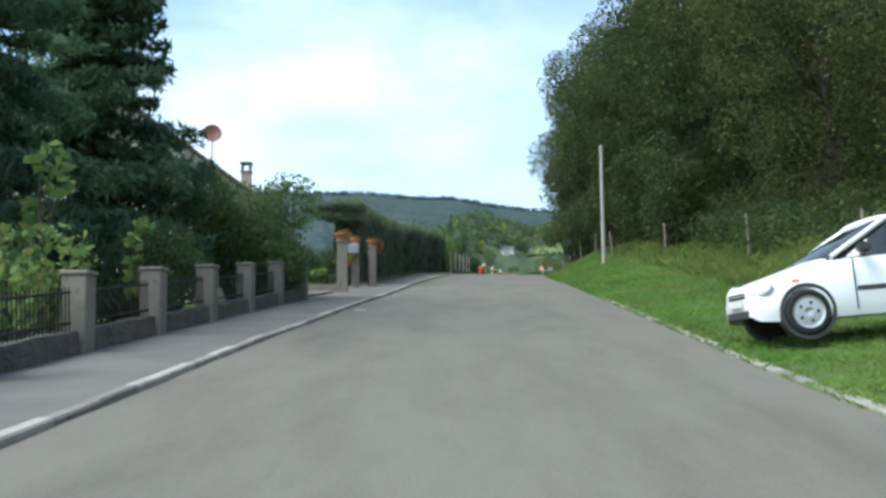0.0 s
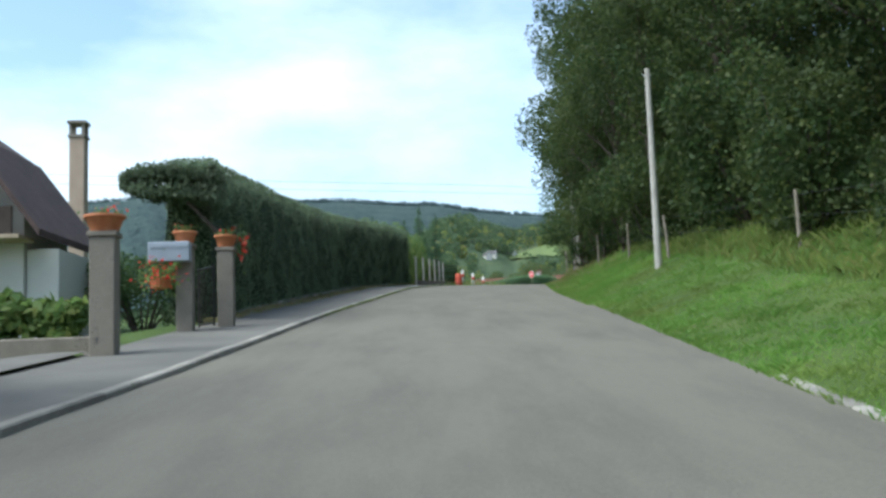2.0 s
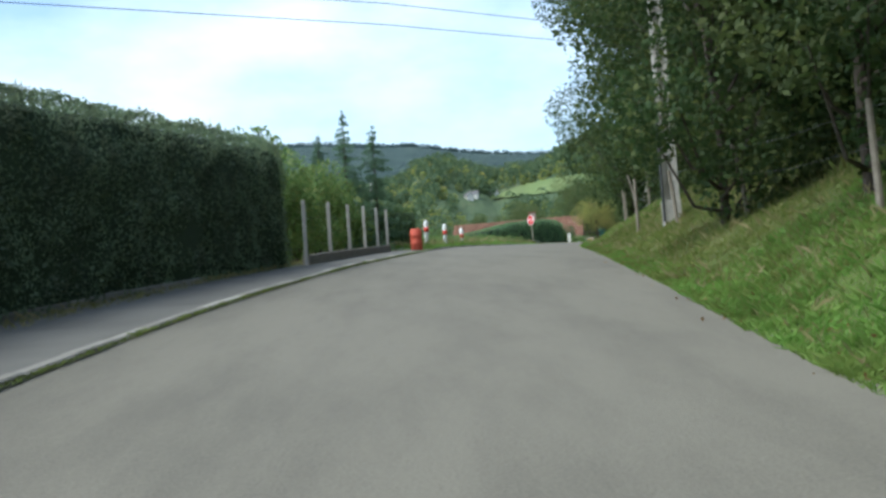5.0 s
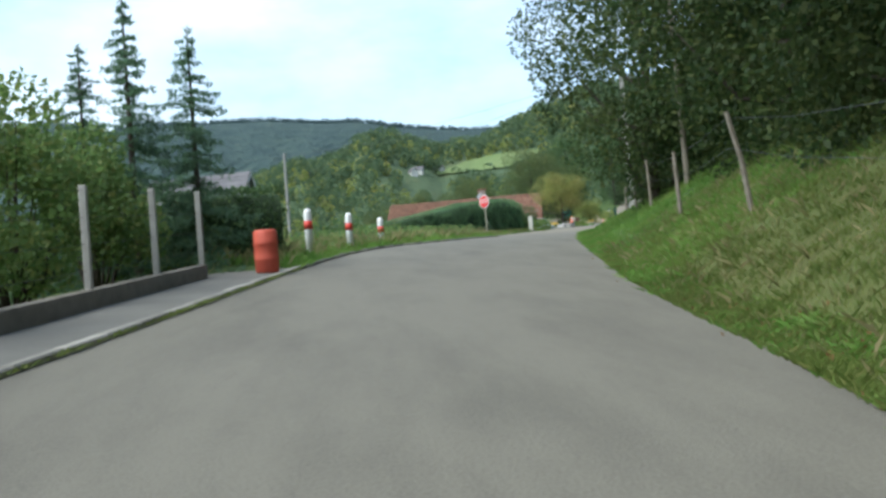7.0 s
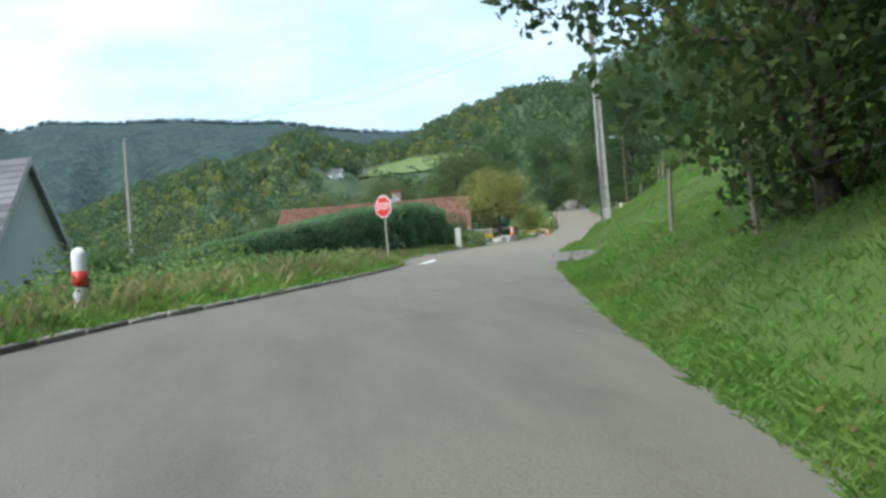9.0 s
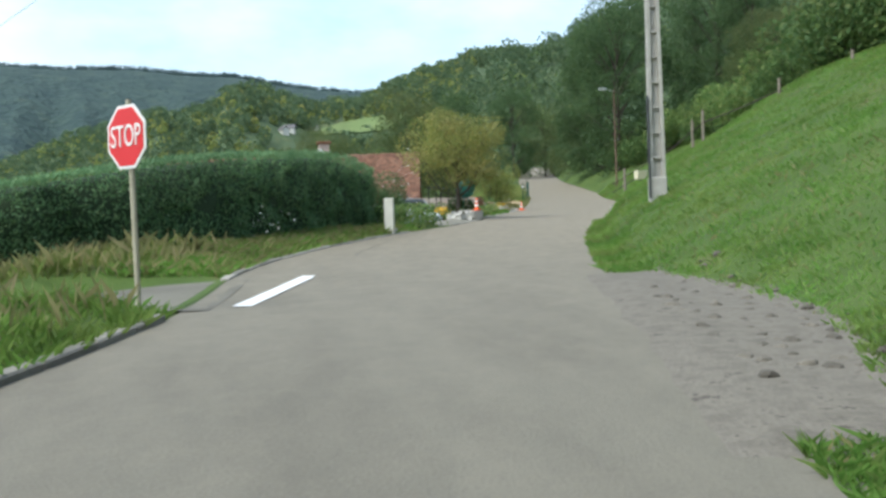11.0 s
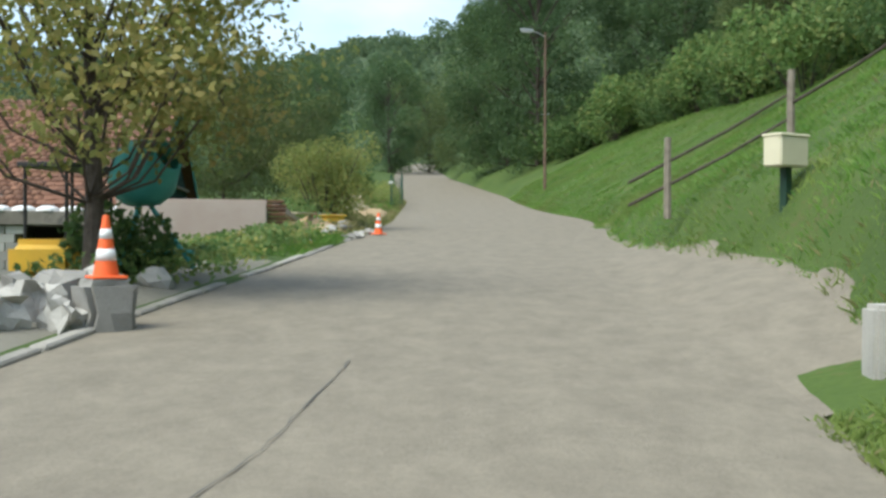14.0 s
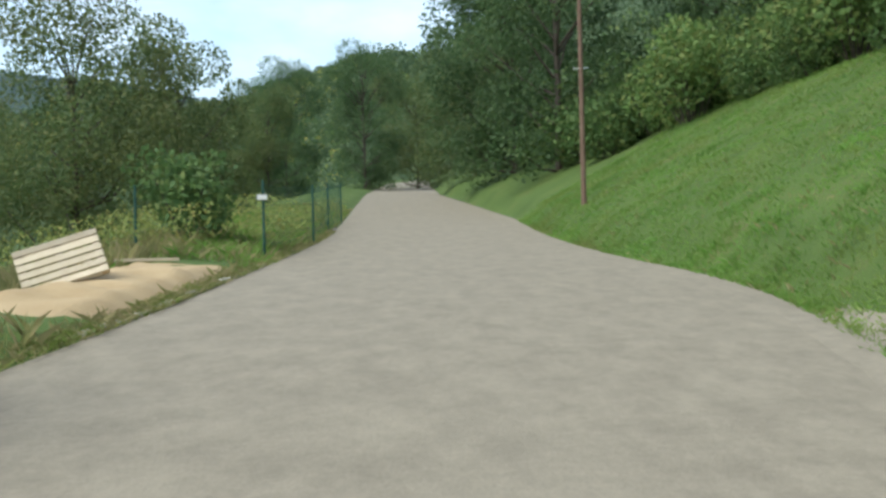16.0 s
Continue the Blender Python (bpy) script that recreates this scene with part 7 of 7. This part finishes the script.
# ---- trees of the yard and the lane ----
broad_tree("walnut_tree", "spreading tree with yellowing leaves over the yard", (23.05, 157.4, h1(23.05, 157.4) - 0.1), 4.4, 2.45, 1.9, 12500, 0.11, LEAF_TURNED, 141, 40, girth=2.6)
shrub("elder_shrub", "tall loose shrub with yellowing leaves beside the cone", (29.0, 173.6, h1(29.0, 173.6)), 1.6, 1.4, 2.8, 12000, 0.075, LEAF_AUTUMN, 142, lobes_n=20)
shrub("elder_shrub", "dense green shrub next to the lane fence", (33.8, 190, h1(33.8, 190)), 1.6, 2.0, 2.2, 1800, 0.17, LEAF, 143)
shrub("elder_shrub", "leafy shrub in front of the boulders", (23.3, 158.6, h1(23.3, 158.6)), 0.8, 1.0, 1.0, 1300, 0.12, LEAF, 144)
lane_a = broad_tree("lane_tree", "round-headed tree beside the lane", (30.6, 214, h1(30.6, 214) - 0.2), 10.8, 6.0, 0.6, 22000, 0.2, LEAF_LANE, 145, 24, 0, "trees along the lane")
lane_b = broad_tree("lane_tree", "light green tree beside the lane", (35.5, 222, h1(35.5, 222) - 0.2), 10, 4.0, 0.8, 14000, 0.19, LEAF_LANE, 146, 20, 0, "trees along the lane")
lane_c = broad_tree("lane_tree", "tall dark tree closing the lane", (52.8, 213, h1(52.8, 213) - 0.2), 17, 5.4, 0.3, 28000, 0.22, LEAF_DARK, 147, 40, 0, "trees along the lane")
for x, y, src, a, s in ((24.5, 200, lane_b, 30, 0.6), (19, 208, lane_a, 120, 0.8), (38.5, 232, lane_a, 200, 0.65), (43.5, 246, lane_b, 80, 0.85), (45.5, 262, lane_c, 50, 0.6), (24, 232, lane_a, 10, 0.9), (55, 224, lane_c, 130, 1.0), (57.5, 238, lane_a, 60, 0.9),
                        (54, 258, lane_c, 20, 0.75), (62, 268, lane_a, 300, 1.0), (60, 205, lane_c, 210, 1.0), (66, 192, lane_a, 90, 1.0), (58, 186, lane_b, 260, 0.7), (70, 176, lane_a, 170, 0.9), (66, 164, lane_b, 20, 0.9), (61, 152, lane_b, 110, 0.8),
                        (70, 150, lane_a, 40, 1.0), (57, 173, lane_b, 330, 0.45), (51, 284, lane_c, 20, 0.9), (40, 282, lane_a, 20, 1.0), (30, 262, lane_b, 20, 1.0), (14, 226, lane_b, 120, 1.0), (9, 205, lane_a, 220, 0.75), (58, 140, lane_a, 20, 0.9), (64, 128, lane_c, 20, 0.8),
                        (47, 128, lane_b, 70, 0.5), (55, 116, lane_c, 20, 0.8)):
    put_copy(src, x, y, a, s)


slope_a = shrub("slope_shrub", "rounded bush at the top of the meadow", (47, 176, h1(47, 176)), 2.6, 2.4, 3.6, 2600, 0.24, LEAF_LIGHT, 150, "bushes above the meadow", 12)
slope_b = shrub("slope_shrub", "dark bush at the foot of the wood", (45, 152, h1(45, 152)), 2.4, 2.6, 3.2, 2400, 0.24, LEAF, 151, "bushes above the meadow", 12)
rs = random.Random(9)
edge_of = curve([(100, 15), (126, 14), (150, 10), (185, 9.5), (195, 7.5), (205, 6), (260, 5)])
for i in range(72):
    y = 124 + i * 1.3 + rs.uniform(-1, 1)
    x = float(road_right(y)) + float(edge_of(y)) + rs.uniform(0.5, 5.5)
    put_copy(slope_a if i % 3 == 0 else slope_b, x, y, rs.uniform(0, 360), rs.uniform(0.55, 1.25))
for x, y, s in ((53.0, 208, 1.0), (55, 207.5, 1.2), (53.6, 212, 1.1), (55.5, 214, 1.4), (55.6, 219, 1.2), (57, 226, 1.3), (57.5, 231, 1.2)):
    put_copy(slope_b, x, y, x * 40, s)
for i in range(22):
    y = 124 + i * 4.4
    put_copy((lane_a, lane_b, lane_c)[i % 3], float(road_right(y)) + float(edge_of(y)) + rs.uniform(5, 14), y, rs.uniform(0, 360), rs.uniform(0.55, 0.9))


# ---- far woods, meadow, hamlet ----
def hill_point(b, d):
    b, d = np.radians(np.atleast_1d(np.asarray(b, float))), np.atleast_1d(np.asarray(d, float))
    return np.stack([VIEW[0] - np.sin(b) * d, VIEW[1] + np.cos(b) * d, 10 + hill_height(b, d)], 1)


def far_trees(label, b, d, per, crown, leaf_size, mat, seed):
    g = np.random.default_rng(seed)
    p = hill_point(b, d)
    n = len(p)
    s = g.uniform(0.7, 1.3, n)
    dirs = g.normal(size=(n * per, 3))
    dirs /= np.linalg.norm(dirs, axis=1)[:, None]
    c = np.repeat(p, per, 0) + dirs * (crown * 0.55, crown * 0.55, crown * 0.75) * np.repeat(s, per)[:, None] + np.stack([np.zeros(n * per), np.zeros(n * per), np.repeat(s, per) * crown * 0.7], 1)
    v, f = cards(g, c, leaf_size * np.repeat(np.clip(np.atleast_1d(d) / 500, 0.42, 1.2), per)[:, None], 0.75)
    return tagged(mesh_object("far_wood", v, f, mat), label, "wood", "", "stuff")


g = np.random.default_rng(200)
n = 2600
b = g.uniform(-76, -6, n)
far_trees("mixed wood on the near hillside", b, g.uniform(0, 1, n) ** 0.7 * 320 + 110, 60, 6, 1.5, LEAF_FAR, 201)
n = 700
far_trees("lighter trees scattered through the hillside wood", g.uniform(-70, -5, n), g.uniform(110, 430, n), 50, 5, 1.4, LEAF_LIGHT, 202)


def distance_at(b, angle):
    """How far off the slope stands at an angle above the horizon."""
    d = np.arange(300.0, 850.0, 4.0)
    seen = np.degrees(np.arctan(hill_height(np.radians(np.full(len(d), b)), d) / d))
    return float(d[np.argmax(seen >= angle)]) if (seen >= angle).any() else 850.0


CLEAR_B = np.linspace(-11.0, -4.6, 24)
CLEAR_LOW = np.array([distance_at(k, np.interp(k, [-11, -8.7, -6.8, -4.6], [6.75, 6.3, 6.2, 6.15])) for k in CLEAR_B])
CLEAR_TOP = np.array([distance_at(k, np.interp(k, [-11, -8.7, -6.8, -4.6], [7.2, 7.15, 6.9, 6.3])) for k in CLEAR_B])


def clearing(b):
    """The near and far side of the hill meadow at a bearing."""
    return np.interp(b, CLEAR_B, CLEAR_LOW), np.interp(b, CLEAR_B, CLEAR_TOP)


n = 6500
b, d = g.uniform(-32, 62, n), 190 + 690 * g.uniform(0, 1, n) ** 0.6
c0, c1 = clearing(b)
keep = ~((b > -11) & (b < -4.6) & (d > c0 - 28) & (d < c1 + 4)) & ~((b > -5.2) & (b < -2.2) & (d > 520) & (d < 600))
far_trees("wooded slopes across the valley", b[keep], d[keep], 64, 6.5, 1.7, LEAF_FAR, 203)
n = 900
b, d = g.uniform(-14, 12, n), g.uniform(260, 820, n)
c0, c1 = clearing(b)
keep = ~((b > -11) & (b < -4.6) & (d > c0 - 28) & (d < c1 + 4)) & ~((b > -5.2) & (b < -2.2) & (d > 520) & (d < 600))
far_trees("yellowing trees scattered over the valley slopes", b[keep], d[keep], 64, 5.0, 1.5, LEAF_AUTUMN, 204)
n = 5000
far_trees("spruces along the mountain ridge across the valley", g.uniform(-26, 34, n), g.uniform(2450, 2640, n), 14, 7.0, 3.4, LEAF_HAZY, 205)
mv = []
for bb in CLEAR_B:
    c0, c1 = clearing(bb)
    mv.append(hill_point([bb] * 10, np.linspace(c0, c1, 10)) + (0, 0, 1.5))
k = 10
i = (np.arange(23)[:, None] * k + np.arange(9)).ravel()
tagged(mesh_object("meadow", np.concatenate(mv), np.stack([i, i + k, i + k + 1, i + 1], 1), MEADOW, smooth_shade=True), "pale green hill meadow across the valley", "meadow", "", "structure")
for bb, tn in ((-3.3, 20), (-3.8, 70), (-5.0, 40)):
    p = hill_point(bb, distance_at(bb, 6.3))[0]
    gable_house("house", "small white house in the far hamlet", (p[0], p[1], p[2] + 1.0), tn, 4.2, 6, 2.6, 4.6, PLASTER, ROOF_GREY, 0.4)

# ---- overhead wires ----
for nm, pts_ in (("upper overhead line across the hedge", [(9.25, 74.3, 12.9), (3, 69, 12.35), (-5, 64, 11.85), (-30, 52, 11.3)]),
                 ("lower overhead line across the hedge", [(9.25, 74.3, 12.5), (3, 69, 11.95), (-5, 64, 11.5), (-30, 52, 10.9)]),
                 ("line from the pylon over the junction", [(23.4, 136.6, h1(23.4, 136.6) + 9.3), (13, 139, 18.8), (-2, 146, 18.6), (-40, 170, 21)]),
                 ("overhead line from the pylon towards the house", [(23.4, 136.6, h1(23.4, 136.6) + 9.4), (8, 146, 19.6), (-0.6, 159.6, 18.2)]),
                 ("overhead line from the pylon to the wood pole", [(23.4, 136.6, h1(23.4, 136.6) + 9.2), (20, 121, 19.2), (14.85, 99.5, h1(14.95, 99.5) + 7.6)])):
    loose("overhead_cable", nm, "cable", (0, 0, 0), 0, tube(pts_, 0.008, 5), WIRE, "overhead cables")
